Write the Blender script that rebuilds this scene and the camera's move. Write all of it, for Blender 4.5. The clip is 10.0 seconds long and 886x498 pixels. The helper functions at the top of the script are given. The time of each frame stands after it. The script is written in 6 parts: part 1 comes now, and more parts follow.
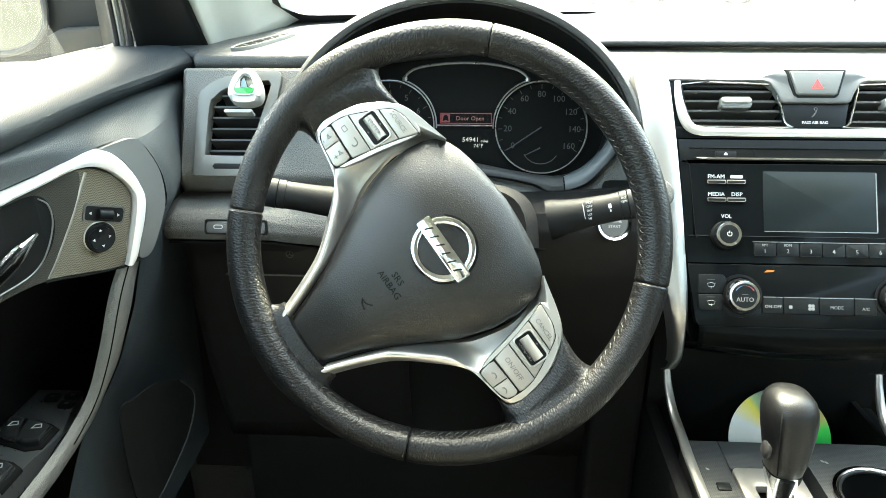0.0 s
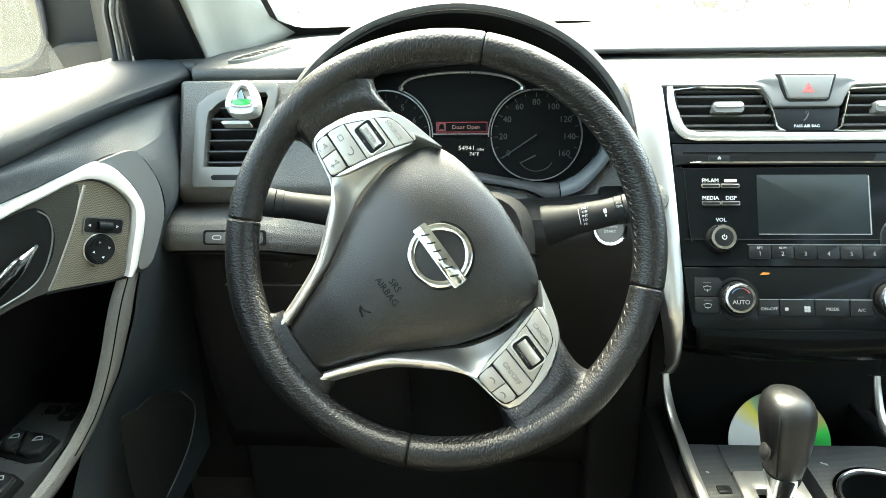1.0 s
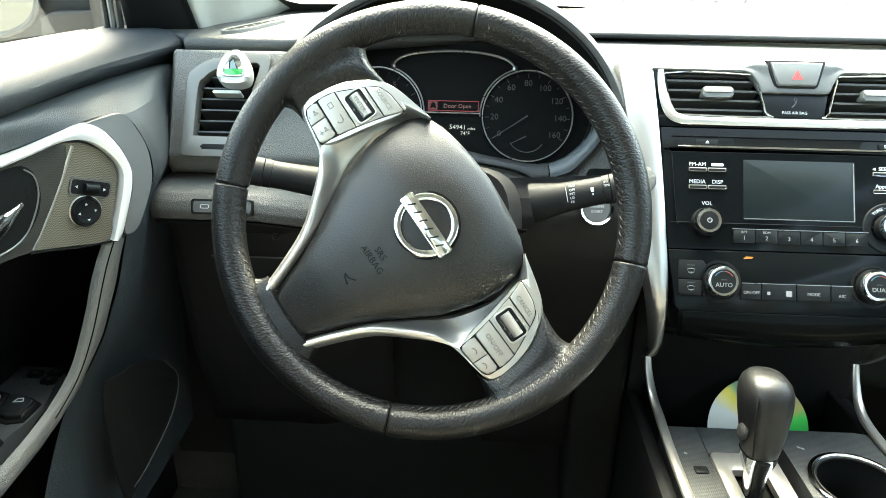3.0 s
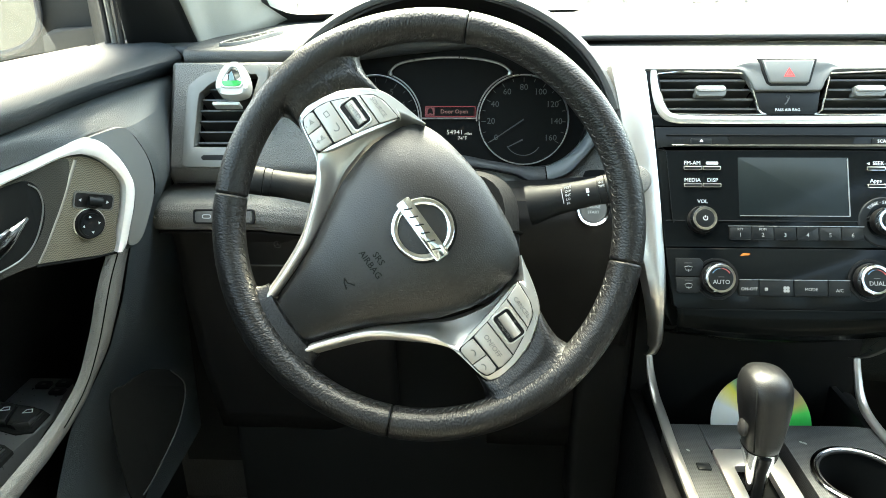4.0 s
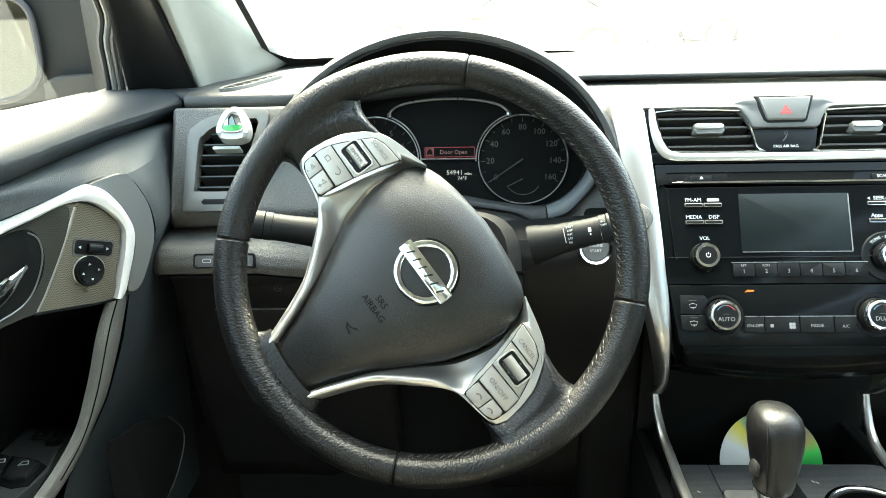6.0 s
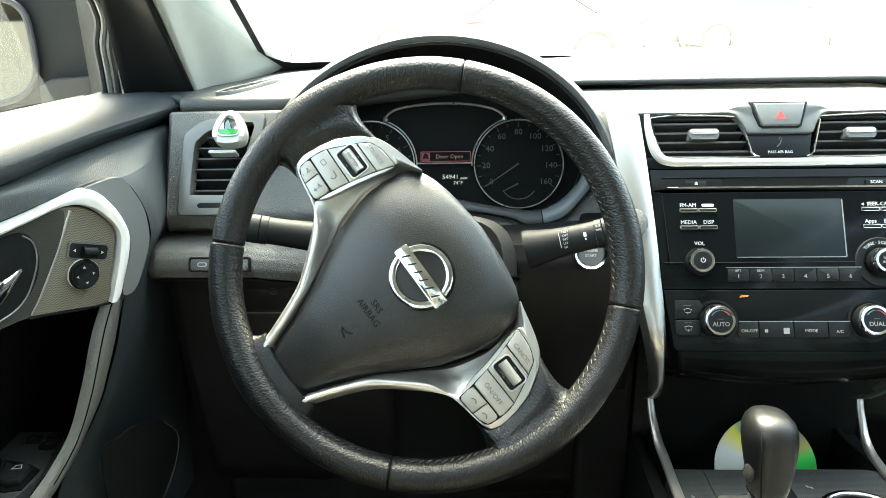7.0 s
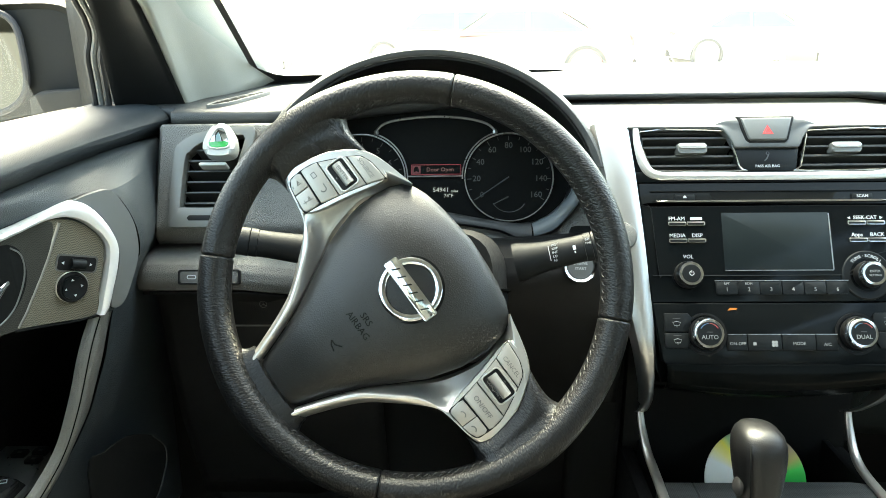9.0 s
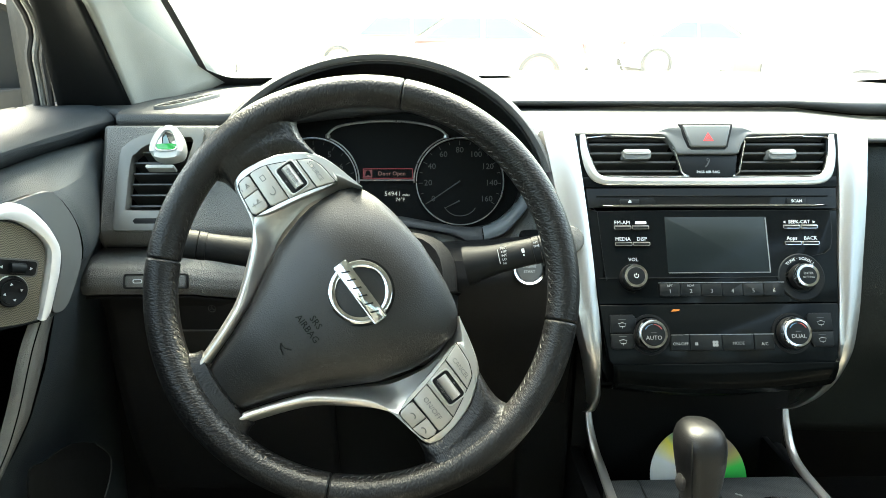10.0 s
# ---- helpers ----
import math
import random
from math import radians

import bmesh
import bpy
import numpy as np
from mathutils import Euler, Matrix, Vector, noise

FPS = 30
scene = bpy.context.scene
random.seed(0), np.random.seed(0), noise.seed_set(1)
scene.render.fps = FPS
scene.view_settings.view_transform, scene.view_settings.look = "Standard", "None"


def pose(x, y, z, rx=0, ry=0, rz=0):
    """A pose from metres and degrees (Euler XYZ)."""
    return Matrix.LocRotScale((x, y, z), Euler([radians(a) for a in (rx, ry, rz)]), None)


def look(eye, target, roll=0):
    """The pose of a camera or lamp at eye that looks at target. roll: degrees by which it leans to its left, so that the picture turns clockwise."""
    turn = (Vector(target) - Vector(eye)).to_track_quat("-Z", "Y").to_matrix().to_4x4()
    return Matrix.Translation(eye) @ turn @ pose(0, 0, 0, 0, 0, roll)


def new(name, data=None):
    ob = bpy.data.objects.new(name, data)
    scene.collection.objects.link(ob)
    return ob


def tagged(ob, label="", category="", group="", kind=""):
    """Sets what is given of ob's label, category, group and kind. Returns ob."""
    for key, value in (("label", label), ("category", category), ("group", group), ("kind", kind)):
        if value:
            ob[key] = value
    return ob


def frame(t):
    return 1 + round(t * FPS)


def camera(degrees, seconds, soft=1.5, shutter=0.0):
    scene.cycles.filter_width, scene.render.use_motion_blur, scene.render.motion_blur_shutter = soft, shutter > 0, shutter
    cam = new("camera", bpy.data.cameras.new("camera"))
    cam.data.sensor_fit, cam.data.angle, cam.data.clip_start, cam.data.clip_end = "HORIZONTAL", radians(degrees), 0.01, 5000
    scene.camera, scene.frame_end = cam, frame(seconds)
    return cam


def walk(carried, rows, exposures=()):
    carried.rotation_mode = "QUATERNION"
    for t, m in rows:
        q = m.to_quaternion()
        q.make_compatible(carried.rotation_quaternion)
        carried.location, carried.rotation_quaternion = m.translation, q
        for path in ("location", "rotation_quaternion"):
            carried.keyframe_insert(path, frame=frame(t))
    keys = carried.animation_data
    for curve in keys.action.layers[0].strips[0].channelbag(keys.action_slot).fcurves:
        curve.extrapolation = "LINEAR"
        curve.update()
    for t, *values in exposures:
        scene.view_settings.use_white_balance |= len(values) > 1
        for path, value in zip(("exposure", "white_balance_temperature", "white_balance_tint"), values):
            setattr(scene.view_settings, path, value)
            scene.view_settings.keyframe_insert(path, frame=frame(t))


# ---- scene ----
cam = camera(64.7, 10.0, soft=0.6)
EXPOSURE, KELVIN = 4.5, 7700.0
PATH = [
    (0, (0.026, 0.003, 1.124), (-0.072, 1.843, 0.346), -0.2),
    (0.5, (0.028, 0.002, 1.121), (-0.082, 1.846, 0.355), -0.9),
    (1, (0.029, -0.003, 1.122), (-0.069, 1.849, 0.374), -1.0),
    (1.5, (0.03, -0.003, 1.122), (-0.074, 1.851, 0.38), -1.3),
    (2, (0.03, -0.003, 1.124), (-0.112, 1.854, 0.394), -1.7),
    (2.5, (0.032, -0.008, 1.118), (-0.09, 1.851, 0.389), -1.2),
    (3, (0.034, -0.013, 1.104), (-0.039, 1.835, 0.342), 1.0),
    (4.3, (0.044, -0.022, 1.106), (-0.05, 1.837, 0.375), -0.9),
    (4.5, (0.037, -0.015, 1.101), (-0.048, 1.854, 0.393), -0.7),
    (5, (0.036, -0.014, 1.103), (-0.044, 1.856, 0.398), -0.5),
    (5.5, (0.037, -0.015, 1.107), (-0.054, 1.868, 0.438), -1.4),
    (7, (0.039, -0.016, 1.11), (-0.037, 1.877, 0.469), -1.1),
    (7.5, (0.039, -0.016, 1.111), (-0.036, 1.879, 0.477), -1.0),
    (8, (0.042, -0.017, 1.111), (-0.038, 1.881, 0.486), -1.1),
    (8.5, (0.042, -0.017, 1.112), (-0.027, 1.884, 0.494), -0.9),
    (9, (0.041, -0.017, 1.111), (-0.012, 1.887, 0.503), -0.8),
    (9.5, (0.039, -0.017, 1.112), (0.021, 1.892, 0.516), -0.4),
    (10, (0.046, -0.023, 1.111), (0.12, 1.885, 0.516), 0.3),
]
walk(cam, [(t, look(eye, target, roll)) for t, eye, target, roll in PATH], [(0.0, EXPOSURE + 0.22, KELVIN, -6.0), (3.0, EXPOSURE + 0.17, KELVIN, -6.0), (5.5, EXPOSURE + 0.06, KELVIN, -6.0), (7.5, EXPOSURE - 0.12, KELVIN, -6.0), (10.0, EXPOSURE - 0.26, KELVIN, -6.0)])

# ---- light ----
SUN_ELEV, SUN_AZ = 57.0, -10.0          # degrees; azimuth from straight ahead towards the right
world = bpy.data.worlds.new("sky")
scene.world = world
world.use_nodes = True
_nt = world.node_tree
_sky = _nt.nodes.new("ShaderNodeTexSky")
_sky.sky_type = "NISHITA"
_sky.sun_disc = False
_sky.dust_density = 5.0
_sky.sun_elevation = radians(SUN_ELEV)
_sky.sun_rotation = radians(SUN_AZ)
_nt.links.new(_sky.outputs["Color"], _nt.nodes["Background"].inputs["Color"])
_nt.nodes["Background"].inputs["Strength"].default_value = 0.15
sun = new("sun", bpy.data.lights.new("sun", "SUN"))
sun.data.energy, sun.data.angle, sun.data.color = 1.5, radians(30), (1.0, 0.99, 0.97)
_d = Vector((math.sin(radians(SUN_AZ)) * math.cos(radians(SUN_ELEV)), math.cos(radians(SUN_AZ)) * math.cos(radians(SUN_ELEV)), math.sin(radians(SUN_ELEV))))
sun.matrix_world = look(_d * 50, (0, 0, 0))


# ---- materials ----
def material(name, color, rough=0.5, metal=0.0, grain=0.0, grain_size=0.002, cell=False, vary=0.12, vary_size=0.05, coat=0.0, spec=0.5, rough_vary=0.08, emit=None):
    """grain: bump depth in metres; grain_size: size of the grain in metres; cell: leather-like cells."""
    m = bpy.data.materials.new(name)
    m.use_nodes = True
    nt, b = m.node_tree, m.node_tree.nodes["Principled BSDF"]
    N, L = nt.nodes.new, nt.links.new
    b.inputs["Roughness"].default_value, b.inputs["Metallic"].default_value = rough, metal
    b.inputs["Coat Weight"].default_value, b.inputs["Specular IOR Level"].default_value = coat, spec
    b.inputs["Coat Roughness"].default_value = 0.05
    tc = N("ShaderNodeTexCoord")
    big = N("ShaderNodeTexNoise")
    big.inputs["Scale"].default_value, big.inputs["Detail"].default_value = 1 / vary_size, 4
    L(tc.outputs["Object"], big.inputs["Vector"])
    ramp = N("ShaderNodeMix")
    ramp.data_type = "RGBA"
    ramp.inputs["A"].default_value = (*[c * (1 - vary) for c in color], 1)
    ramp.inputs["B"].default_value = (*[min(1, c * (1 + vary)) for c in color], 1)
    L(big.outputs["Fac"], ramp.inputs["Factor"])
    L(ramp.outputs["Result"], b.inputs["Base Color"])
    fine = N("ShaderNodeTexNoise")
    fine.inputs["Scale"].default_value, fine.inputs["Detail"].default_value = 1 / (vary_size * 0.12), 3
    L(tc.outputs["Object"], fine.inputs["Vector"])
    rr = N("ShaderNodeMapRange")
    rr.inputs["To Min"].default_value, rr.inputs["To Max"].default_value = max(0.02, rough - rough_vary), min(1, rough + rough_vary)
    L(fine.outputs["Fac"], rr.inputs["Value"])
    L(rr.outputs["Result"], b.inputs["Roughness"])
    if grain:
        bump = N("ShaderNodeBump")
        bump.inputs["Distance"].default_value = grain
        if cell:
            v = N("ShaderNodeTexVoronoi")
            v.feature = "DISTANCE_TO_EDGE"
            v.inputs["Scale"].default_value = 1 / grain_size
            v.inputs["Randomness"].default_value = 1.0
            warp = N("ShaderNodeTexNoise")
            warp.inputs["Scale"].default_value = 0.5 / grain_size
            L(tc.outputs["Object"], warp.inputs["Vector"])
            add = N("ShaderNodeVectorMath")
            add.operation = "MULTIPLY_ADD"
            L(warp.outputs["Color"], add.inputs[0])
            add.inputs[1].default_value = (grain_size * 1.6,) * 3
            L(tc.outputs["Object"], add.inputs[2])
            L(add.outputs["Vector"], v.inputs["Vector"])
            lim = N("ShaderNodeMapRange")
            lim.interpolation_type = "SMOOTHSTEP"
            lim.inputs["From Max"].default_value = 0.42
            L(v.outputs["Distance"], lim.inputs["Value"])
            L(lim.outputs["Result"], bump.inputs["Height"])
        else:
            g = N("ShaderNodeTexNoise")
            g.inputs["Scale"].default_value, g.inputs["Detail"].default_value = 1 / grain_size, 3
            L(tc.outputs["Object"], g.inputs["Vector"])
            L(g.outputs["Fac"], bump.inputs["Height"])
        L(bump.outputs["Normal"], b.inputs["Normal"])
    if emit:
        b.inputs["Emission Color"].default_value = (*emit[:3], 1)
        b.inputs["Emission Strength"].default_value = emit[3]
    return m




def swell(t):
    t = max(0.0, min(1.0, t))
    return t * t * (3 - 2 * t)


def creased_leather(name, color, rough, spec, depth, along, across):
    """Wrapped leather: fine creases, short along the first grain coordinate and long across it."""
    m = material(name, color, rough, spec=spec, rough_vary=0.03, vary=0.15, vary_size=0.02)
    nt, b = m.node_tree, m.node_tree.nodes["Principled BSDF"]
    N, L = nt.nodes.new, nt.links.new
    uv = N("ShaderNodeUVMap")
    uv.uv_map = "grain"
    mp = N("ShaderNodeMapping")
    mp.inputs["Scale"].default_value = (1 / along, 1 / across, 1)
    L(uv.outputs["UV"], mp.inputs["Vector"])
    warp = N("ShaderNodeTexNoise")
    warp.inputs["Scale"].default_value, warp.inputs["Detail"].default_value = 0.45, 2
    L(mp.outputs["Vector"], warp.inputs["Vector"])
    add = N("ShaderNodeVectorMath")
    add.operation = "MULTIPLY_ADD"
    add.inputs[1].default_value = (1.8, 1.4, 0)
    L(warp.outputs["Color"], add.inputs[0])
    L(mp.outputs["Vector"], add.inputs[2])
    cells = N("ShaderNodeTexVoronoi")
    cells.feature, cells.voronoi_dimensions = "SMOOTH_F1", "2D"
    cells.inputs["Scale"].default_value, cells.inputs["Smoothness"].default_value = 1.0, 0.35
    L(add.outputs["Vector"], cells.inputs["Vector"])
    soft = N("ShaderNodeTexNoise")
    soft.inputs["Scale"].default_value, soft.inputs["Detail"].default_value = 0.22, 2
    L(mp.outputs["Vector"], soft.inputs["Vector"])
    mul = N("ShaderNodeMath")
    mul.operation = "MULTIPLY_ADD"
    mul.inputs[1].default_value = 0.9
    L(soft.outputs["Fac"], mul.inputs[0])
    inv = N("ShaderNodeMath")
    inv.operation = "SUBTRACT"
    inv.inputs[0].default_value = 1.0
    L(cells.outputs["Distance"], inv.inputs[1])
    L(inv.outputs["Value"], mul.inputs[2])
    bump = N("ShaderNodeBump")
    bump.inputs["Distance"].default_value = depth
    L(mul.outputs["Value"], bump.inputs["Height"])
    L(bump.outputs["Normal"], b.inputs["Normal"])
    return m


LEATHER = creased_leather("black_leather", (0.0060, 0.0061, 0.0063), 0.35, 0.31, 0.00034, 0.0017, 0.0027)
PAD = material("airbag_vinyl", (0.0090, 0.0088, 0.0084), 0.37, spec=0.44, rough_vary=0.02, grain=0.00009, grain_size=0.0019, cell=True, vary=0.12)
DASH = material("charcoal_soft_plastic", (0.030, 0.031, 0.031), 0.5, grain=0.0002, grain_size=0.0019, cell=True, vary=0.12)
# Same vinyl as DOORPAD, its colour darkened where window light reads too strong.
UPPERPAD = material("dimmed_door_vinyl", (0.016, 0.020, 0.023), 0.55, spec=0.2, rough_vary=0.02, grain=0.00022, grain_size=0.0019, cell=True, vary=0.12)
DOORPAD = material("charcoal_door_vinyl", (0.030, 0.037, 0.041), 0.50, spec=0.27, rough_vary=0.02, grain=0.00022, grain_size=0.0019, cell=True, vary=0.12)
GREYPLASTIC = material("grey_textured_plastic", (0.085, 0.085, 0.080), 0.5, grain=0.00025, grain_size=0.0016, cell=True)
SMOOTHGREY = material("smooth_grey_plastic", (0.13, 0.135, 0.13), 0.4, metal=0.2, vary=0.05)
DARK = material("black_plastic", (0.0065, 0.0067, 0.007), 0.5, spec=0.16, grain=0.00015, grain_size=0.0012)
# Near-black that puts shade into the colour of recesses, ducts and gaps.
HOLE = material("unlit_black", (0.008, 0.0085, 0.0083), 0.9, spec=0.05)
PIANO = material("gloss_black", (0.004, 0.005, 0.0055), 0.13, spec=0.085, vary=0.05, rough_vary=0.04)
SATIN = material("satin_silver", (0.53, 0.515, 0.485), 0.32, metal=0.85, vary=0.04)
SILVER = material("silver_paint", (0.46, 0.46, 0.45), 0.34, metal=0.97, vary=0.04)
CHROME = material("chrome", (0.68, 0.69, 0.70), 0.10, metal=1.0, vary=0.03, rough_vary=0.04)
PILLAR = material("grey_woven_trim", (0.22, 0.22, 0.197), 0.85, grain=0.0003, grain_size=0.0012)
RUBBER = material("black_rubber", (0.010, 0.010, 0.011), 0.65)
BUTTON = material("champagne_button", (0.33, 0.315, 0.285), 0.40, metal=0.5, vary=0.05)
BLACKBTN = material("dark_button", (0.0065, 0.0078, 0.0085), 0.4, spec=0.15, vary=0.08)
PRINT_W = material("white_print", (0.50, 0.52, 0.53), 0.5, vary=0.02)
PRINT_M = material("grey_print", (0.20, 0.21, 0.21), 0.5, vary=0.02)
PRINT_D = material("dark_print", (0.11, 0.105, 0.10), 0.5, vary=0.02)
PRINT_R = material("red_print", (0.65, 0.05, 0.05), 0.5, vary=0.02)
PRINT_B = material("blue_print", (0.03, 0.09, 0.18), 0.5, vary=0.02)
ARC_R = material("dull_red_print", (0.24, 0.03, 0.03), 0.5, vary=0.02)
CARPET = material("black_carpet", (0.022, 0.0225, 0.022), 0.95, grain=0.002, grain_size=0.003)
HEADLINER = material("grey_headliner", (0.26, 0.26, 0.25), 0.9, grain=0.0005, grain_size=0.002)
SCREEN = material("display_glass", (0.010, 0.0135, 0.0145), 0.22, spec=0.12, vary=0.1, rough_vary=0.05)
THREAD = material("grey_thread", (0.026, 0.026, 0.025), 0.7)


# ---- shapes ----
def bm_new():
    return bmesh.new()


def thing(name, label, category, m=None, group="", kind=""):
    ob = new(name)
    ob.empty_display_size = 0.02
    if m is not None:
        ob.matrix_world = m
    return tagged(ob, label, category, group, kind)


def part(name, bm, mat, parent=None, label="", m=None, smooth=True, solid=0.0, sharp=35):
    """Links a bmesh as one mesh object under a thing or a part; a thing's parts use its coordinates."""
    me = bpy.data.meshes.new(name)
    bmesh.ops.recalc_face_normals(bm, faces=bm.faces)
    bm.to_mesh(me)
    bm.free()
    me.materials.append(mat)
    if smooth:
        me.shade_smooth()
        me.set_sharp_from_angle(angle=radians(sharp))
    ob = new(name, me)
    if parent is not None:
        ob.parent = parent
    if m is not None:
        ob.matrix_basis = m
    if solid:
        s = ob.modifiers.new("thickness", "SOLIDIFY")
        s.thickness, s.offset = solid, -1
    if label:
        tagged(ob, label)
    return ob


def alone(name, bm, mat, label, category, m=None, group="", kind="", **kw):
    return tagged(part(name, bm, mat, None, m=m, **kw), label, category, group, kind)


def rrect(cx, cy, w, h, r, n=5):
    r = min(r, w / 2 - 1e-5, h / 2 - 1e-5)
    out = []
    for k, (sx, sy) in enumerate(((1, 1), (-1, 1), (-1, -1), (1, -1))):
        for i in range(n + 1):
            a = radians(90 * k + 90 * i / n)
            out.append((cx + sx * (w / 2 - r) + r * math.cos(a), cy + sy * (h / 2 - r) + r * math.sin(a)))
    return out


def ring_pts(cx, cy, rx, ry=None, n=40, a0=0.0, a1=360.0):
    ry = rx if ry is None else ry
    full = abs(a1 - a0) >= 359.9
    m = n if full else n + 1
    return [(cx + rx * math.cos(radians(a0 + (a1 - a0) * i / n)), cy + ry * math.sin(radians(a0 + (a1 - a0) * i / n))) for i in range(m)]


def smooth_closed(pts, n=5):
    """A closed Catmull-Rom curve through the points."""
    out, k = [], len(pts)
    for i in range(k):
        p0, p1, p2, p3 = (Vector(pts[(i + j - 1) % k]) for j in range(4))
        for s in range(n):
            t = s / n
            out.append(tuple(0.5 * ((2 * p1) + (p2 - p0) * t + (2 * p0 - 5 * p1 + 4 * p2 - p3) * t * t + (3 * p1 - p0 - 3 * p2 + p3) * t ** 3)))
    return out


def smooth_open(pts, n=6):
    pts = [Vector(p) for p in pts]
    ext = [2 * pts[0] - pts[1], *pts, 2 * pts[-1] - pts[-2]]
    out = []
    for i in range(len(pts) - 1):
        p0, p1, p2, p3 = ext[i:i + 4]
        for s in range(n):
            t = s / n
            out.append(0.5 * ((2 * p1) + (p2 - p0) * t + (2 * p0 - 5 * p1 + 4 * p2 - p3) * t * t + (3 * p1 - p0 - 3 * p2 + p3) * t ** 3))
    out.append(pts[-1])
    return out


def prism(bm, pts, z0, z1, bevel=0.0, seg=2):
    """A plate with this outline in x and y, from z0 up to z1, its upper edge rounded."""
    lo = [bm.verts.new((p[0], p[1], z0)) for p in pts]
    hi = [bm.verts.new((p[0], p[1], z1)) for p in pts]
    top = bm.faces.new(hi)
    bm.faces.new(lo[::-1])
    k = len(pts)
    for i in range(k):
        bm.faces.new((lo[i], lo[(i + 1) % k], hi[(i + 1) % k], hi[i]))
    if bevel:
        bmesh.ops.bevel(bm, geom=list(top.edges), offset=bevel, segments=seg, profile=0.5, affect="EDGES", clamp_overlap=True)
    return bm


def plate(pts, z0, z1, bevel=0.0, seg=2):
    return prism(bm_new(), pts, z0, z1, bevel, seg)


def frame_plate(outer, inner, z0, z1, bevel=0.0):
    """A plate with a hole: outer and inner outlines have the same number of points."""
    bm = bm_new()
    k = len(outer)
    rows = []
    for pts, z in ((outer, z0), (outer, z1), (inner, z1), (inner, z0)):
        rows.append([bm.verts.new((p[0], p[1], z)) for p in pts])
    for a in range(4):
        b = (a + 1) % 4
        for i in range(k):
            j = (i + 1) % k
            bm.faces.new((rows[a][i], rows[a][j], rows[b][j], rows[b][i]))
    if bevel:
        es = [e for e in bm.edges if all(abs(v.co.z - z1) < 1e-7 for v in e.verts) and any(abs(f.normal.z) < 0.5 for f in e.link_faces)]
        bm.normal_update()
        es = []
        for e in bm.edges:
            if all(abs(v.co.z - z1) < 1e-7 for v in e.verts) and len(e.link_faces) == 2:
                zs = [abs(f.calc_center_median().z - z1) < 1e-7 for f in e.link_faces]
                if zs[0] != zs[1]:
                    es.append(e)
        bmesh.ops.bevel(bm, geom=es, offset=bevel, segments=2, profile=0.5, affect="EDGES", clamp_overlap=True)
    return bm


def tube(bm, path, rad, n=10, closed=False, flat=1.0, up=None):
    """A tube along a path; rad one number or one for each point; flat squeezes it along 'up'."""
    path = [Vector(p) for p in path]
    k = len(path)
    rows = []
    side = None
    for i, p in enumerate(path):
        if closed:
            d = (path[(i + 1) % k] - path[i - 1]).normalized()
        else:
            d = (path[min(i + 1, k - 1)] - path[max(i - 1, 0)]).normalized()
        if up is not None:
            s = d.cross(Vector(up))
        elif side is None:
            s = d.cross(Vector((0, 0, 1)) if abs(d.z) < 0.9 else Vector((1, 0, 0)))
        else:
            s = side - d * side.dot(d)
        s.normalize()
        side = s
        w = s.cross(d)
        r = rad[i] if isinstance(rad, (list, tuple)) else rad
        rows.append([bm.verts.new(p + s * (r * math.cos(2 * math.pi * j / n)) + w * (r * flat * math.sin(2 * math.pi * j / n))) for j in range(n)])
    for i in range(k if closed else k - 1):
        a, b = rows[i], rows[(i + 1) % k]
        for j in range(n):
            bm.faces.new((a[j], a[(j + 1) % n], b[(j + 1) % n], b[j]))
    if not closed:
        bm.faces.new(rows[0][::-1])
        bm.faces.new(rows[-1])
    return bm


def sheet(f, nu, nv, bm=None, wrap=False):
    """A sheet of quads through f(u, v), u and v from 0 to 1."""
    bm = bm or bm_new()
    cols = nu if wrap else nu + 1
    vs = [[bm.verts.new(f(i / nu, j / nv)) for i in range(cols)] for j in range(nv + 1)]
    for j in range(nv):
        for i in range(nu):
            q = (vs[j][i], vs[j][(i + 1) % cols], vs[j + 1][(i + 1) % cols], vs[j + 1][i])
            if len({tuple(round(c, 7) for c in v.co) for v in q}) == 4:
                bm.faces.new(q)
    return bm


def loft(rows, caps=True, bm=None):
    """Closed rings of points joined into a skin."""
    bm = bm or bm_new()
    vs = [[bm.verts.new(p) for p in row] for row in rows]
    k = len(rows[0])
    for a, b in zip(vs, vs[1:]):
        for j in range(k):
            bm.faces.new((a[j], a[(j + 1) % k], b[(j + 1) % k], b[j]))
    if caps:
        bm.faces.new(vs[0][::-1])
        bm.faces.new(vs[-1])
    return bm


def turned(profile, n=32, bm=None):
    """A body of revolution about z from (radius, z) pairs."""
    bm = bm or bm_new()
    return loft([[(r * math.cos(2 * math.pi * i / n), r * math.sin(2 * math.pi * i / n), z) for i in range(n)] for r, z in profile], True, bm)


def writing(text, size, m=None, bm=None, depth=0.0002, align="CENTER", spacing=1.0):
    """Letters lying in x and y, centred, with a cap height of about 0.7 of the size."""
    cu = bpy.data.curves.new("text", "FONT")
    cu.body, cu.size, cu.extrude, cu.align_x, cu.align_y, cu.space_character = text, size, depth, align, "CENTER", spacing
    cu.resolution_u = 2
    tmp = bpy.data.objects.new("text", cu)
    me = bpy.data.meshes.new_from_object(tmp)
    if m is not None:
        me.transform(m)
    bm = bm or bm_new()
    bm.from_mesh(me)
    bpy.data.objects.remove(tmp)
    bpy.data.curves.remove(cu)
    bpy.data.meshes.remove(me)
    return bm


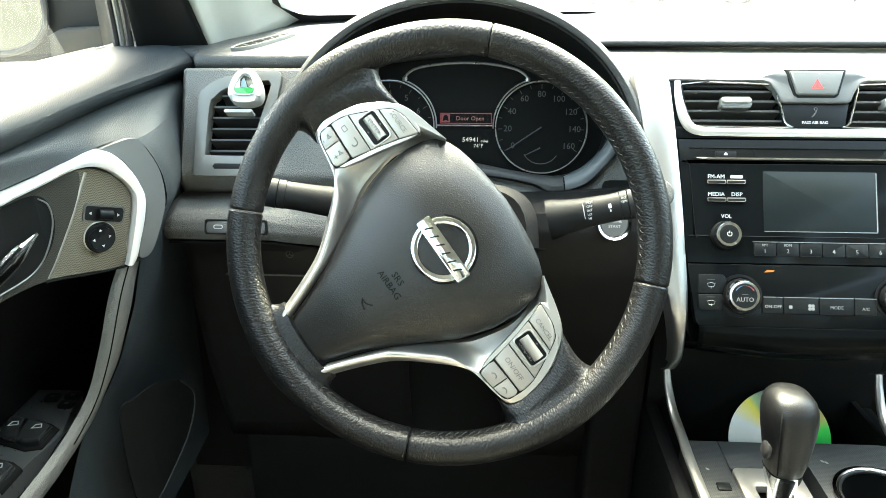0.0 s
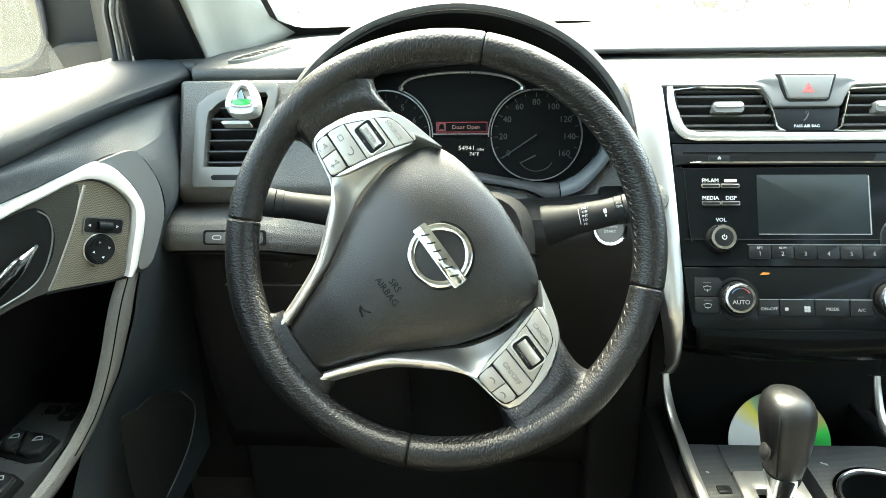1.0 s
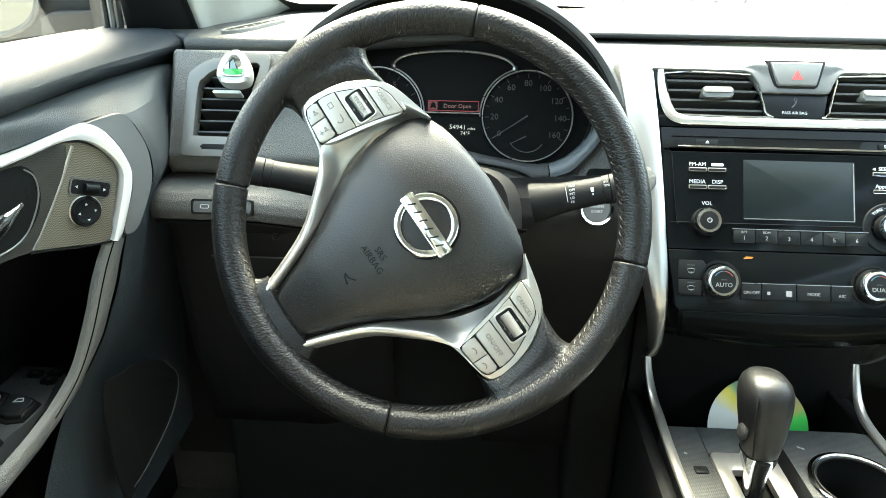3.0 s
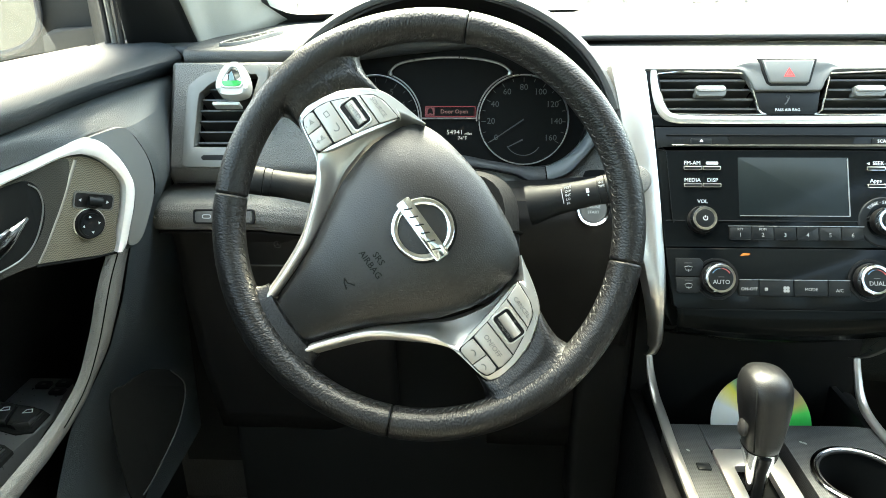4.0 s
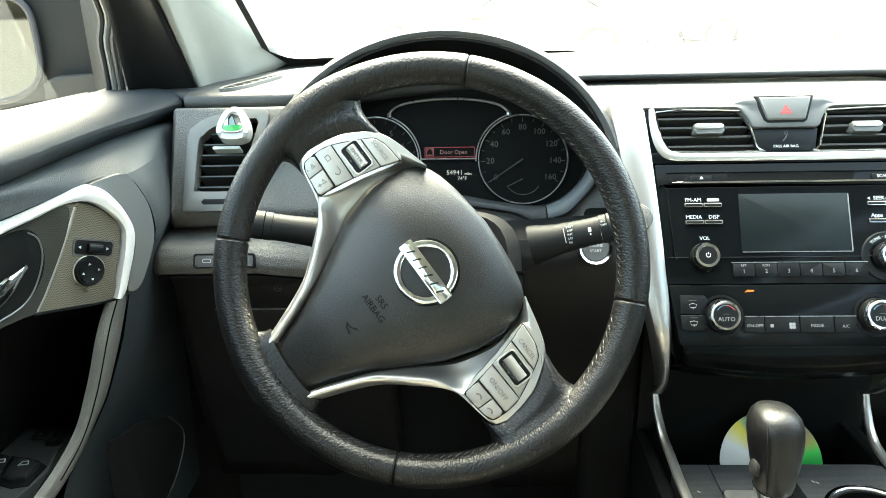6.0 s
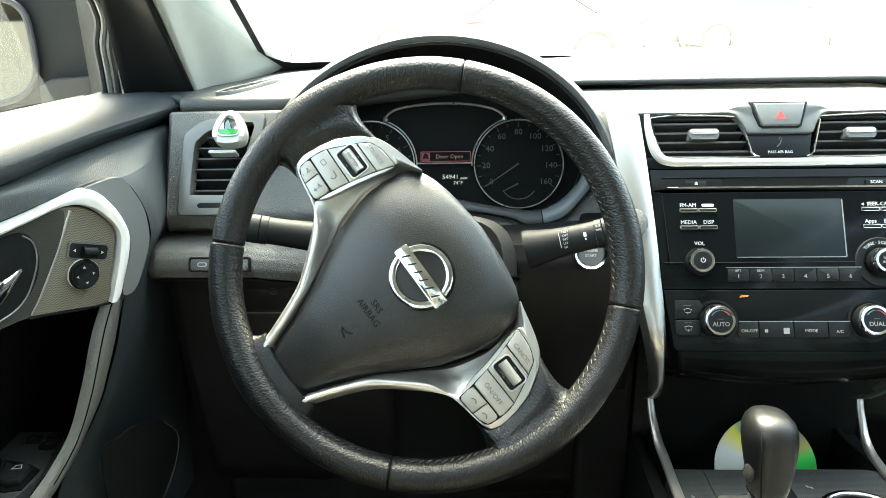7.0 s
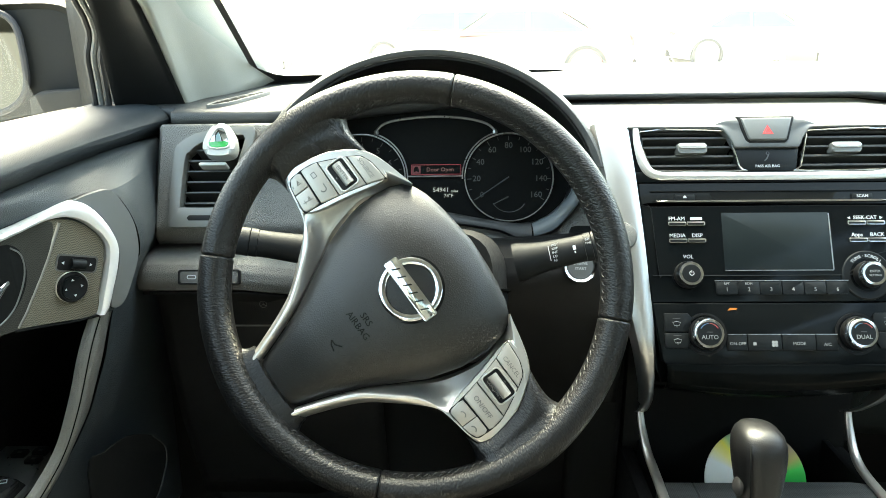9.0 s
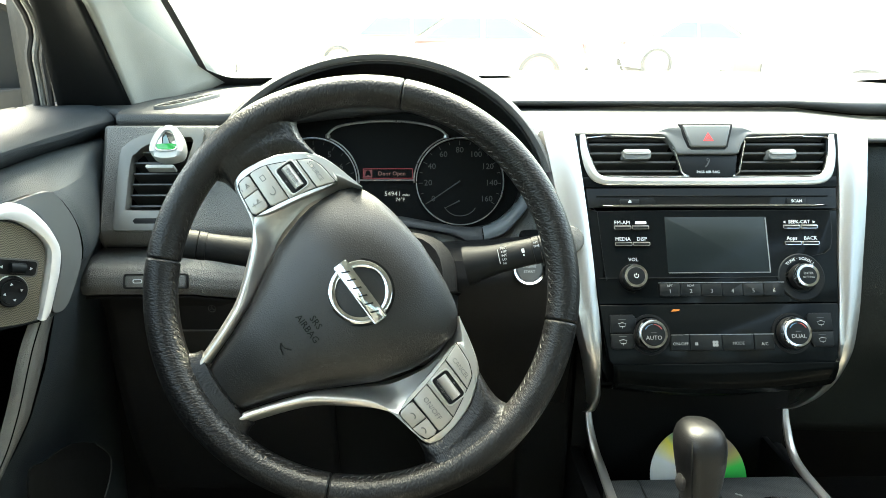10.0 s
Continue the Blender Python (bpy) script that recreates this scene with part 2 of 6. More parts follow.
def frame_of(origin, x_axis, y_axis):
    x, y = Vector(x_axis).normalized(), Vector(y_axis).normalized()
    z = x.cross(y)
    return Matrix(((x.x, y.x, z.x, origin[0]), (x.y, y.y, z.y, origin[1]), (x.z, y.z, z.z, origin[2]), (0, 0, 0, 1)))


def mmp(pts):
    return [tuple(c * 0.001 for c in p) for p in pts]


def interp(x, xs, ys):
    return float(np.interp(x, xs, ys))


def at(x, y, z=0.0, turn=0.0):
    return pose(x, y, z, 0, 0, turn)

# ---- steering wheel ----
COLUMN = radians(24.0)
WHEEL_C = (0.0, 0.55, 0.90)
WHEEL_M = frame_of(WHEEL_C, (1, 0, 0), (0, math.sin(COLUMN), math.cos(COLUMN))) @ pose(0, 0, 0, 0, 0, -53.6)
RIM_R, RIM_A, RIM_B = 0.1742, 0.0140, 0.0165


def rim_radius(deg):
    """The grip swells beside the spokes."""
    s = 1.0
    for c in (0, 180, 270):
        d = abs((deg - c + 180) % 360 - 180)
        s += 0.10 * math.exp(-(d / 14) ** 2)
    return s


STITCH = 7.2          # millimetres from stitch to stitch


def grain_uv(bm, f):
    """Grain coordinates in metres for wrapped leather, from a function of the place."""
    lay = bm.loops.layers.uv.new("grain")
    for face in bm.faces:
        for loop in face.loops:
            loop[lay].uv = f(loop.vert.co)
    return bm


def rim_section(a0, a1):
    bm, rows, n, k = bm_new(), [], 190, 32
    for i in range(n + 1):
        t = i / n
        deg = a0 + (a1 - a0) * t
        a = radians(deg)
        end = min(t, 1 - t) * abs(a1 - a0) * math.pi / 180 * RIM_R
        s = rim_radius(deg) * (1 if end > 0.0012 else 0.93 + 0.07 * math.sqrt(max(0, end / 0.0012)))
        row = []
        for j in range(k):
            b = 2 * math.pi * j / k
            pull = math.exp(-((math.degrees(b) - 158) / 16) ** 2) * (0.5 + 0.5 * math.cos(2 * math.pi * a * RIM_R * 1000 / STITCH)) * 0.045
            r = RIM_R + RIM_A * (s - pull) * math.cos(b)
            row.append((r * math.cos(a), r * math.sin(a), RIM_B * (s - pull) * math.sin(b)))
        rows.append(row)
    loft(rows, True, bm)
    mid = radians((a0 + a1) / 2)

    def uv(co):
        a = (math.atan2(co.y, co.x) - mid + math.pi) % (2 * math.pi) - math.pi
        b = math.atan2(math.hypot(co.x, co.y) - RIM_R, co.z)
        return ((a + mid) * RIM_R + 0.25 * b * 0.015, b * 0.015)
    return grain_uv(bm, uv)


INNER = [(-133, -43), (-141, -38), (-144, -28), (-143, -10), (-139, 6), (-133, 18), (-125, 29), (-116, 36)]


def rim_top(r):
    return RIM_B * math.sqrt(max(0.0, 1 - ((r - RIM_R) / RIM_A) ** 2))


def spoke_flare(side):
    """Leather that runs from the rim inwards to a button panel."""
    inner = [Vector((x, y, 0)) for x, y in mmp(INNER)]

    def f(u, v):
        t = v * (len(inner) - 1)
        a = min(int(t), len(inner) - 2)
        p = inner[a].lerp(inner[a + 1], t - a)
        spread = 12.5 + 7.0 * u ** 3
        ang = radians(184 + (0.5 - v) * 2 * spread - 1.0)
        q = Vector((0.1725 * math.cos(ang), 0.1725 * math.sin(ang), 0))
        c = p.lerp(q, u)
        r = math.hypot(c.x, c.y)
        z = 0.0015 + 0.0065 * min(1.0, u / 0.35) ** 0.7
        if r > 0.154:
            g = min(1.0, (r - 0.154) / 0.0135)
            z = z + (rim_top(0.1675) - 0.0012 - z) * g * g * (3 - 2 * g)
        e = max(0.0, 1 - abs(2 * v - 1) ** 5) ** 0.5
        return (side * c.x, c.y, -0.012 + (z + 0.012) * e)
    return grain_uv(sheet(f, 20, 36), lambda co: (math.atan2(co.y, co.x) * 0.155, math.hypot(co.x, co.y)))


PAD_Y = [-0.160, -0.155, -0.140, -0.115, -0.090, -0.070, -0.040, -0.010, 0.015, 0.032, 0.043, 0.050, 0.0545, 0.058, 0.0605, 0.0616, 0.0620]
PAD_W = [0.0195, 0.0210, 0.0265, 0.0350, 0.0460, 0.0570, 0.0735, 0.0830, 0.0850, 0.0830, 0.0780, 0.0700, 0.0590, 0.0440, 0.0260, 0.0100, 0.0008]


def pad_height(x, y):
    """Height of the airbag cover over the rim's plane: a dome that rolls off at its sides and its upper edge."""
    w = interp(y, PAD_Y, PAD_W)
    u = min(1, abs(x) / w)
    top = 0.063 - 0.00098 * (x / 0.02) ** 2
    roll = max(0.0, 1 - max(0.0, 1 - (top - y) / 0.058) ** 2.5) ** 0.62
    flank = interp(y, [-0.16, -0.11, -0.05, 0.062], [4.6, 3.6, 2.7, 2.5])
    e = max(0.0, 1 - u ** flank) ** 0.62 * roll
    base = interp(y, [-0.16, -0.10, 0.0, 0.062], [-0.006, -0.002, -0.002, -0.006])
    return base - 0.004 + e * interp(y, [-0.16, -0.11, -0.06, -0.01, 0.062], [0.009, 0.018, 0.025, 0.028, 0.026])


def airbag_cover():
    def f(u, v):
        y = PAD_Y[0] + (PAD_Y[-1] - PAD_Y[0]) * math.sin(v * math.pi / 2)
        w = interp(y, PAD_Y, PAD_W)
        s = math.sin((u - 0.5) * math.pi)
        x = w * s
        return (x, y, pad_height(x, y))
    bm = sheet(f, 48, 60)
    edge = [e for e in bm.edges if e.is_boundary]
    ext = bmesh.ops.extrude_edge_only(bm, edges=edge)["geom"]
    for v in (g for g in ext if isinstance(g, bmesh.types.BMVert)):
        v.co.z -= 0.022
    return bm


wheel = thing("steering_wheel", "black leather-wrapped steering wheel with silver spokes, turned sideways", "steering wheel", WHEEL_M)
for a0, a1 in ((42.75, 132.25), (132.55, 225.85), (226.15, 313.85), (-45.85, 42.45)):
    part("rim_grip", rim_section(a0, a1), LEATHER, wheel)
part("spoke_leather", spoke_flare(1), LEATHER, wheel)
part("spoke_leather", spoke_flare(-1), LEATHER, wheel)


def lower_flare():
    rows = []
    for i in range(9):
        t = i / 8
        y = -0.149 - 0.025 * t
        half = 0.039 + 0.022 * t * t
        row = []
        for j in range(24):
            b = 2 * math.pi * j / 24
            c, s = math.cos(b), math.sin(b)
            xx = half * math.copysign(abs(c) ** 0.7, c)
            row.append((xx, y + 3.0 * xx * xx, (0.010 + 0.003 * t) * math.copysign(abs(s) ** 0.8, s) - 0.005))
        rows.append(row)
    return grain_uv(loft(rows), lambda co: (math.atan2(co.y, co.x) * 0.165, math.hypot(co.x, co.y)))


part("spoke_leather", lower_flare(), LEATHER, wheel)
cover = part("airbag_cover", airbag_cover(), PAD, wheel, "black grained airbag cover")

TRIM = [(-22, -163), (-34, -157), (-38, -142), (-56, -99), (-78, -70), (-94, -52), (-107, -44), (-127, -41), (-142, -37), (-147, -28), (-144, -4), (-136, 14), (-127, 28), (-116, 37), (-100, 43), (-71, 50),
        (-70.5, 48.6), (-82, 30), (-88, 8), (-86, -10), (-78, -36), (-62, -64), (-48, -87), (-37, -113), (-28, -138), (-23, -154)]


def resample(pts, n):
    pts = smooth_open([(x, y, 0) for x, y in pts], 6)
    d = [0.0]
    for p, q in zip(pts, pts[1:]):
        d.append(d[-1] + (q - p).length)
    return [Vector((interp(d[-1] * i / n, d, [p.x for p in pts]), interp(d[-1] * i / n, d, [p.y for p in pts]), 0)) for i in range(n + 1)]


def spoke_trim(side):
    """A curved silver wing: low against the airbag cover, crowned, rolled at its outer edge."""
    n = 60
    out, inn = resample(mmp(TRIM[:16]), n), resample(mmp(TRIM[16:])[::-1], n)

    def f(u, v):
        i = min(int(v * n + 0.5), n)
        p = inn[i].lerp(out[i], u)
        low = max(0.0, min(1.0, (-p.y - 0.045) / 0.05))
        arm = -0.011 + 0.0145 * max(0.0, math.sin(math.pi * min(1, (0.10 + 0.90 * u)) ** 0.8)) ** 0.55
        k = min(1.0, u / 0.62)
        wing = -0.017 + 0.0180 * k * k * (3 - 2 * k)
        z = wing + (arm - wing) * low
        return (side * p.x, p.y, z if 0 < u < 1 else z - 0.004)
    return sheet(f, 22, n)


PANEL = [(-142, -35), (-126, -40), (-108, -42), (-101, -30), (-95, 0), (-88, 30), (-92, 37), (-112, 34), (-126, 25), (-138, 6), (-144, -20)]
for side in (1, -1):
    part("spoke_trim", spoke_trim(side), SATIN, wheel, "satin silver spoke trim")
    pts = smooth_closed([(side * x, y) for x, y in mmp(PANEL)], 3)
    panel = part("button_panel", plate(pts, -0.008, 0.0020, 0.0012), SATIN, wheel)
    part("button_well", plate(smooth_closed([(side * x, y) for x, y in mmp([(-137.6, -35), (-130, -38.8), (-108, -41.6), (-104.6, -39), (-103.9, -31), (-100, -8), (-93.6, 17), (-88.2, 33), (-90, 34.1), (-106.4, 32.8), (-113.4, 30.4), (-118.8, 27.4), (-125, 17.4), (-136.6, -6.4), (-139, -19), (-138.8, -28)])], 3), 0.0, 0.0024), DARK, panel, smooth=False)

# rows of buttons, built for one side in millimetres and mirrored
def row_button(name, pts, z, mat, parent, side, bev=0.0012):
    return part(name, plate([(side * x, y) for x, y in mmp(pts)], 0.0, z, bev), mat, parent)


panels = [o for o in wheel.children if o.name.startswith("button_panel")]
for side, panel in zip((1, -1), panels):
    row_button("button", [(-138.2, -27.5), (-136.5, -24.2), (-123, -24.6), (-122.8, -39.2), (-130, -38), (-136.8, -34.6)], 0.0046, BUTTON, panel, side)
    row_button("button", [(-122.2, -39.3), (-122.4, -24.8), (-105, -26), (-104.3, -31.2), (-105.4, -39), (-108, -41)], 0.0046, BUTTON, panel, side)
    row_button("button", [(-138.4, -19), (-137.6, -22.6), (-104.4, -24.2), (-103.4, -23), (-100.4, -8), (-136.2, -6.7)], 0.0042, BUTTON, panel, side)
    row_button("button", [(-135.8, -6.0), (-100.2, -7.3), (-94.2, 17.0), (-124.6, 17.2)], 0.0038, BUTTON, panel, side)
    row_button("button", [(-124.2, 17.9), (-94, 17.7), (-88.6, 32.4), (-89.5, 33.6), (-106.2, 32.3), (-113, 30), (-118.3, 27.1)], 0.0042, BUTTON, panel, side)
    part("roller_well", plate(rrect(0, 0, 0.0265, 0.0165, 0.003), 0.0020, 0.0041), DARK, panel, m=at(side * -0.1135, 0.0055))
    part("roller_rim", frame_plate(rrect(0, 0, 0.0290, 0.0190, 0.0038), rrect(0, 0, 0.0262, 0.0162, 0.0028), 0.0030, 0.0052, 0.0006), SATIN, panel, m=at(side * -0.1135, 0.0055))
    roller = bm_new()
    tube(roller, [(-0.0108, 0, 0.0045), (0.0108, 0, 0.0045)], 0.0044, 18, flat=0.8, up=(0, 0, 1))
    part("roller", roller, BUTTON, panel, m=at(side * -0.1135, 0.0060))
    for q in (-1, 1):
        part("icon", plate([(-0.0013, q * 0.0058), (0.0013, q * 0.0058), (0.0, q * 0.0072)][::q], 0.0, 0.0003), PRINT_D, panel, m=at(side * -0.1135, 0.0055, 0.0041), smooth=False)
LT, RT = panels
part("lettering", writing("SOURCE", 0.0056, at(-0.106, 0.0250, 0.0042)), PRINT_D, LT)
part("lettering", writing("ENTER", 0.0052, at(-0.1135, 0.0060, 0.0080)), PRINT_D, LT)
for x, sgn in ((-0.1300, "-"), (-0.1130, "+")):
    part("lettering", writing(sgn, 0.0085, at(x + 0.0006, -0.0355, 0.0048)), PRINT_D, LT)
    horn_icon = bm_new()
    tube(horn_icon, [(x - 0.0022, -0.0298, 0.0047), (x - 0.0006, -0.0298, 0.0047), (x + 0.0012, -0.0282, 0.0047), (x + 0.0012, -0.0322, 0.0047), (x - 0.0006, -0.0308, 0.0047), (x - 0.0022, -0.0308, 0.0047)], 0.0003, 4, closed=True)
    part("icon", horn_icon, PRINT_D, LT)
part("icon", frame_plate(rrect(-0.128, -0.0155, 0.0055, 0.0045, 0.0006), rrect(-0.128, -0.0155, 0.0040, 0.0030, 0.0004), 0.004, 0.0043), PRINT_D, LT)
back = bm_new()
tube(back, [Vector((-0.113 + 0.0025 * math.cos(radians(a)), -0.0155 + 0.0025 * math.sin(radians(a)), 0.0042)) for a in range(-90, 100, 15)] + [Vector((-0.117, -0.013, 0.0042))], 0.0005, 5)
part("icon", back, PRINT_D, LT)
part("lettering", writing("ON/OFF", 0.0062, at(0.1195, -0.0160, 0.0043)), PRINT_D, RT)
part("lettering", writing("CANCEL", 0.0054, at(0.107, 0.0235, 0.0042)), PRINT_D, RT)
part("lettering", writing("COAST/SET", 0.0036, at(0.1135, 0.0005, 0.0062)), PRINT_D, RT)
for x in (0.1145, 0.1295):
    hook = bm_new()
    tube(hook, [Vector((x + 0.003 * math.cos(radians(a)), -0.034 + 0.003 * math.sin(radians(a)), 0.0048)) for a in range(20, 165, 12)], 0.0005, 5)
    part("icon", hook, PRINT_D, RT)

# plain emblem: a broken ring crossed by a bar
EM = at(0.0050, -0.0056, 0.0215)
emblem = part("emblem", frame_plate(ring_pts(0, 0, 0.0272, n=72), ring_pts(0, 0, 0.0204, n=72), -0.004, 0.0024, 0.0022), CHROME, wheel, "chrome ring emblem with a bar", m=EM)
part("emblem_seat", plate(ring_pts(0, 0, 0.0287, n=56), -0.006, -0.0012), HOLE, emblem)
part("emblem_field", plate(ring_pts(0, 0, 0.0206, n=56), -0.005, -0.0008), PAD, emblem)
part("emblem_bar", plate(rrect(0, 0, 0.0590, 0.0128, 0.0012), -0.003, 0.0044, 0.0012), CHROME, emblem)
for i in range(6):
    part("emblem_inlay", plate([(-0.0205 + 0.0082 * i + a, b) for a, b in ((-0.0022, -0.0033), (-0.0008, -0.0033), (0.0022, 0.0033), (0.0008, 0.0033))], 0.0043, 0.0046), BLACKBTN, emblem, smooth=False)


def embossed(text, size, y):
    bm = writing(text, size, None, None, 0.0005)
    for v in bm.verts:
        v.co.x += 0.0030
        v.co.y += y
        v.co.z += pad_height(v.co.x, v.co.y)
    return bm


# Letters share the cover's colour; black stands for the shade round their relief.
part("embossed_text", embossed("SRS", 0.0080, -0.0505), HOLE, cover)
part("embossed_text", embossed("AIRBAG", 0.0080, -0.0592), HOLE, cover)
horn = bm_new()
for pts in ([(-4, -84), (1, -84), (6, -80)], [(-4, -84), (-1, -86.5), (5, -88)]):
    tube(horn, [(x * 0.001 + 0.003, y * 0.001, pad_height(x * 0.001 + 0.003, y * 0.001) + 0.0002) for x, y in pts], 0.0006, 5)
part("embossed_text", horn, HOLE, cover)

# thread along the inner side of the rim: a slanted stitch in each fold of the leather and a short cross stitch
for a0, a1 in ((45, 130), (140, 166), (194, 223), (229, 258), (282, 311), (-43, -14), (14, 40)):
    bm, step = bm_new(), math.degrees(STITCH * 0.001 / RIM_R)
    for i in range(math.ceil(a0 / step), math.floor(a1 / step)):
        for lean, b0, b1 in ((0.60, 153, 168),):
            pts = []
            for q in range(4):
                f = q / 3
                b = radians(b0 + (b1 - b0) * f)
                a = radians((i + lean * f) * step)
                s = rim_radius(math.degrees(a)) * (1.012 if q in (1, 2) else 0.975)
                r = RIM_R + RIM_A * s * math.cos(b)
                pts.append((r * math.cos(a), r * math.sin(a), RIM_B * s * math.sin(b)))
            tube(bm, pts, 0.00045, 5)
    part("stitching", bm, THREAD, wheel)

# ---- steering column and stalks ----
COL_M = frame_of(WHEEL_C, (1, 0, 0), (0, math.sin(COLUMN), math.cos(COLUMN)))
column = thing("steering_column_cover", "black plastic steering column shroud behind the wheel", "column cover", COL_M)
rows = []
for i in range(8):
    t = i / 7
    z = -0.035 - 0.19 * t
    w, h = 0.070 + 0.018 * min(1, t * 3), 0.058 + 0.012 * min(1, t * 3)
    rows.append([(w * math.copysign(abs(math.cos(b)) ** 0.55, math.cos(b)), -0.008 + h * math.copysign(abs(math.sin(b)) ** 0.55, math.sin(b)), z) for b in (2 * math.pi * j / 32 for j in range(32))])
part("shroud", loft(rows), material("grained_black_plastic", (0.0095, 0.0098, 0.0102), 0.5, spec=0.16, grain=0.0002, grain_size=0.0016, cell=True), column)
part("joint_line", plate(rrect(0, -0.004, 0.1772, 0.0016, 0.0006), -0.20, -0.055), HOLE, column)
part("hub_neck", turned([(0.05, -0.04), (0.055, -0.02), (0.03, -0.012)], 32), DARK, column)


STALK = material("matt_black_plastic", (0.0120, 0.0128, 0.0132), 0.55, spec=0.12, grain=0.0001, grain_size=0.001)


def stalk(name, label, base, tip, marks):
    base, tip = Vector(base), Vector(tip)
    d = tip - base
    L = d.length
    m = frame_of(base, d, (0, math.sin(COLUMN), math.cos(COLUMN)) if abs(d.x) > 0 else (0, 0, 1))
    y = Vector((0, math.sin(COLUMN), math.cos(COLUMN)))
    y = (y - d.normalized() * y.dot(d.normalized())).normalized()
    m = frame_of(base, d, y)
    st = thing(name, label, "stalk", m)
    # profile along local x
    def body(prof):
        return loft([[(x, r * math.cos(2 * math.pi * j / 24), r * 0.85 * math.sin(2 * math.pi * j / 24)) for j in range(24)] for x, r in prof])
    part("stem", body([(-0.006, 0.0205), (0.0, 0.0200), (0.008, 0.0180), (0.024, 0.0155), (0.040, 0.0145), (L * 0.60, 0.0138), (L * 0.72, 0.0138)]), STALK, st)
    part("collar", body([(L * 0.722, 0.0130), (L * 0.724, 0.0143), (L * 0.80, 0.0145), (L * 0.802, 0.0130)]), STALK, st)
    part("end_dial", body([(L * 0.805, 0.0132), (L * 0.81, 0.0146), (L * 0.95, 0.0145), (L, 0.0125)]), STALK, st)
    part("dial_band", body([(L * 0.955, 0.0148), (L * 0.985, 0.0142)]), PRINT_W, st)
    for k, (x, yy, w, h) in enumerate(marks):
        part("icon", plate(rrect(0, 0, w, h, 0.0005), 0, 0.0004), PRINT_W, st, m=pose(L * x, yy, 0.0122 * 0.98, 0, 0, 0), smooth=False)
    return st


wiper = stalk("wiper_stalk", "black wiper stalk with white printed marks", (0.1025, 0.662, 0.8800), (0.1890, 0.653, 0.9035), [(0.61, 0.001, 0.0030, 0.0045), (0.61, -0.0035, 0.0014, 0.0022)])
for k, s in enumerate(("MIST", "OFF", "INT", "LO", "HI")):
    part("lettering", writing(s, 0.0034, pose(0.0365 - 0.0005 * k, 0.0082 - 0.0039 * k, 0.0126 - 0.00032 * abs(k - 2.1) ** 2, 0, 0, 0)), PRINT_W, wiper)
part("scale_bar", plate(rrect(0.0300, 0.0005, 0.0006, 0.015, 0.0002), 0.0120, 0.0131), PRINT_W, wiper)
part("lettering", writing("INT", 0.0030, at(0.0690, 0.0062, 0.0119)), PRINT_W, wiper)
part("lettering", writing("TIME", 0.0030, at(0.0690, 0.0024, 0.0126)), PRINT_W, wiper)
stalk("turn_signal_stalk", "black turn signal stalk with a light switch", (-0.098, 0.668, 0.889), (-0.192, 0.655, 0.908), [(0.35, 0.001, 0.004, 0.004), (0.28, 0.001, 0.003, 0.004), (0.88, 0.003, 0.004, 0.003), (0.88, -0.004, 0.004, 0.003)])

# ---- dashboard ----
CAR_X = 0.376                       # the car's middle, from the driver's middle
SIDEGREY = material("side_panel_plastic", (0.095, 0.094, 0.087), 0.5, grain=0.0004, grain_size=0.0017, cell=True)
dash = thing("dashboard", "charcoal soft-touch dashboard with a rolled front lip", "dashboard", kind="structure")


def lip_y(x):
    return interp(x, [-0.46, -0.306, -0.301, -0.18, -0.05, 0.12, 0.19, 0.55, 0.62, 1.2], [0.917, 0.850, 0.803, 0.800, 0.86, 0.90, 0.908, 0.910, 0.893, 0.880])


def lip_z(x):
    return interp(x, [-0.45, -0.31, -0.18, 0.0, 0.19, 0.55, 0.62, 1.2], [1.016, 1.019, 1.021, 1.024, 1.0265, 1.0262, 1.0250, 1.021])


LIP = [(0.0, 0.0), (-0.0035, -0.0025), (-0.0048, -0.007), (-0.004, -0.013), (0.0, -0.018), (0.010, -0.021), (0.030, -0.021)]


def top_pad(u, v):
    x = -0.46 + 1.70 * u
    y0, z0 = lip_y(x), lip_z(x)
    k = v * 20
    if k <= 12:
        t = 1 - k / 12
        y = y0 + (1.18 - y0) * t
        return (x, y, z0 + 0.022 * t - 0.003 * math.sin(math.pi * t))
    i = (k - 12) / 8 * (len(LIP) - 1)
    a = min(int(i), len(LIP) - 2)
    f = i - a
    thin = interp(x, [-0.1, 0.12, 0.55, 0.64, 1.2], [1.0, 0.50, 0.50, 0.85, 0.95])
    return (x, y0 + LIP[a][0] * (1 - f) + LIP[a + 1][0] * f, z0 + thin * (LIP[a][1] * (1 - f) + LIP[a + 1][1] * f))


part("top_pad", sheet(top_pad, 240, 20), DASH, dash, sharp=60)


def shelf(u, v):
    x = 0.175 + 1.05 * u
    edge = interp(x, [0.17, 0.235, 0.52, 0.56, 1.3], [0.775, 0.768, 0.768, 0.762, 0.74])
    y = edge + (lip_y(x) + 0.02 - edge) * v
    return (x, y, 0.9985 + interp(x, [0.2, 0.55, 0.64], [0.0165, 0.0155, 0.006]) * v - 0.004 * (1 - v) ** 6)


part("centre_shelf", sheet(shelf, 60, 10), DASH, dash, solid=0.004)


LEAN_L = radians(27)
LV = frame_of((0, 0.757, 0.95), (1, 0, 0), (0, math.sin(LEAN_L), math.cos(LEAN_L)))


def left_panel(u, v):
    x = -0.309 + 0.211 * u
    y = 0.064 - 0.136 * v
    z = -0.020 * max(0, v - 0.86) ** 2 * 50 - 0.03 * max(0.0, 0.03 - u) * 10
    return LV @ Vector((x, y, z))


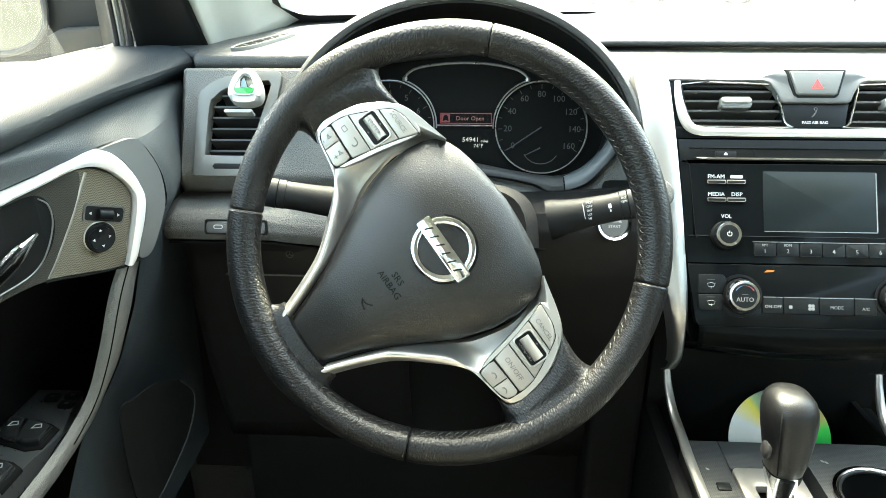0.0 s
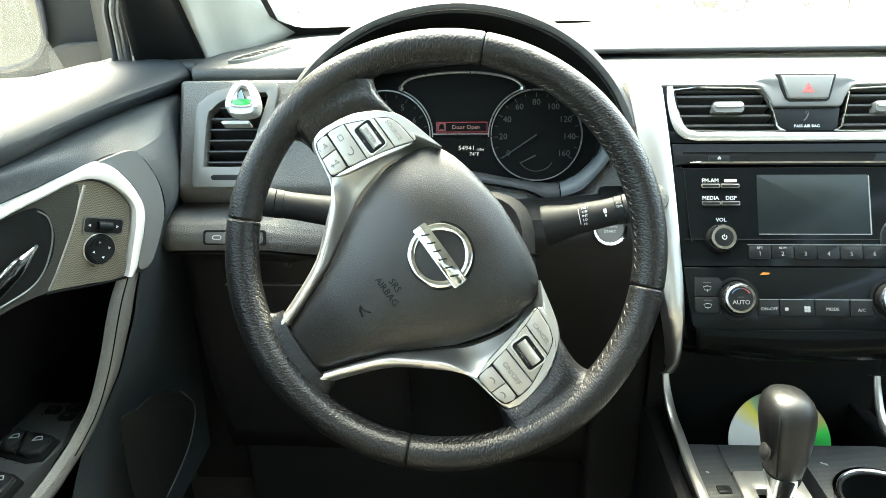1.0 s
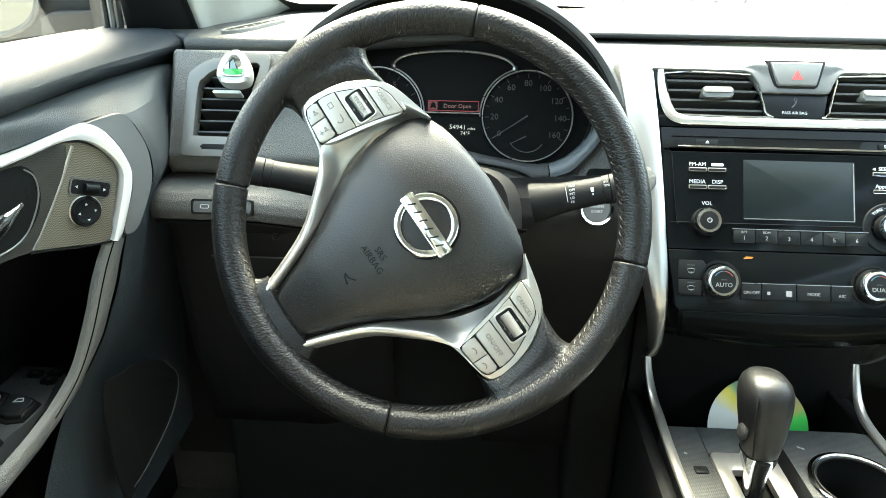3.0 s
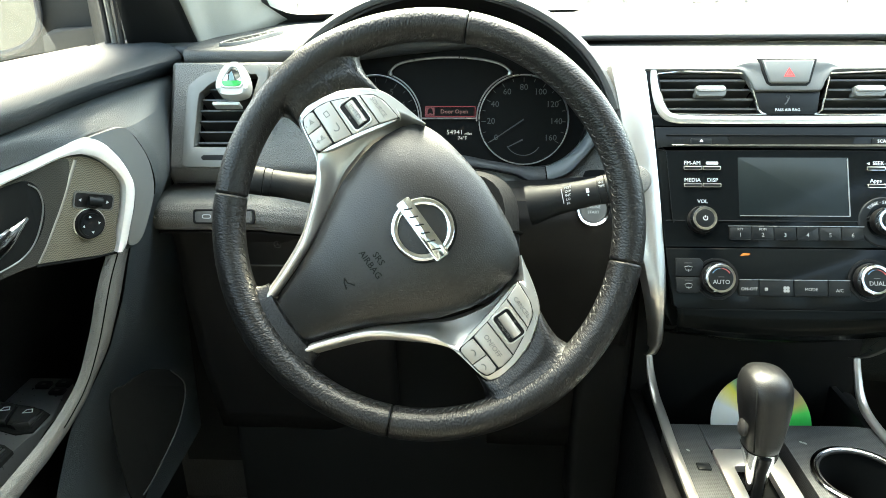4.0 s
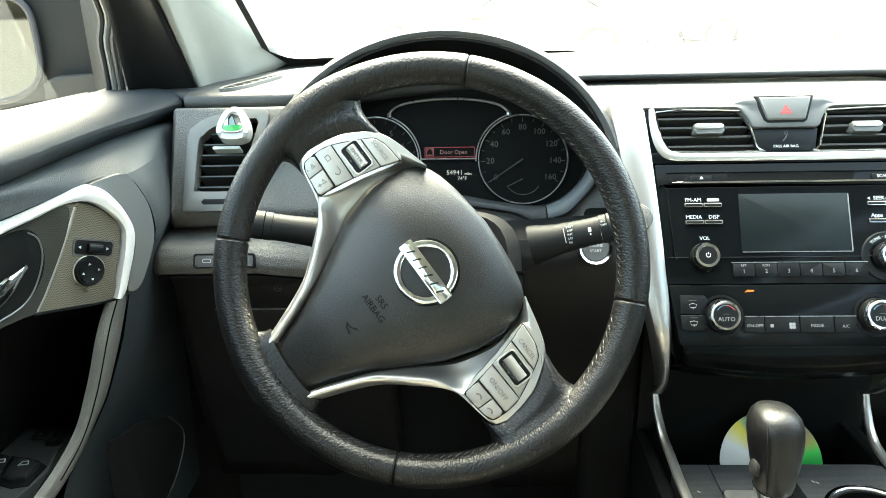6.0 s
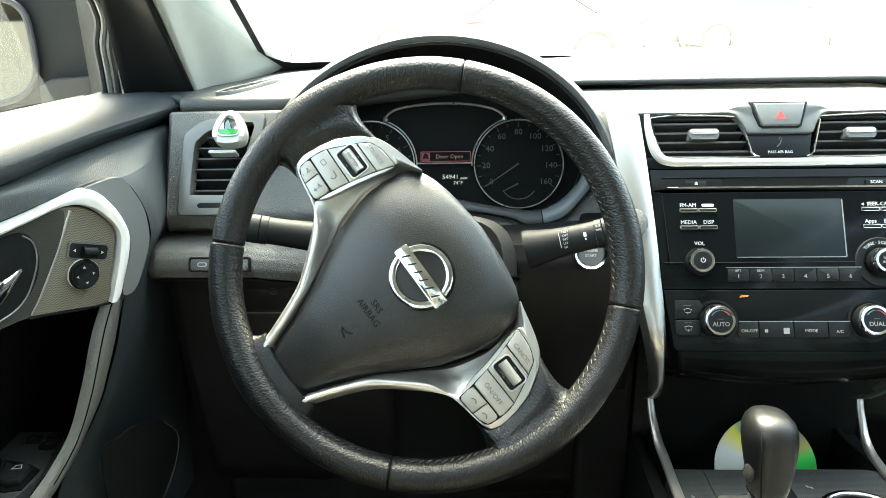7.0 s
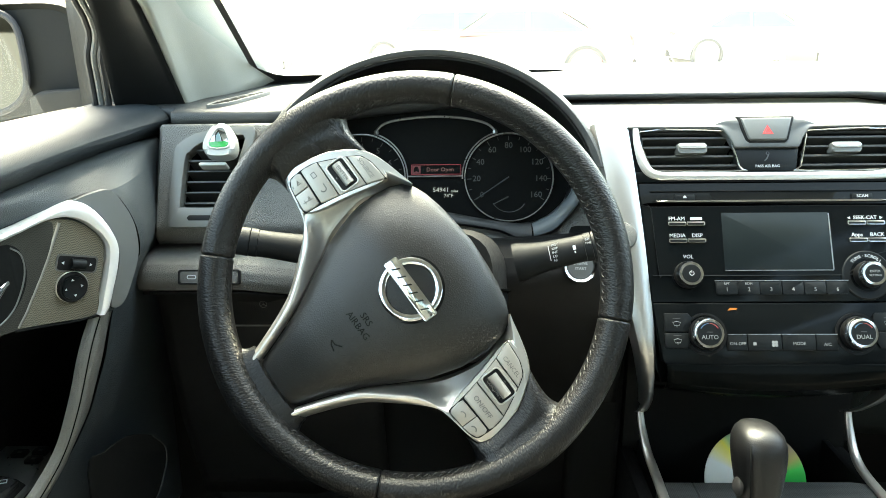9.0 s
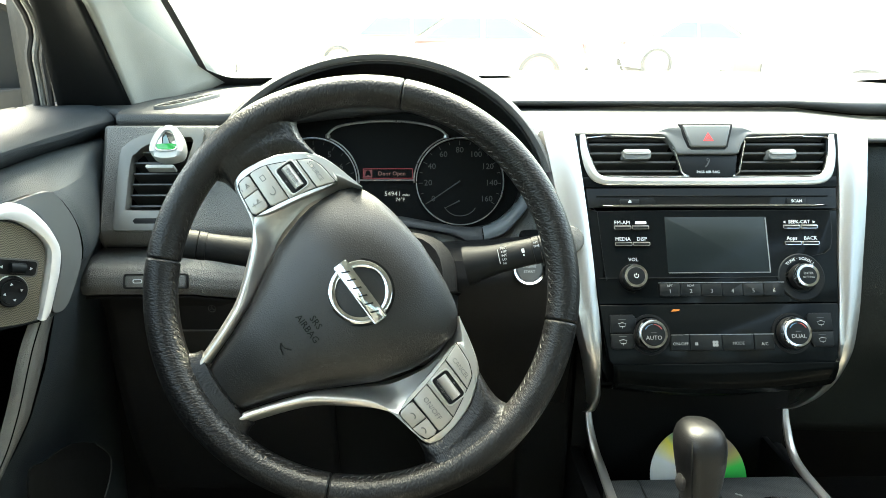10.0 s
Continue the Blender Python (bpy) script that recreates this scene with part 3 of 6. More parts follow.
bm = sheet(left_panel, 60, 40)
inv = LV.inverted()
gone = []
for f in bm.faces:
    q = inv @ f.calc_center_median()
    edge_r = interp(q.y, [-0.046, 0.055], [-0.2195, -0.198])
    if -0.278 < q.x < edge_r and -0.046 < q.y < interp(q.x, [-0.278, -0.262, -0.24, -0.203], [0.030, 0.042, 0.048, 0.050]):
        gone.append(f)
bmesh.ops.delete(bm, geom=gone, context="FACES")
part("side_panel", bm, SIDEGREY, dash, "charcoal textured panel round the side vent", solid=0.003)


def under_left(pr):
    def f(u, v):
        x = -0.315 + 0.255 * u
        t = v * (len(pr) - 1)
        a = min(int(t), len(pr) - 2)
        g = t - a
        return (x, pr[a][0] * (1 - g) + pr[a + 1][0] * g + 0.03 * max(0, u - 0.5), pr[a][1] * (1 - g) + pr[a + 1][1] * g - 0.035 * max(0, u - 0.45))
    return f


part("switch_ledge", sheet(under_left([(0.760, 0.871), (0.728, 0.870), (0.712, 0.868), (0.703, 0.865), (0.697, 0.858), (0.694, 0.848), (0.696, 0.838), (0.706, 0.833)]), 24, 28), SIDEGREY, dash, "grey ledge with dash switches", solid=0.003)
part("lower_panel", sheet(under_left([(0.704, 0.8325), (0.735, 0.823), (0.742, 0.80), (0.745, 0.74), (0.76, 0.64), (0.80, 0.50)]), 20, 20), DARK, dash, "dark lower dash panel", solid=0.003)
# Knee panels take unlit black to stand for the shade in the footwell.
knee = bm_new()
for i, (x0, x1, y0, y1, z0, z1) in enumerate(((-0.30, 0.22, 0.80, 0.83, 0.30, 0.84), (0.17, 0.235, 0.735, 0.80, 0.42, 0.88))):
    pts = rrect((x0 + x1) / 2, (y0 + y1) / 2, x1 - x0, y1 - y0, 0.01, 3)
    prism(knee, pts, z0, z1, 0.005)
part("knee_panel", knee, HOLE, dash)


def passenger(u, v):
    x = 0.545 + 0.68 * u
    pr = [(0.775, 0.994), (0.757, 0.985), (0.748, 0.96), (0.742, 0.90), (0.735, 0.82), (0.745, 0.74), (0.79, 0.66), (0.84, 0.56)]
    t = v * (len(pr) - 1)
    a = min(int(t), len(pr) - 2)
    f = t - a
    return (x, pr[a][0] * (1 - f) + pr[a + 1][0] * f + 0.02 * (1 - u) ** 8, pr[a][1] * (1 - f) + pr[a + 1][1] * f)


# Whole panel coloured darker to stand for the shadow on its lower part.
part("passenger_panel", sheet(passenger, 30, 28), material("shadowed_passenger_vinyl", (0.014, 0.018, 0.018), 0.5, spec=0.2, rough_vary=0.02, grain=0.00022, grain_size=0.0019, cell=True, vary=0.12), dash, solid=0.004)

# ---- cluster hood ----
HC = (0.004, 0.93)


def hood_ring(a, b, y, n=48, lean=0.33, a0=-28, a1=208):
    out = []
    for i in range(n + 1):
        t = radians(a0 + (a1 - a0) * i / n)
        z = HC[1] + b * math.sin(t)
        out.append((HC[0] + a * math.cos(t), y + (z - 1.085) * lean, z))
    return out


def hood_part(rings):
    bm = bm_new()
    vs = [[bm.verts.new(p) for p in r] for r in rings]
    for p, q in zip(vs, vs[1:]):
        for i in range(len(p) - 1):
            bm.faces.new((p[i], p[i + 1], q[i + 1], q[i]))
    return bm


SHELL = [(0.188, 0.118, 1.00), (0.198, 0.150, 0.90), (0.200, 0.158, 0.83), (0.1990, 0.1605, 0.792), (0.1975, 0.1595, 0.783), (0.194, 0.1565, 0.778), (0.1895, 0.1520, 0.779), (0.1875, 0.1500, 0.781)]
LINER = [(0.1868, 0.1493, 0.7835), (0.185, 0.1465, 0.784), (0.178, 0.136, 0.82), (0.168, 0.118, 0.87), (0.162, 0.108, 0.905)]
hood = thing("cluster_hood", "charcoal grained arched hood over the gauges", "gauge hood")
part("outer_shell", hood_part([hood_ring(a, b, y, a0=12, a1=168) for a, b, y in SHELL]), DASH, hood, sharp=50)
part("inner_liner", hood_part([hood_ring(a, b, y, a0=10, a1=170) for a, b, y in LINER]), DARK, hood, "smooth black hood lining", sharp=50)

# ---- instrument cluster ----
LEAN_C = radians(20)
CL = frame_of((0, 0.85, 0.935), (1, 0, 0), (0, math.sin(LEAN_C), math.cos(LEAN_C)))
cluster = thing("instrument_cluster", "dark instrument cluster with a lit door-open message", "instrument cluster", CL)
GAUGE = material("gauge_face", (0.003, 0.0034, 0.0034), 0.5, spec=0.08, vary=0.1)
DIM_W = material("dim_white_print", (0.05, 0.053, 0.053), 0.5, vary=0.02)
RING = material("dull_silver_ring", (0.30, 0.31, 0.31), 0.3, metal=0.8)
GLOW_W = material("lit_digits", (0.05, 0.05, 0.05), 0.5, emit=(0.85, 0.95, 1.0, 0.035))
GLOW_P = material("lit_message", (0.05, 0.02, 0.02), 0.5, emit=(0.9, 0.55, 0.55, 0.012))
GLOW_R = material("lit_red", (0.05, 0.01, 0.01), 0.5, emit=(0.9, 0.10, 0.16, 0.012))
face_pts = smooth_closed(mmp([(-165, 0), (-150, 55), (-100, 82), (8, 96), (110, 85), (165, 55), (178, 0), (160, -48), (110, -66), (8, -62), (-100, -66), (-150, -48)]), 4)
part("face", plate(face_pts, -0.012, -0.004), GAUGE, cluster, smooth=False)
bezel_out = smooth_closed(mmp([(-178, 0), (-160, 62), (-105, 92), (8, 106), (118, 95), (178, 60), (192, 0), (172, -52), (118, -76), (8, -72), (-100, -76), (-160, -52)]), 4)
part("bezel", frame_plate(bezel_out, face_pts, -0.006, 0.020, 0.004), DARK, cluster)


def gauge(cx, cy, r, marks, a_start, a_step, sub, needle_deg):
    g = part("gauge_ring", frame_plate(ring_pts(cx, cy, r, n=64), ring_pts(cx, cy, r - 0.0012, n=64), -0.004, 0.0015), RING, cluster)
    ticks = bm_new()
    total = (len(marks) - 1) * sub
    for i in range(total + 1):
        a = radians(a_start - a_step * i / sub)
        L = 0.0055 if i % sub == 0 else 0.0038
        r1 = r - 0.0035
        d = Vector((math.cos(a), math.sin(a), 0))
        q = Vector((-d.y, d.x, 0)) * 0.0004
        c = Vector((cx, cy, -0.0036))
        f = [c + d * r1 + q, c + d * (r1 - L) + q, c + d * (r1 - L) - q, c + d * r1 - q]
        ticks.faces.new([ticks.verts.new(p) for p in f])
    part("ticks", ticks, DIM_W, g, smooth=False)
    nums = bm_new()
    for i, s in enumerate(marks):
        a = radians(a_start - a_step * i)
        writing(s, 0.0105, at(cx + (r - 0.0155) * math.cos(a), cy + (r - 0.0155) * math.sin(a), -0.0038), nums, 0.0001)
    part("dial_print", nums, DIM_W, g, smooth=False)
    nd = bm_new()
    a = radians(needle_deg)
    tube(nd, [(cx, cy, 0.002), (cx + (r - 0.006) * math.cos(a), cy + (r - 0.006) * math.sin(a), 0.002)], [0.0009, 0.0005], 6)
    part("needle", nd, DIM_W, g)
    return g


speed = gauge(0.1010, -0.0060, 0.0560, ["0", "20", "40", "60", "80", "100", "120", "140", "160"], 213, 30.8, 2, 214)
tach = gauge(-0.0850, -0.0060, 0.0560, ["0", "1", "2", "3", "4", "5", "6", "7", "8"], 213, 30.8, 2, 214)
for g, cx in ((speed, 0.101), (tach, -0.085)):
    arc = bm_new()
    tube(arc, [Vector((cx + 0.022 * math.cos(radians(a)), -0.030 + 0.020 * math.sin(radians(a)), -0.0034)) for a in range(205, 340, 9)], 0.0005, 5)
    part("small_scale", arc, DIM_W, g)
    nd = bm_new()
    tube(nd, [(cx - 0.001, -0.031, 0.001), (cx - 0.020, -0.0405, 0.001)], [0.0009, 0.0004], 6)
    part("needle", nd, DIM_W, g)
fr = smooth_open(mmp([(-66, 49, 0), (-64, 56, 0), (-52, 64, 0), (-25, 69, 0), (9, 71, 0), (43, 69, 0), (70, 63, 0), (82, 55, 0), (84, 49, 0)]), 5)
bm = bm_new()
tube(bm, fr, [0.0032 if i in (0, 1, 2, 3, len(fr) - 1, len(fr) - 2, len(fr) - 3, len(fr) - 4) else 0.0016 for i in range(len(fr))], 8)
part("display_frame", bm, RING, cluster)
for sx in (-1, 1):
    bm = bm_new()
    c = (0.101 if sx > 0 else -0.085, -0.006)
    a0, a1 = (108, 182) if sx > 0 else (72, -2)
    pts = [Vector((c[0] + 0.0585 * math.cos(radians(a0 + (a1 - a0) * i / 14)), c[1] + 0.0585 * math.sin(radians(a0 + (a1 - a0) * i / 14)), 0)) for i in range(15)]
    tube(bm, pts, 0.0009, 6)
    part("display_frame", bm, RING, cluster)
bm = bm_new()
tube(bm, [(-0.0262, -0.0045, 0), (0.0425, -0.0045, 0)], 0.0010, 6)
part("display_frame", bm, RING, cluster)
GLOW_D = material("dim_red_lamp", (0.05, 0.01, 0.012), 0.5, emit=(0.85, 0.22, 0.28, 0.0045))
msg = part("message_frame", frame_plate(rrect(0.0095, 0.0045, 0.063, 0.0128, 0.0004), rrect(0.0095, 0.0045, 0.0615, 0.0113, 0.0003), -0.0038, -0.0030), GLOW_R, cluster, "red lit message frame")
part("message_icon", plate(rrect(-0.0155, 0.0045, 0.0105, 0.0100, 0.0005), -0.0036, -0.0033), GLOW_D, msg, smooth=False)
part("message_icon", plate(smooth_closed(mmp([(-19, 1), (-18, 7), (-15.5, 8.5), (-13, 7), (-12, 1), (-15.5, 2.5)]), 2), -0.0032, -0.0030), GAUGE, msg, smooth=False)
part("lettering", writing("Door Open", 0.0072, at(0.0145, 0.0043, -0.0033)), GLOW_P, msg, smooth=False)
part("odometer", writing("54941", 0.0080, at(0.0155, -0.0215, -0.0033), None, 0.0002, "CENTER", 1.05), GLOW_W, cluster, smooth=False)
part("odometer", writing("miles", 0.0045, at(0.0325, -0.0230, -0.0033)), GLOW_W, cluster, smooth=False)
part("thermometer", writing("74\u00b0F", 0.0064, at(0.0250, -0.0290, -0.0033)), GLOW_W, cluster, smooth=False)

# ---- centre stack ----
LEAN_S = radians(28)
SY, SN = Vector((0, math.sin(LEAN_S), math.cos(LEAN_S))), Vector((0, -math.cos(LEAN_S), math.sin(LEAN_S)))
SO = Vector((CAR_X, 0.686, 0.857))
ST = frame_of(SO, (1, 0, 0), SY)
fascia = thing("centre_fascia", "gloss black centre console fascia with silver sides", "dash fascia", ST, kind="structure")
back_pts = mmp([(-150, 163), (-144, 100), (-138, 0), (-133, -45), (-127, -92), (-118, -112), (118, -112), (127, -92), (133, -45), (138, 0), (144, 100), (150, 163)])
part("backing", plate(back_pts, -0.060, -0.041, 0.001), PIANO, fascia)


def side_trim(sx):
    spine = smooth_open([(-0.169, 0.168, 0.000), (-0.161, 0.105, 0.002), (-0.153, 0.03, 0.002), (-0.148, -0.02, 0.001), (-0.1435, -0.055, -0.002), (-0.1395, -0.085, -0.008), (-0.1345, -0.112, -0.028), (-0.1280, -0.132, -0.060), (-0.1235, -0.145, -0.100), (-0.1225, -0.148, -0.123)], 6)
    n = len(spine)
    rows = []
    for i, p in enumerate(spine):
        t = i / (n - 1)
        w = interp(t, [0, 0.32, 0.44, 0.55, 0.67, 0.82, 1], [0.0195, 0.0132, 0.0112, 0.0085, 0.0055, 0.0042, 0.0038])
        row = []
        tuck = 0.005 * swell((0.11 - p.y) / 0.13) * swell((p.y + 0.148) / 0.05) if sx < 0 else 0.0
        for a, z in ((-1.0, -0.030), (-1.15, -0.006), (-0.95, 0.000), (-0.5, 0.0028), (0, 0.004), (0.55, 0.0032), (0.9, 0.000), (1.0, -0.008), (1.0, -0.030)):
            row.append((sx * (p.x + a * w) - tuck, p.y, p.z + z * (1 if t < 0.8 else 0.5)))
        rows.append(row)
    return loft(rows)


for sx in (1, -1):
    part("side_trim", side_trim(sx), SILVER, fascia, "silver side trim")


def bar(bm, x, y, w, h, z0, z1, r=0.0006, bev=0.0):
    return prism(bm, rrect(x, y, w, h, r, 3), z0, z1, bev)


# vents with one chrome surround
SLAT = material("dark_grey_slat_plastic", (0.028, 0.029, 0.028), 0.36, vary=0.06)
VENT_IN = [(-137, 159), (-135, 135), (-129, 119), (-124, 114), (-32, 113), (-33, 118), (-42, 153), (-46, 158)]


def vent_slats(parent, sx, ys, left, right):
    for y in ys:
        f = (y - 113) / 46
        xl = interp(y, [113, 119, 135, 159], [-124, -129, -135, -137]) if sx else 0
        xr = interp(y, [113, 153, 159], [-32, -42, -46])
        bm = bm_new()
        x0, x1 = sorted((sx * xl * 0.001, sx * xr * 0.001))
        pts = [(0.0, 0.0014), (0.002, 0.0018), (0.016, 0.0008), (0.016, -0.0008), (0.002, -0.0014), (0.0, -0.0008)]
        loft([[(x, y * 0.001 + b - a * 0.28, -0.0035 - a) for a, b in pts] for x in (x0 + 0.0005, x1 - 0.0005)], True, bm)
        part("slat", bm, SLAT, parent)


stack_vents = []
for sx in (1, -1):
    vent = thing("air_vent", "black slatted dash air vent with a silver tab", "air vent", ST, group="centre dash vents")
    stack_vents.append(vent)
    pts = [(sx * x, y) for x, y in mmp(VENT_IN)]
    part("duct", plate(pts, -0.034, -0.030), HOLE, vent, smooth=False)
    rim = bm_new()
    tube(rim, [(x, y, 0.0006) for x, y in smooth_closed(pts, 3)], 0.0011, 6, closed=True)
    part("vent_rim", rim, CHROME, vent)
    vent_slats(vent, sx, (120, 130.5, 141, 151.5), 0, 0)
    upright = bm_new()
    for x in (-112, -90, -68, -50):
        prism(upright, rrect(sx * x * 0.001, 0.136, 0.0014, 0.044, 0.0005, 2), -0.030, -0.016)
    part("upright_vanes", upright, HOLE, vent)
    tab = part("tab", plate(rrect(sx * 0.083, 0.1385, 0.0315, 0.0115, 0.0025), -0.010, 0.003, 0.0020), SMOOTHGREY, vent)
    part("tab_inlay", plate(rrect(sx * 0.083, 0.1405, 0.0300, 0.0052, 0.0018), 0.002, 0.0045, 0.0014), SATIN, tab)

# black face behind the vents has holes, so it is built as strips round them
vent_face = thing("vent_surround", "gloss black vent panel with a chrome lower band", "dash trim", ST)
part("lower_strip", plate(mmp([(-146, 113), (-143, 100.6), (143, 100.6), (146, 113)]), -0.030, 0.0, 0.0008), PIANO, vent_face)
for sx in (1, -1):
    part("end_strip", plate([(sx * x, y) for x, y in mmp([(-146, 113.2), (-124, 113.2), (-129, 119), (-135, 135), (-137, 160), (-151, 164)])], -0.030, 0.0, 0.0008), PIANO, vent_face)
band = []
for x, y, w in ((-143, 162, 3.2), (-142, 145, 4.2), (-138, 126, 5.2), (-132, 114, 5.6), (-122, 108.6, 5.0), (-100, 107.2, 4.4), (0, 106.8, 4.4), (100, 107.2, 4.4), (122, 108.6, 5.0), (132, 114, 5.6), (138, 126, 5.2), (142, 145, 4.2), (143, 162, 3.2)):
    band.append((x * 0.001, y * 0.001, w * 0.001))
sp = smooth_open([(x, y, 0.001) for x, y, w in band], 5)
rad = [interp(i / (len(sp) - 1) * (len(band) - 1), list(range(len(band))), [w for _, _, w in band]) for i in range(len(sp))]
bm = bm_new()
tube(bm, sp, rad, 10, flat=0.45, up=(0, 0, 1))
part("chrome_band", bm, SATIN, vent_face, "satin chrome band under the vents")



def brow(u, v):
    """Rolled front of the dash top above the vents, dropping in the middle round the hazard switch."""
    x = -152 + 300 * u
    d = abs(x + 2.5)
    low = interp(d, [0, 33, 35.5, 38.5, 46, 52, 60, 200], [138, 138, 139.5, 147, 157.5, 160, 160.6, 161])
    k = swell((72 - d) / 40)
    pts = smooth_open([(low, -6, 0), (low + 0.4, 0.6, 0), (low + 2.2, 2.6 + 1.2 * k, 0), (low + 0.55 * (163.5 + 9.5 * k - low), 3.2 * k, 0), (163.5 + 10.5 * k, -4 + 4.5 * k, 0), (166.5 + 17 * k, -15 - 25 * k, 0)], 5)
    p = pts[round(v * (len(pts) - 1))]
    return (0.001 * x, 0.001 * p.x, 0.001 * p.y)


# Same plastic as the dash top, coloured lighter for the light it catches.
part("brow", sheet(brow, 150, 25), material("lightened_charcoal_plastic", (0.085, 0.089, 0.088), 0.5, grain=0.0001, grain_size=0.0015, vary=0.05), vent_face, "charcoal dash edge rolled over the vents", sharp=70)
HZ = ST @ at(-0.0025, 0.0)
hazard = thing("hazard_switch", "grey hazard light button with a red triangle", "switch", HZ)
part("bezel", plate(mmp([(-31.5, 173.5), (-23, 146), (-19, 143), (19, 143), (23, 146), (31.5, 173.5)]), -0.004, 0.0048, 0.0012), DARK, hazard)
btn = part("button", plate(mmp([(-27.5, 171), (-20.5, 147), (-18, 145.5), (18, 145.5), (20.5, 147), (27.5, 171)]), 0.0, 0.0075, 0.0020, 3), SMOOTHGREY, hazard)
tri = [(-0.0060, -0.0040), (0.0060, -0.0040), (0.0, 0.0062)]
tri_in = [(-0.0038, -0.0027), (0.0038, -0.0027), (0.0, 0.0038)]
part("triangle", frame_plate([(x, y + 0.156) for x, y in tri], [(x, y + 0.156) for x, y in tri_in], 0.0074, 0.0078), PRINT_R, btn, smooth=False)
part("triangle", plate([(x * 0.42, y * 0.42 + 0.156) for x, y in tri], 0.0074, 0.0078), PRINT_R, btn, smooth=False)
airbag_lamp = thing("airbag_indicator", "dark passenger airbag indicator panel with white lettering", "indicator", HZ)
part("panel", plate(mmp([(-35, 138), (-30.5, 113.2), (30.5, 113.2), (35, 138)]), -0.015, 0.0, 0.0008), BLACKBTN, airbag_lamp)
part("lettering", writing("PASS AIR BAG", 0.0043, at(0, 0.118, 0.0001)), PRINT_W, airbag_lamp, smooth=False)
bm = bm_new()
tube(bm, [(-0.003, 0.124, 0.0002), (0.0, 0.127, 0.0002), (0.002, 0.131, 0.0002)], 0.0007, 5)
tube(bm, ring_pts(0.001, 0.1325, 0.0016, n=10) and [(x, y, 0.0002) for x, y in ring_pts(0.001, 0.1325, 0.0016, n=10)], 0.0004, 4, closed=True)
part("icon", bm, DIM_W, airbag_lamp)

trim_cap = thing("trim_cap", "round grey plastic cap on the silver side trim", "cap", ST @ at(-0.1645, 0.040, 0.003))
part("cap_body", turned([(0.0155, 0.0), (0.0155, 0.005), (0.0140, 0.0075), (0.0100, 0.0085), (0.001, 0.0088)], 36), GREYPLASTIC, trim_cap)
part("cap_rim", turned([(0.0162, -0.001), (0.0163, 0.0022), (0.0156, 0.0026)], 36), SMOOTHGREY, trim_cap)

# ---- radio ----
radio = thing("car_radio", "gloss black car radio with a dark screen and two knobs", "car radio", ST)
part("face", plate(mmp([(-142.5, 99.6), (-134, -29.6), (129.5, -29.6), (142.5, 99.6)]), -0.010, 0.0, 0.0007), PIANO, radio)
part("upper_lip", plate(mmp([(-131, 91), (-131, 89.4), (131, 89.4), (131, 91)]), 0.0, 0.0012, 0.0004), PIANO, radio)
# Flat black plate on the face, standing for the shade in the slot.
part("slot_recess", plate(mmp([(-67, 88.5), (-62, 80.2), (62, 80.2), (67, 88.5)]), 0.0, 0.0004), HOLE, radio, smooth=False)
part("slot_line", plate(mmp([(-129, 79.4), (-112, 78.0), (112, 78.0), (129, 79.4), (112, 80.0), (-112, 80.0)]), 0.0, 0.0022, 0.0006), CHROME, radio)


def key(x, y, w, h, name="button", mat=None, z=0.0016):
    return part(name, plate(rrect(x, y, w, h, 0.0008), 0.0, z, 0.0006), mat or BLACKBTN, radio)


eject = key(-0.0942, 0.0836, 0.0215, 0.0062)
part("icon", plate([(-0.0960, 0.0838), (-0.0924, 0.0838), (-0.0942, 0.0856)], 0.0015, 0.0018), PRINT_W, eject, smooth=False)
part("icon", plate(rrect(-0.0942, 0.0829, 0.0036, 0.0007, 0.0002), 0.0015, 0.0018), PRINT_W, eject, smooth=False)
scan = key(0.0942, 0.0836, 0.0215, 0.0062)
part("lettering", writing("SCAN", 0.0048, at(0.0942, 0.0836, 0.0017)), PRINT_W, scan, smooth=False)
inner = smooth_closed(mmp([(-131, 73), (-131, 72), (-126, 2), (-123, -1.2), (-118, -1.6), (62, -1.6), (72, 1), (82, 8), (100, 20), (127, 30), (131, 72), (131, 73), (0, 73.4)]), 3)
part("inset_panel", plate(inner, 0.0, 0.0010, 0.0004), PIANO, radio)
lin = bm_new()
tube(lin, [(x, y, 0.0008) for x, y in inner], 0.00045, 5, closed=True)
part("panel_line", lin, BLACKBTN, radio)
screen = part("screen", plate(rrect(0.0, 0.0345, 0.1140, 0.0630, 0.001), 0.0006, 0.0016, 0.0003), SCREEN, radio, "dark switched-off display")
bm = bm_new()
bar(bm, 0.0562, 0.0345, 0.0012, 0.0610, 0.0014, 0.0020)
bar(bm, 0.0, 0.0036, 0.1130, 0.0008, 0.0014, 0.0019)
part("screen_edge", bm, RING, screen)
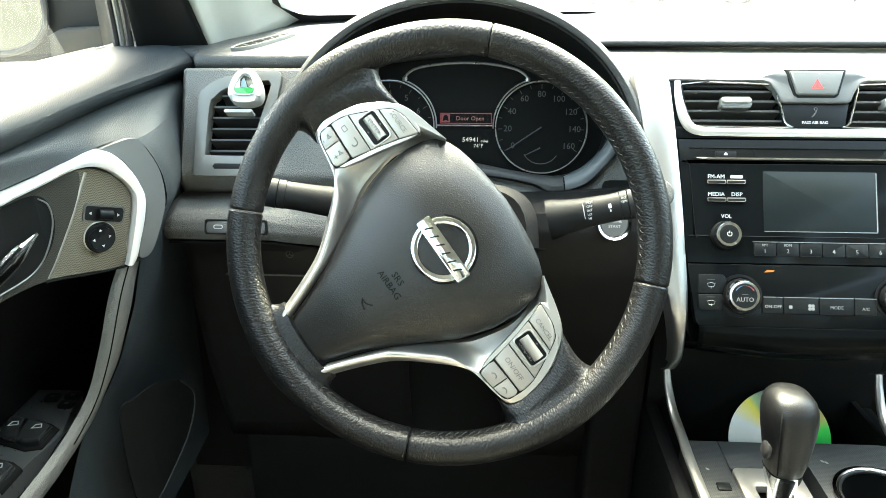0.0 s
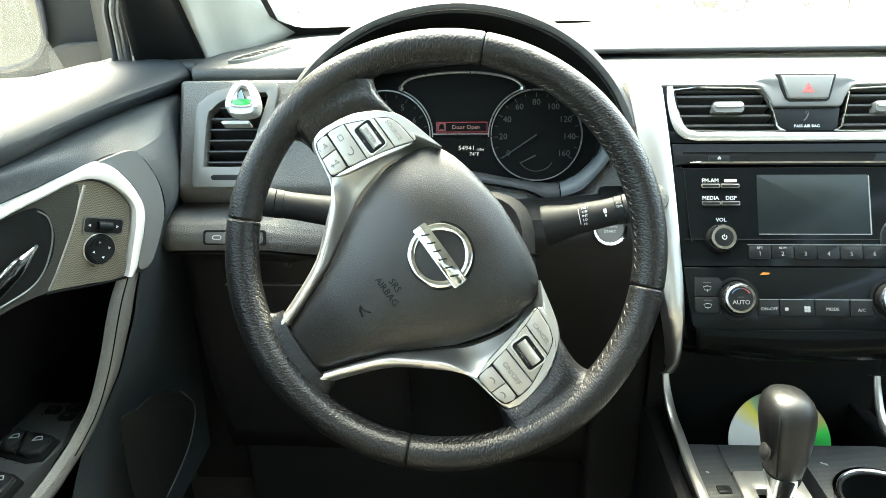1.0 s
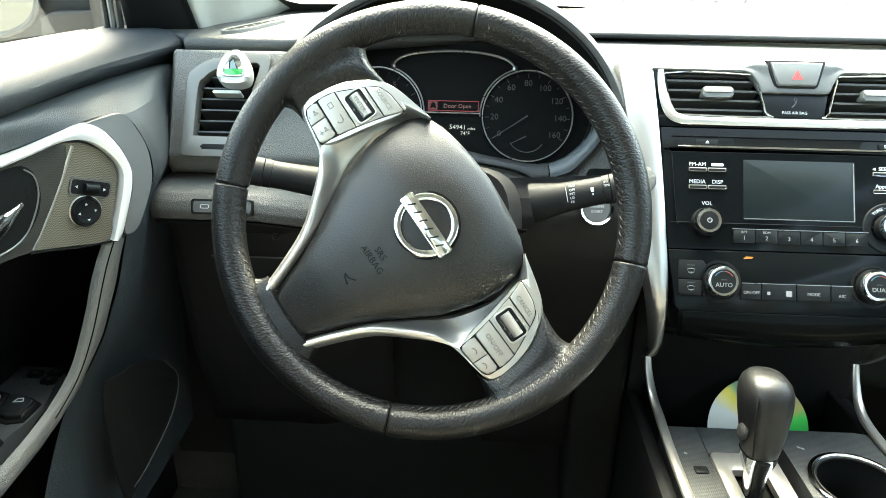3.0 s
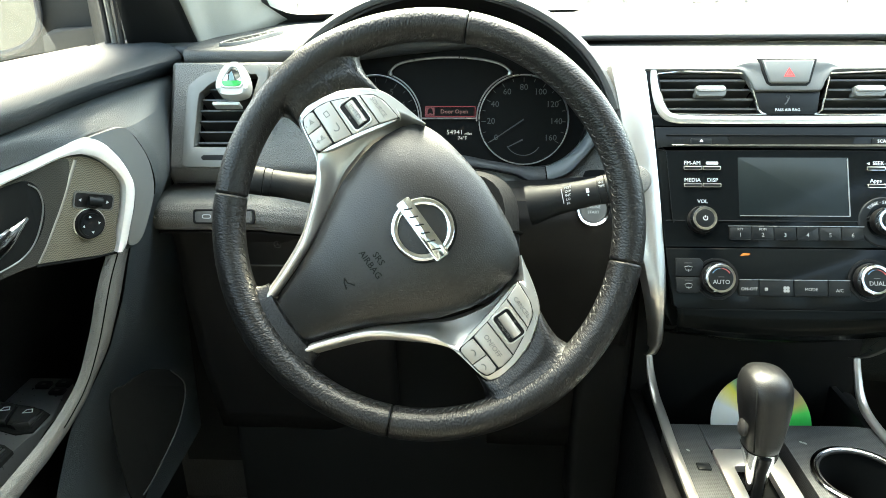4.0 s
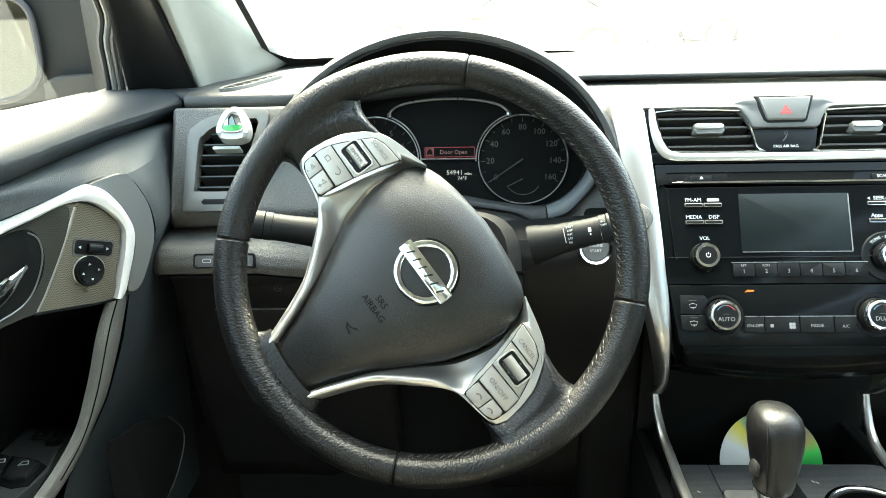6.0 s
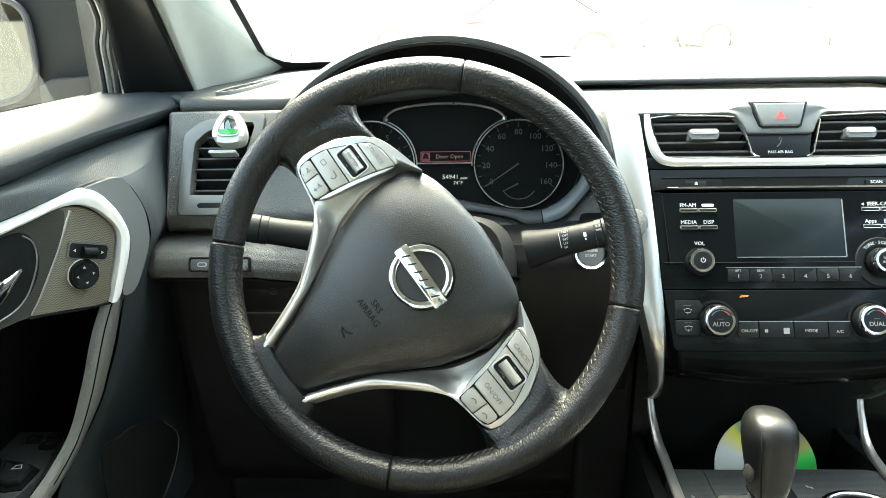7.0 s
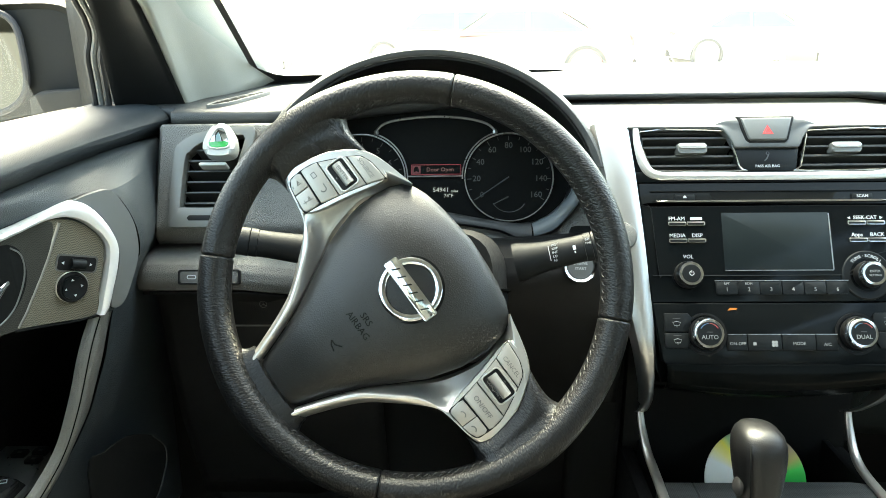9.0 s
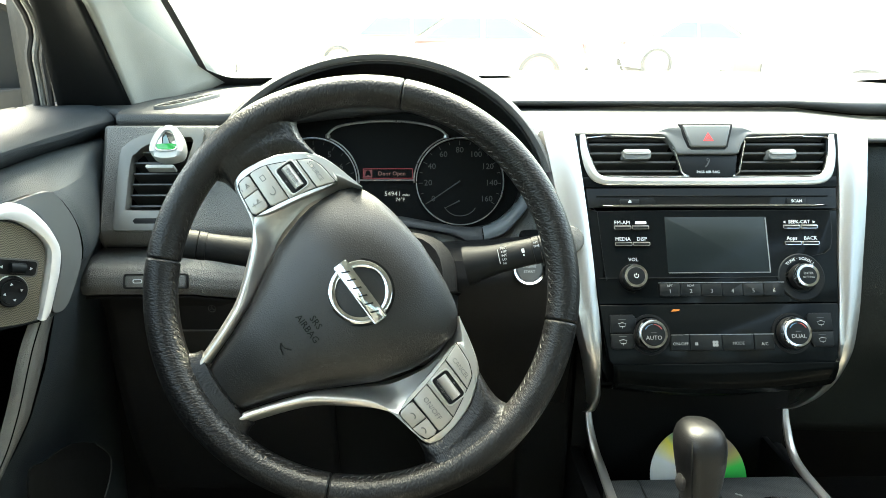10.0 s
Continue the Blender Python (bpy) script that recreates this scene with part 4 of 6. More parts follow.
for sx, rows in ((-1, (("FM-AM", "", 0.0543), ("MEDIA", "DISP", 0.0358))), (1, (("SEEK-CAT", "", 0.0543), ("Apps", "BACK", 0.0358)))):
    for a, b, y in rows:
        for k in (-1, 1):
            kx = sx * 0.0945 + k * 0.0099
            kb = key(kx, y, 0.0192, 0.0044, mat=CHROME, z=0.0030)
            part("key_face", plate(rrect(kx, y - 0.0004, 0.0170, 0.0024, 0.0004), 0.0028, 0.0034), BLACKBTN, kb)
        if b:
            part("lettering", writing(a, 0.0058, at(sx * 0.0945 - 0.0100, y + 0.0056, 0.0012)), PRINT_W, radio, smooth=False)
            part("lettering", writing(b, 0.0058, at(sx * 0.0945 + 0.0110, y + 0.0056, 0.0012)), PRINT_W, radio, smooth=False)
        elif sx > 0:
            part("lettering", writing(a, 0.0056, at(sx * 0.0945, y + 0.0056, 0.0012)), PRINT_W, radio, smooth=False)
            for k in (-1, 1):
                part("icon", plate([(sx * 0.0945 + k * 0.0155, y + 0.0040), (sx * 0.0945 + k * 0.0155, y + 0.0070), (sx * 0.0945 + k * 0.0185, y + 0.0055)][::k], 0.001, 0.0013), PRINT_W, radio, smooth=False)
        else:
            part("lettering", writing(a, 0.0058, at(sx * 0.0945 - 0.0098, y + 0.0056, 0.0012)), PRINT_W, radio, smooth=False)
            part("icon", plate(rrect(sx * 0.0945 + 0.0110, y + 0.0056, 0.0125, 0.0030, 0.0008), 0.001, 0.0013), PRINT_W, radio, smooth=False)
back = bm_new()


def knob(parent, x, y, r, h, cap):
    kn = part("knob", turned([(r * 0.96, 0.0), (r, 0.002), (r * 0.97, h * 0.55), (r * 0.93, h * 0.85), (r * 0.86, h), (cap * 1.02, h * 0.98)], 40), CHROME, parent, "chrome-edged knob", m=at(x, y, 0))
    part("knob_side", turned([(r * 1.01, 0.0005), (r * 1.03, 0.002), (r * 1.0, h * 0.62), (r * 0.985, h * 0.62)], 40), DARK, kn)
    part("knob_cap", turned([(cap, h * 0.7), (cap, h * 0.96), (cap * 0.94, h * 1.03), (0.001, h * 1.05)], 36), BLACKBTN, kn)
    return kn


part("knob_well", turned([(0.0168, -0.001), (0.0168, 0.0012), (0.015, 0.0012), (0.014, 0.0002)], 40), PIANO, radio, m=at(-0.0965, -0.0012))
vol = knob(radio, -0.0965, -0.0012, 0.0142, 0.015, 0.0098)
part("lettering", writing("VOL", 0.0056, at(-0.0945, 0.0185, 0.0012)), PRINT_W, radio, smooth=False)
pw = bm_new()
tube(pw, [(0.0022 * math.cos(radians(a)), 0.0022 * math.sin(radians(a)), 0.0158) for a in range(125, 416, 15)], 0.00035, 5)
tube(pw, [(0, 0.0005, 0.0158), (0, 0.0030, 0.0158)], 0.00035, 5)
part("icon", pw, PRINT_W, vol)
part("tune_surround", turned([(0.0265, -0.001), (0.0262, 0.0010), (0.0250, 0.0018), (0.0175, 0.0010), (0.0170, 0.0)], 48), BLACKBTN, radio, m=at(0.0905, -0.0020))
tune = knob(radio, 0.0905, -0.0020, 0.0142, 0.015, 0.0098)
part("lettering", writing("ENTER", 0.0036, at(0, 0.0020, 0.0158)), PRINT_M, tune, smooth=False)
part("lettering", writing("SETTING", 0.0032, at(0, -0.0022, 0.0158)), PRINT_M, tune, smooth=False)
arc = bm_new()
word = "TUNE\u00b7SCROLL"
for i, ch in enumerate(word):
    a = 135 - 90 * i / (len(word) - 1)
    writing(ch, 0.0046, pose(0.0905 + 0.0205 * math.cos(radians(a)), -0.0020 + 0.0205 * math.sin(radians(a)), 0.0018, 0, 0, a - 90), arc)
part("lettering", arc, PRINT_W, radio, smooth=False)
for i in range(6):
    x = -0.0680 + 0.0229 * (i + 0.5)
    kb = part("preset_button", plate(rrect(x, -0.0150, 0.0222, 0.0135, 0.0008), 0.0, 0.0022, 0.0008), BLACKBTN, radio)
    part("lettering", writing(str(i + 1), 0.0060, at(x, -0.0168, 0.0023)), PRINT_M, kb, smooth=False)
    if i < 2:
        part("lettering", writing(("RPT", "RDM")[i], 0.0036, at(x, -0.0108, 0.0023)), PRINT_M, kb, smooth=False)
bm = bm_new()
bar(bm, 0.0005, -0.0074, 0.139, 0.0007, 0.0018, 0.0024)
part("preset_edge", bm, RING, radio)

# ---- climate panel ----
climate = thing("climate_panel", "gloss black climate control panel with two knobs", "climate control", ST)
part("face", plate(mmp([(-133.8, -30.6), (-130, -60), (-126, -90), (-122, -94), (118, -94), (122, -90), (126, -60), (129.5, -30.6)]), -0.010, 0.0, 0.0008), PIANO, climate)


def ckey(pts, z=0.0018):
    return part("button", plate(mmp(pts), 0.0, z, 0.0007), BLACKBTN, climate)


for sx in (-1, 1):
    tight = 5.0 if sx > 0 else 0.0
    b1 = ckey([(sx * (x - tight), y) for x, y in ((123.5, -41.5), (99, -41.5), (95.5, -46), (97.5, -60.8), (123.8, -60.8))])
    b2 = ckey([(sx * (x - tight), y) for x, y in ((123.8, -61.8), (98.2, -61.8), (98.0, -72), (101, -78), (121, -78), (123.6, -76))])
    for b, y in ((b1, -0.0525), (b2, -0.0705)):
        ic = bm_new()
        tube(ic, [(x, yy, 0.0019) for x, yy in ([(sx * (0.111 - 0.001 * tight) + dx, y + dy) for dx, dy in ((-0.004, 0.0015), (-0.0025, -0.0018), (0.0025, -0.0018), (0.004, 0.0015), (0.0, 0.0025))])], 0.00045, 5, closed=True)
        tube(ic, [(sx * (0.111 - 0.001 * tight), y - 0.001, 0.0019), (sx * (0.111 - 0.001 * tight), y - 0.0035, 0.0019)], 0.0004, 5)
        part("icon", ic, PRINT_M, b)
        part("lamp_line", plate(rrect(sx * (0.111 - 0.001 * tight), y + 0.0058, 0.008, 0.0007, 0.0002), 0.0016, 0.0020), DIM_W, b, smooth=False)
    kx = -0.0815 if sx < 0 else 0.0738
    part("knob_well", turned([(0.0222, -0.001), (0.0220, 0.0006), (0.0195, 0.0006), (0.0190, -0.0005)], 48), DARK, climate, m=at(kx, -0.0630))
    kn = knob(climate, kx, -0.0630, 0.0172, 0.013, 0.0128)
    part("lettering", writing("AUTO" if sx < 0 else "DUAL", 0.0062, at(0, -0.0042, 0.0137)), PRINT_M, kn, smooth=False)
    part("lamp_line", plate(rrect(0, 0.0012, 0.006, 0.0006, 0.0002), 0.0134, 0.0138), DIM_W, kn, smooth=False)
    for a0, a1, mt in ((150, 92, PRINT_B), (88, 30, ARC_R)):
        ar = bm_new()
        tube(ar, [(0.0100 * math.cos(radians(a0 + (a1 - a0) * i / 8)), 0.0100 * math.sin(radians(a0 + (a1 - a0) * i / 8)), 0.0134) for i in range(9)], [0.0002 + 0.00005 * i for i in range(9)] if mt is ARC_R else [0.0006 - 0.00005 * i for i in range(9)], 5)
        part("temperature_arc", ar, mt, kn)
edges = (-59.3, -39.2, -3.8, 31.0, 53.5)
for i, s in enumerate(("ON-OFF", "", "MODE", "A/C")):
    x0, x1 = edges[i] + 0.4, edges[i + 1] - 0.4
    b = ckey([(x0, -63.2), (x0 - (1.5 if i == 0 else 0), -80.5), (x1, -80.5), (x1, -63.2)])
    part("button_edge", plate(rrect((x0 + x1) / 2000, -0.0636, (x1 - x0) * 0.001, 0.0007, 0.0002), 0.0016, 0.0021), RING, b, smooth=False)
    if s:
        part("lettering", writing(s, 0.0046, at((x0 + x1) / 2000, -0.0733 if i != 3 else -0.0742, 0.0019)), PRINT_M, b, smooth=False)
    else:
        for fx, r in ((-0.0320, 0.0018), (-0.0115, 0.0034)):
            fan = bm_new()
            for q in range(4):
                a = radians(45 + 90 * q)
                prism(fan, ring_pts(fx + r * 0.62 * math.cos(a), -0.0733 + r * 0.62 * math.sin(a), r * 0.52, n=10), 0.0016, 0.0020)
            part("icon", fan, PRINT_M, b, smooth=False)
# Small amber reflection on the panel, drawn as a glowing mark.
AMBER = material("amber_reflection", (0.2, 0.06, 0.01), 0.4, emit=(1.0, 0.35, 0.05, 0.03))
part("amber_reflection", plate([(-0.0570, -0.0385), (-0.0480, -0.0378), (-0.0465, -0.0362), (-0.0540, -0.0358)], 0.0, 0.0004), AMBER, climate, "small amber reflection drawn as a glowing mark", smooth=False)


def lower_fascia(u, v):
    pr = [(-94, -0.6), (-104, -1.2), (-113, -4), (-120, -9), (-125, -18), (-127, -36), (-124, -100)]
    t = v * (len(pr) - 1)
    a = min(int(t), len(pr) - 2)
    f = t - a
    x = (u - 0.5) * 2
    return (x * 0.1225 * (1 - 0.02 * v), 0.001 * (pr[a][0] * (1 - f) + pr[a + 1][0] * f) - 0.010 * max(0, math.cos(x * 1.5)) * min(1, v * 3) + 0.008 * min(1, v * 3), 0.001 * (pr[a][1] * (1 - f) + pr[a + 1][1] * f))


part("lower_lip", sheet(lower_fascia, 30, 24), material("lower_gloss_black", (0.002, 0.0026, 0.0026), 0.22, spec=0.04, vary=0.05), fascia, solid=0.003)

# ---- start button and panel right of the column ----
side_panel = thing("column_side_panel", "black lower dash panel beside the steering column", "dash panel", kind="structure")


def right_under(u, v):
    x = 0.06 + 0.165 * u
    lift = 0.25 * (x - 0.005) ** 2 * max(0.0, 1 - 2.2 * v)
    pr = [(0.765, 0.873), (0.725, 0.876), (0.703, 0.870), (0.692, 0.852), (0.695, 0.81), (0.715, 0.74), (0.74, 0.66), (0.77, 0.50)]
    t = v * (len(pr) - 1)
    a = min(int(t), len(pr) - 2)
    f = t - a
    return (x, pr[a][0] * (1 - f) + pr[a + 1][0] * f, pr[a][1] * (1 - f) + pr[a + 1][1] * f + lift)


part("panel", sheet(right_under, 16, 28), DARK, side_panel, solid=0.003)
CAPBLACK = material("dark_grey_button_cap", (0.085, 0.090, 0.092), 0.35, vary=0.05)
SB = frame_of((0.1665, 0.688, 0.866), (1, 0, 0), (0, math.sin(radians(22)), math.cos(radians(22))))
start = thing("start_button", "round engine start button with a chrome ring", "button", SB)
part("ring", turned([(0.0185, -0.004), (0.0185, 0.003), (0.0170, 0.0055), (0.0148, 0.004), (0.0145, -0.002)], 40), CHROME, start)
part("cap", turned([(0.0143, -0.002), (0.0143, 0.003), (0.0130, 0.0040), (0.001, 0.0040)], 36), CAPBLACK, start)
part("lettering", writing("ENGINE", 0.0042, at(0, 0.0025, 0.0042)), PRINT_W, start, smooth=False)
part("lettering", writing("START", 0.0042, at(0, -0.0030, 0.0042)), PRINT_W, start, smooth=False)


BLUEGREY = material("satin_blue_grey_plastic", (0.085, 0.098, 0.105), 0.42, vary=0.06)
EDGE_OUT = [(200, 40), (198, 10), (194, -15), (186.6, -38.8), (169.3, -60.4), (153, -76.4), (128.4, -85.4)]
EDGE_IN = [(186, 40), (184, 10), (181, -8), (176.5, -21.5), (164.9, -39.7), (146.6, -55.7), (126.4, -64.7)]
SILL_UP = [(125.4, -64.7), (105, -64.6), (64, -58.5), (27.5, -51.5), (8, -50)]
SILL_LOW = [(126.4, -85.4), (107.6, -85.3), (87, -76), (39, -68), (8, -67)]


def band_between(inner, outer, flip, z0, z1):
    a, b = (resample([(16 - x if flip else x, y) for x, y in pts], 40) for pts in (inner, outer))

    def f(u, v):
        p = a[round(v * 40)].lerp(b[round(v * 40)], u) * 0.001
        return (p.x, p.y, z0 + (z1 - z0) * u + 0.004 * math.sin(math.pi * u) - (0.012 if u in (0, 1) else 0))
    return sheet(f, 10, 40)


surround = thing("cluster_surround", "satin grey plastic band around the gauges' lower edge", "dash trim", CL)
for flip in (False, True):
    part("side_band", band_between(EDGE_IN, EDGE_OUT, flip, 0.022, 0.030), BLUEGREY, surround, "satin blue-grey band")
    part("sill_band", band_between(SILL_UP, SILL_LOW, flip, 0.022, 0.030), DASH, surround, "dark grey lower band", sharp=60)


def apron(u, v):
    """Grained panel that spreads outwards from the band round the gauges."""
    half = EDGE_OUT + SILL_LOW[1:]
    x, y = profile_at(half, abs(2 * u - 1))
    p = Vector((x, y, 0))
    q = p + (p - Vector((8, 10, 0))).normalized() * interp(y, [-90, -20, 10, 40], [75, 60, 36, 12]) * v
    return (0.001 * (q.x if u < 0.5 else 16 - q.x), 0.001 * q.y, 0.020 + 0.016 * v)


def profile_at(pts, t):
    i = (1 - t) * (len(pts) - 1)
    a = min(int(i), len(pts) - 2)
    return tuple(pts[a][c] + (pts[a + 1][c] - pts[a][c]) * (i - a) for c in (0, 1))


part("apron", sheet(apron, 96, 8), SIDEGREY, surround, "grey grained panel outside the band", sharp=60)

# ---- left air vent, freshener, switches ----
VENTGREY = material("satin_grey_plastic", (0.13, 0.13, 0.12), 0.40, metal=0.3, vary=0.05)
lvent = thing("air_vent", "grey-framed side air vent with black slats", "air vent", LV)
VO = [(-286, -48), (-285, -55), (-279, -58), (-217, -57), (-211.5, -52), (-201, 4), (-193, 48), (-194, 56), (-201, 59.5), (-240, 55), (-262, 50), (-277, 40), (-284, 26)]
VI = [(-274, -30), (-273.5, -34), (-270, -35.5), (-229, -35.5), (-225.5, -32), (-214, 6), (-204.5, 40), (-205, 46), (-210, 48.6), (-240, 44), (-256, 38.5), (-266, 30), (-271.5, 20)]
vo, vi = smooth_closed(mmp(VO), 8), smooth_closed(mmp(VI), 8)
part("frame", frame_plate(vo, vi, -0.010, 0.0065, 0.0030), VENTGREY, lvent, "satin grey vent frame")
part("duct", plate(vi, -0.044, -0.040), HOLE, lvent, smooth=False)
for k in range(6):
    z = -29 + 12.4 * k
    xl = interp(z, [-35, 20, 30, 38.5, 44, 50], [-274, -271.5, -266, -256, -240, -207])
    xr = interp(z, [-35, 50], [-226, -203])
    bm = bm_new()
    pr = [(0.0, 0.0010), (0.002, 0.0014), (0.020, 0.0006), (0.020, -0.0006), (0.002, -0.0010), (0.0, -0.0006)]
    loft([[(x * 0.001, z * 0.001 + b - a * 0.25, -0.002 - a) for a, b in pr] for x in (xl + 0.6, xr - 0.6)], True, bm)
    part("slat", bm, SLAT, lvent)
part("slider_slot", plate(rrect(-0.243, -0.0475, 0.050, 0.0095, 0.002), 0.003, 0.0044), HOLE, lvent)
part("slider", plate(rrect(-0.243, -0.0475, 0.044, 0.0060, 0.002), 0.004, 0.0066, 0.001), DARK, lvent)
part("icon", frame_plate(rrect(-0.2755, -0.0475, 0.0065, 0.0065, 0.0008), rrect(-0.2755, -0.0475, 0.0050, 0.0050, 0.0006), 0.0038, 0.0044), DARK, lvent)
FR = LV @ pose(-0.2275, 0.0365, 0.016, -8, 0, 0)
fresh = thing("air_freshener", "white clip-on air freshener with a green window", "air freshener", FR)
WHITE = material("white_plastic", (0.34, 0.345, 0.325), 0.4, vary=0.04)
GREEN = material("green_gel", (0.015, 0.20, 0.04), 0.15, coat=0.5, vary=0.15, vary_size=0.01)
so = smooth_closed(mmp([(0, 21), (-7, 19.5), (-13, 12.5), (-17, 2), (-18, -7), (-15.5, -14.5), (-8, -18), (0, -18.6), (8, -18), (15.5, -14.5), (18, -7), (17, 2), (13, 12.5), (7, 19.5)]), 4)
part("shell", plate(so, -0.010, 0.006, 0.005, 4), WHITE, fresh)
si = smooth_closed(mmp([(0, 14), (-4.5, 12), (-8.5, 4), (-11, -4), (-10, -8), (-6, -9.6), (0, -9.8), (6, -9.6), (10, -8), (11, -4), (8.5, 4), (4.5, 12)]), 4)
part("window_rim", frame_plate([(x * 1.14, y * 1.14) for x, y in si], si, 0.005, 0.0078, 0.0008), WHITE, fresh)
part("window", plate(si, 0.004, 0.0066, 0.0006), CHROME, fresh, "mirror-like window")
part("gel", plate(smooth_closed(mmp([(-10.3, -2.5), (-10.2, -6), (-8, -8.4), (0, -8.9), (8, -8.4), (10.2, -6), (10.3, -2.5), (0, -2.2)]), 3), 0.006, 0.0072, 0.0003), GREEN, fresh, "green gel")
part("mirror_tab", plate(mmp([(-3.5, -2.5), (-4, 5), (-1.5, 9), (0.5, 5), (2.5, -1.5), (5, -2.4)]), 0.0064, 0.0072), material("blue_grey_film", (0.10, 0.16, 0.18), 0.3), fresh, smooth=False)
part("clip", plate(rrect(-0.008, -0.0250, 0.031, 0.0036, 0.0015), -0.014, -0.002, 0.001), WHITE, fresh)


def switch(x, name, label):
    s = thing(name, label, "switch", frame_of((x, 0.6935, 0.8535), (1, 0, 0), (0, 0.40, 1)), group="lower dash switches")
    part("switch_frame", frame_plate(rrect(0, 0, 0.030, 0.0165, 0.003), rrect(0, 0, 0.026, 0.0125, 0.002), -0.004, 0.002, 0.0008), DARK, s)
    part("rocker", plate(rrect(0, 0, 0.0255, 0.0120, 0.002), -0.004, 0.0014, 0.001), GREYPLASTIC, s)
    part("icon", frame_plate(rrect(0, 0, 0.010, 0.0045, 0.002), rrect(0, 0, 0.0085, 0.0030, 0.0014), 0.0012, 0.0018), PRINT_W, s)


switch(-0.2530, "boot_release_switch", "grey release switch with a white outline mark")
switch(-0.2150, "trip_switch", "grey dash switch with a white outline mark")
slot = thing("knee_drawer", "dark lower drawer with a round wheel mark", "drawer", frame_of((-0.195, 0.741, 0.800), (1, 0, 0), (0, -0.04, 1)))
part("front", plate(rrect(0, 0, 0.15, 0.045, 0.006), -0.002, 0.004, 0.002), DARK, slot)
part("edge", plate(rrect(0, -0.0235, 0.15, 0.0015, 0.0005), 0.0, 0.0052), GREYPLASTIC, slot)
ic = bm_new()
tube(ic, [(x, y, 0.0044) for x, y in ring_pts(0.004, 0.004, 0.0042, n=18)], 0.0004, 5, closed=True)
for a in (90, 210, 330):
    tube(ic, [(0.004, 0.004, 0.0044), (0.004 + 0.004 * math.cos(radians(a)), 0.004 + 0.004 * math.sin(radians(a)), 0.0044)], 0.0004, 5)
part("icon", ic, DIM_W, slot)

# ---- defroster vent on the pad ----
defrost = thing("defroster_vent", "slim side-window defroster vent in the dash top", "air vent", frame_of((-0.240, 0.880, 1.0262), (0.30, 0.953, 0.05), (-0.953, 0.30, 0.0)))
dp = smooth_closed(mmp([(-60, 4), (-50, 10), (-27, 12), (8, 10), (44, 5), (66, -3), (55, -8), (16, -10), (-27, -11), (-50, -6)]), 4)
dpi = [(x * 0.95, y * 0.80) for x, y in dp]
part("frame", frame_plate(dp, dpi, -0.004, 0.0016, 0.0006), GREYPLASTIC, defrost)
part("duct", plate(dpi, -0.004, 0.0006), HOLE, defrost, smooth=False)
for k in range(5):
    x = -0.036 + 0.018 * k
    h = 0.0082 - 0.0008 * k
    part("vane", plate([(x - 0.0045, -h), (x - 0.0030, -h), (x + 0.0045, h), (x + 0.0030, h)], -0.002, 0.0012), DASH, defrost, smooth=False)

CAPGREY = material("brushed_grey_plastic", (0.17, 0.18, 0.18), 0.4, metal=0.4, vary=0.05)
DOORTRIM = material("bright_silver_paint", (0.78, 0.78, 0.765), 0.36, metal=0.35, vary=0.03)
KEYGLOSS = material("gloss_black_key", (0.020, 0.021, 0.021), 0.22, spec=0.5, vary=0.05)
ARMTOP = material("satin_black_switch_panel", (0.055, 0.058, 0.058), 0.30, spec=0.5, vary=0.06)
ARMGREY = material("dark_grey_grained_vinyl", (0.145, 0.145, 0.134), 0.5, grain=0.0004, grain_size=0.0018, cell=True)

# ---- console ----
WEAVE = material("weave_pattern_plastic", (0.030, 0.031, 0.031), 0.45, vary=0.1)
_n = WEAVE.node_tree
_tc = _n.nodes.new("ShaderNodeTexCoord")
_w1 = _n.nodes.new("ShaderNodeTexChecker")
_w1.inputs["Scale"].default_value = 700
_mp = _n.nodes.new("ShaderNodeMapping")
_mp.inputs["Rotation"].default_value = (0, 0, radians(45))
_n.links.new(_tc.outputs["Object"], _mp.inputs["Vector"])
_n.links.new(_mp.outputs["Vector"], _w1.inputs["Vector"])
_bp = _n.nodes.new("ShaderNodeBump")
_bp.inputs["Distance"].default_value = 0.0005
_n.links.new(_w1.outputs["Fac"], _bp.inputs["Height"])
_n.links.new(_bp.outputs["Normal"], _n.nodes["Principled BSDF"].inputs["Normal"])

_mx = [e for e in _n.nodes if e.type == "MIX"][0]
_mx.inputs["A"].default_value, _mx.inputs["B"].default_value = (0.024, 0.025, 0.025, 1), (0.058, 0.060, 0.060, 1)
_n.links.new(_w1.outputs["Fac"], _mx.inputs["Factor"])

INSERT = WEAVE.copy()
INSERT.name = "grey_weave_insert"
for _e in INSERT.node_tree.nodes:
    if _e.type == "MIX":
        _e.inputs["A"].default_value, _e.inputs["B"].default_value = (0.100, 0.092, 0.070, 1), (0.215, 0.198, 0.150, 1)
    if _e.type == "TEX_CHECKER":
        _e.inputs["Scale"].default_value = 700
    if _e.type == "MAPPING":
        _e.inputs["Rotation"].default_value = (0, 0, 0)
        _e.inputs["Scale"].default_value = (0.85, 0.85, 1.25)
_ch = [e for e in INSERT.node_tree.nodes if e.type == "TEX_CHECKER"][0]
_mx = [e for e in INSERT.node_tree.nodes if e.type == "MIX"][0]
INSERT.node_tree.links.new(_ch.outputs["Fac"], _mx.inputs["Factor"])
INSERT.node_tree.nodes["Principled BSDF"].inputs["Metallic"].default_value = 0.35

console = thing("centre_console", "dark centre console with silver edge strips and an open pocket", "console", kind="structure")
CZ = 0.620
CXL, CXR = 0.259, 0.493


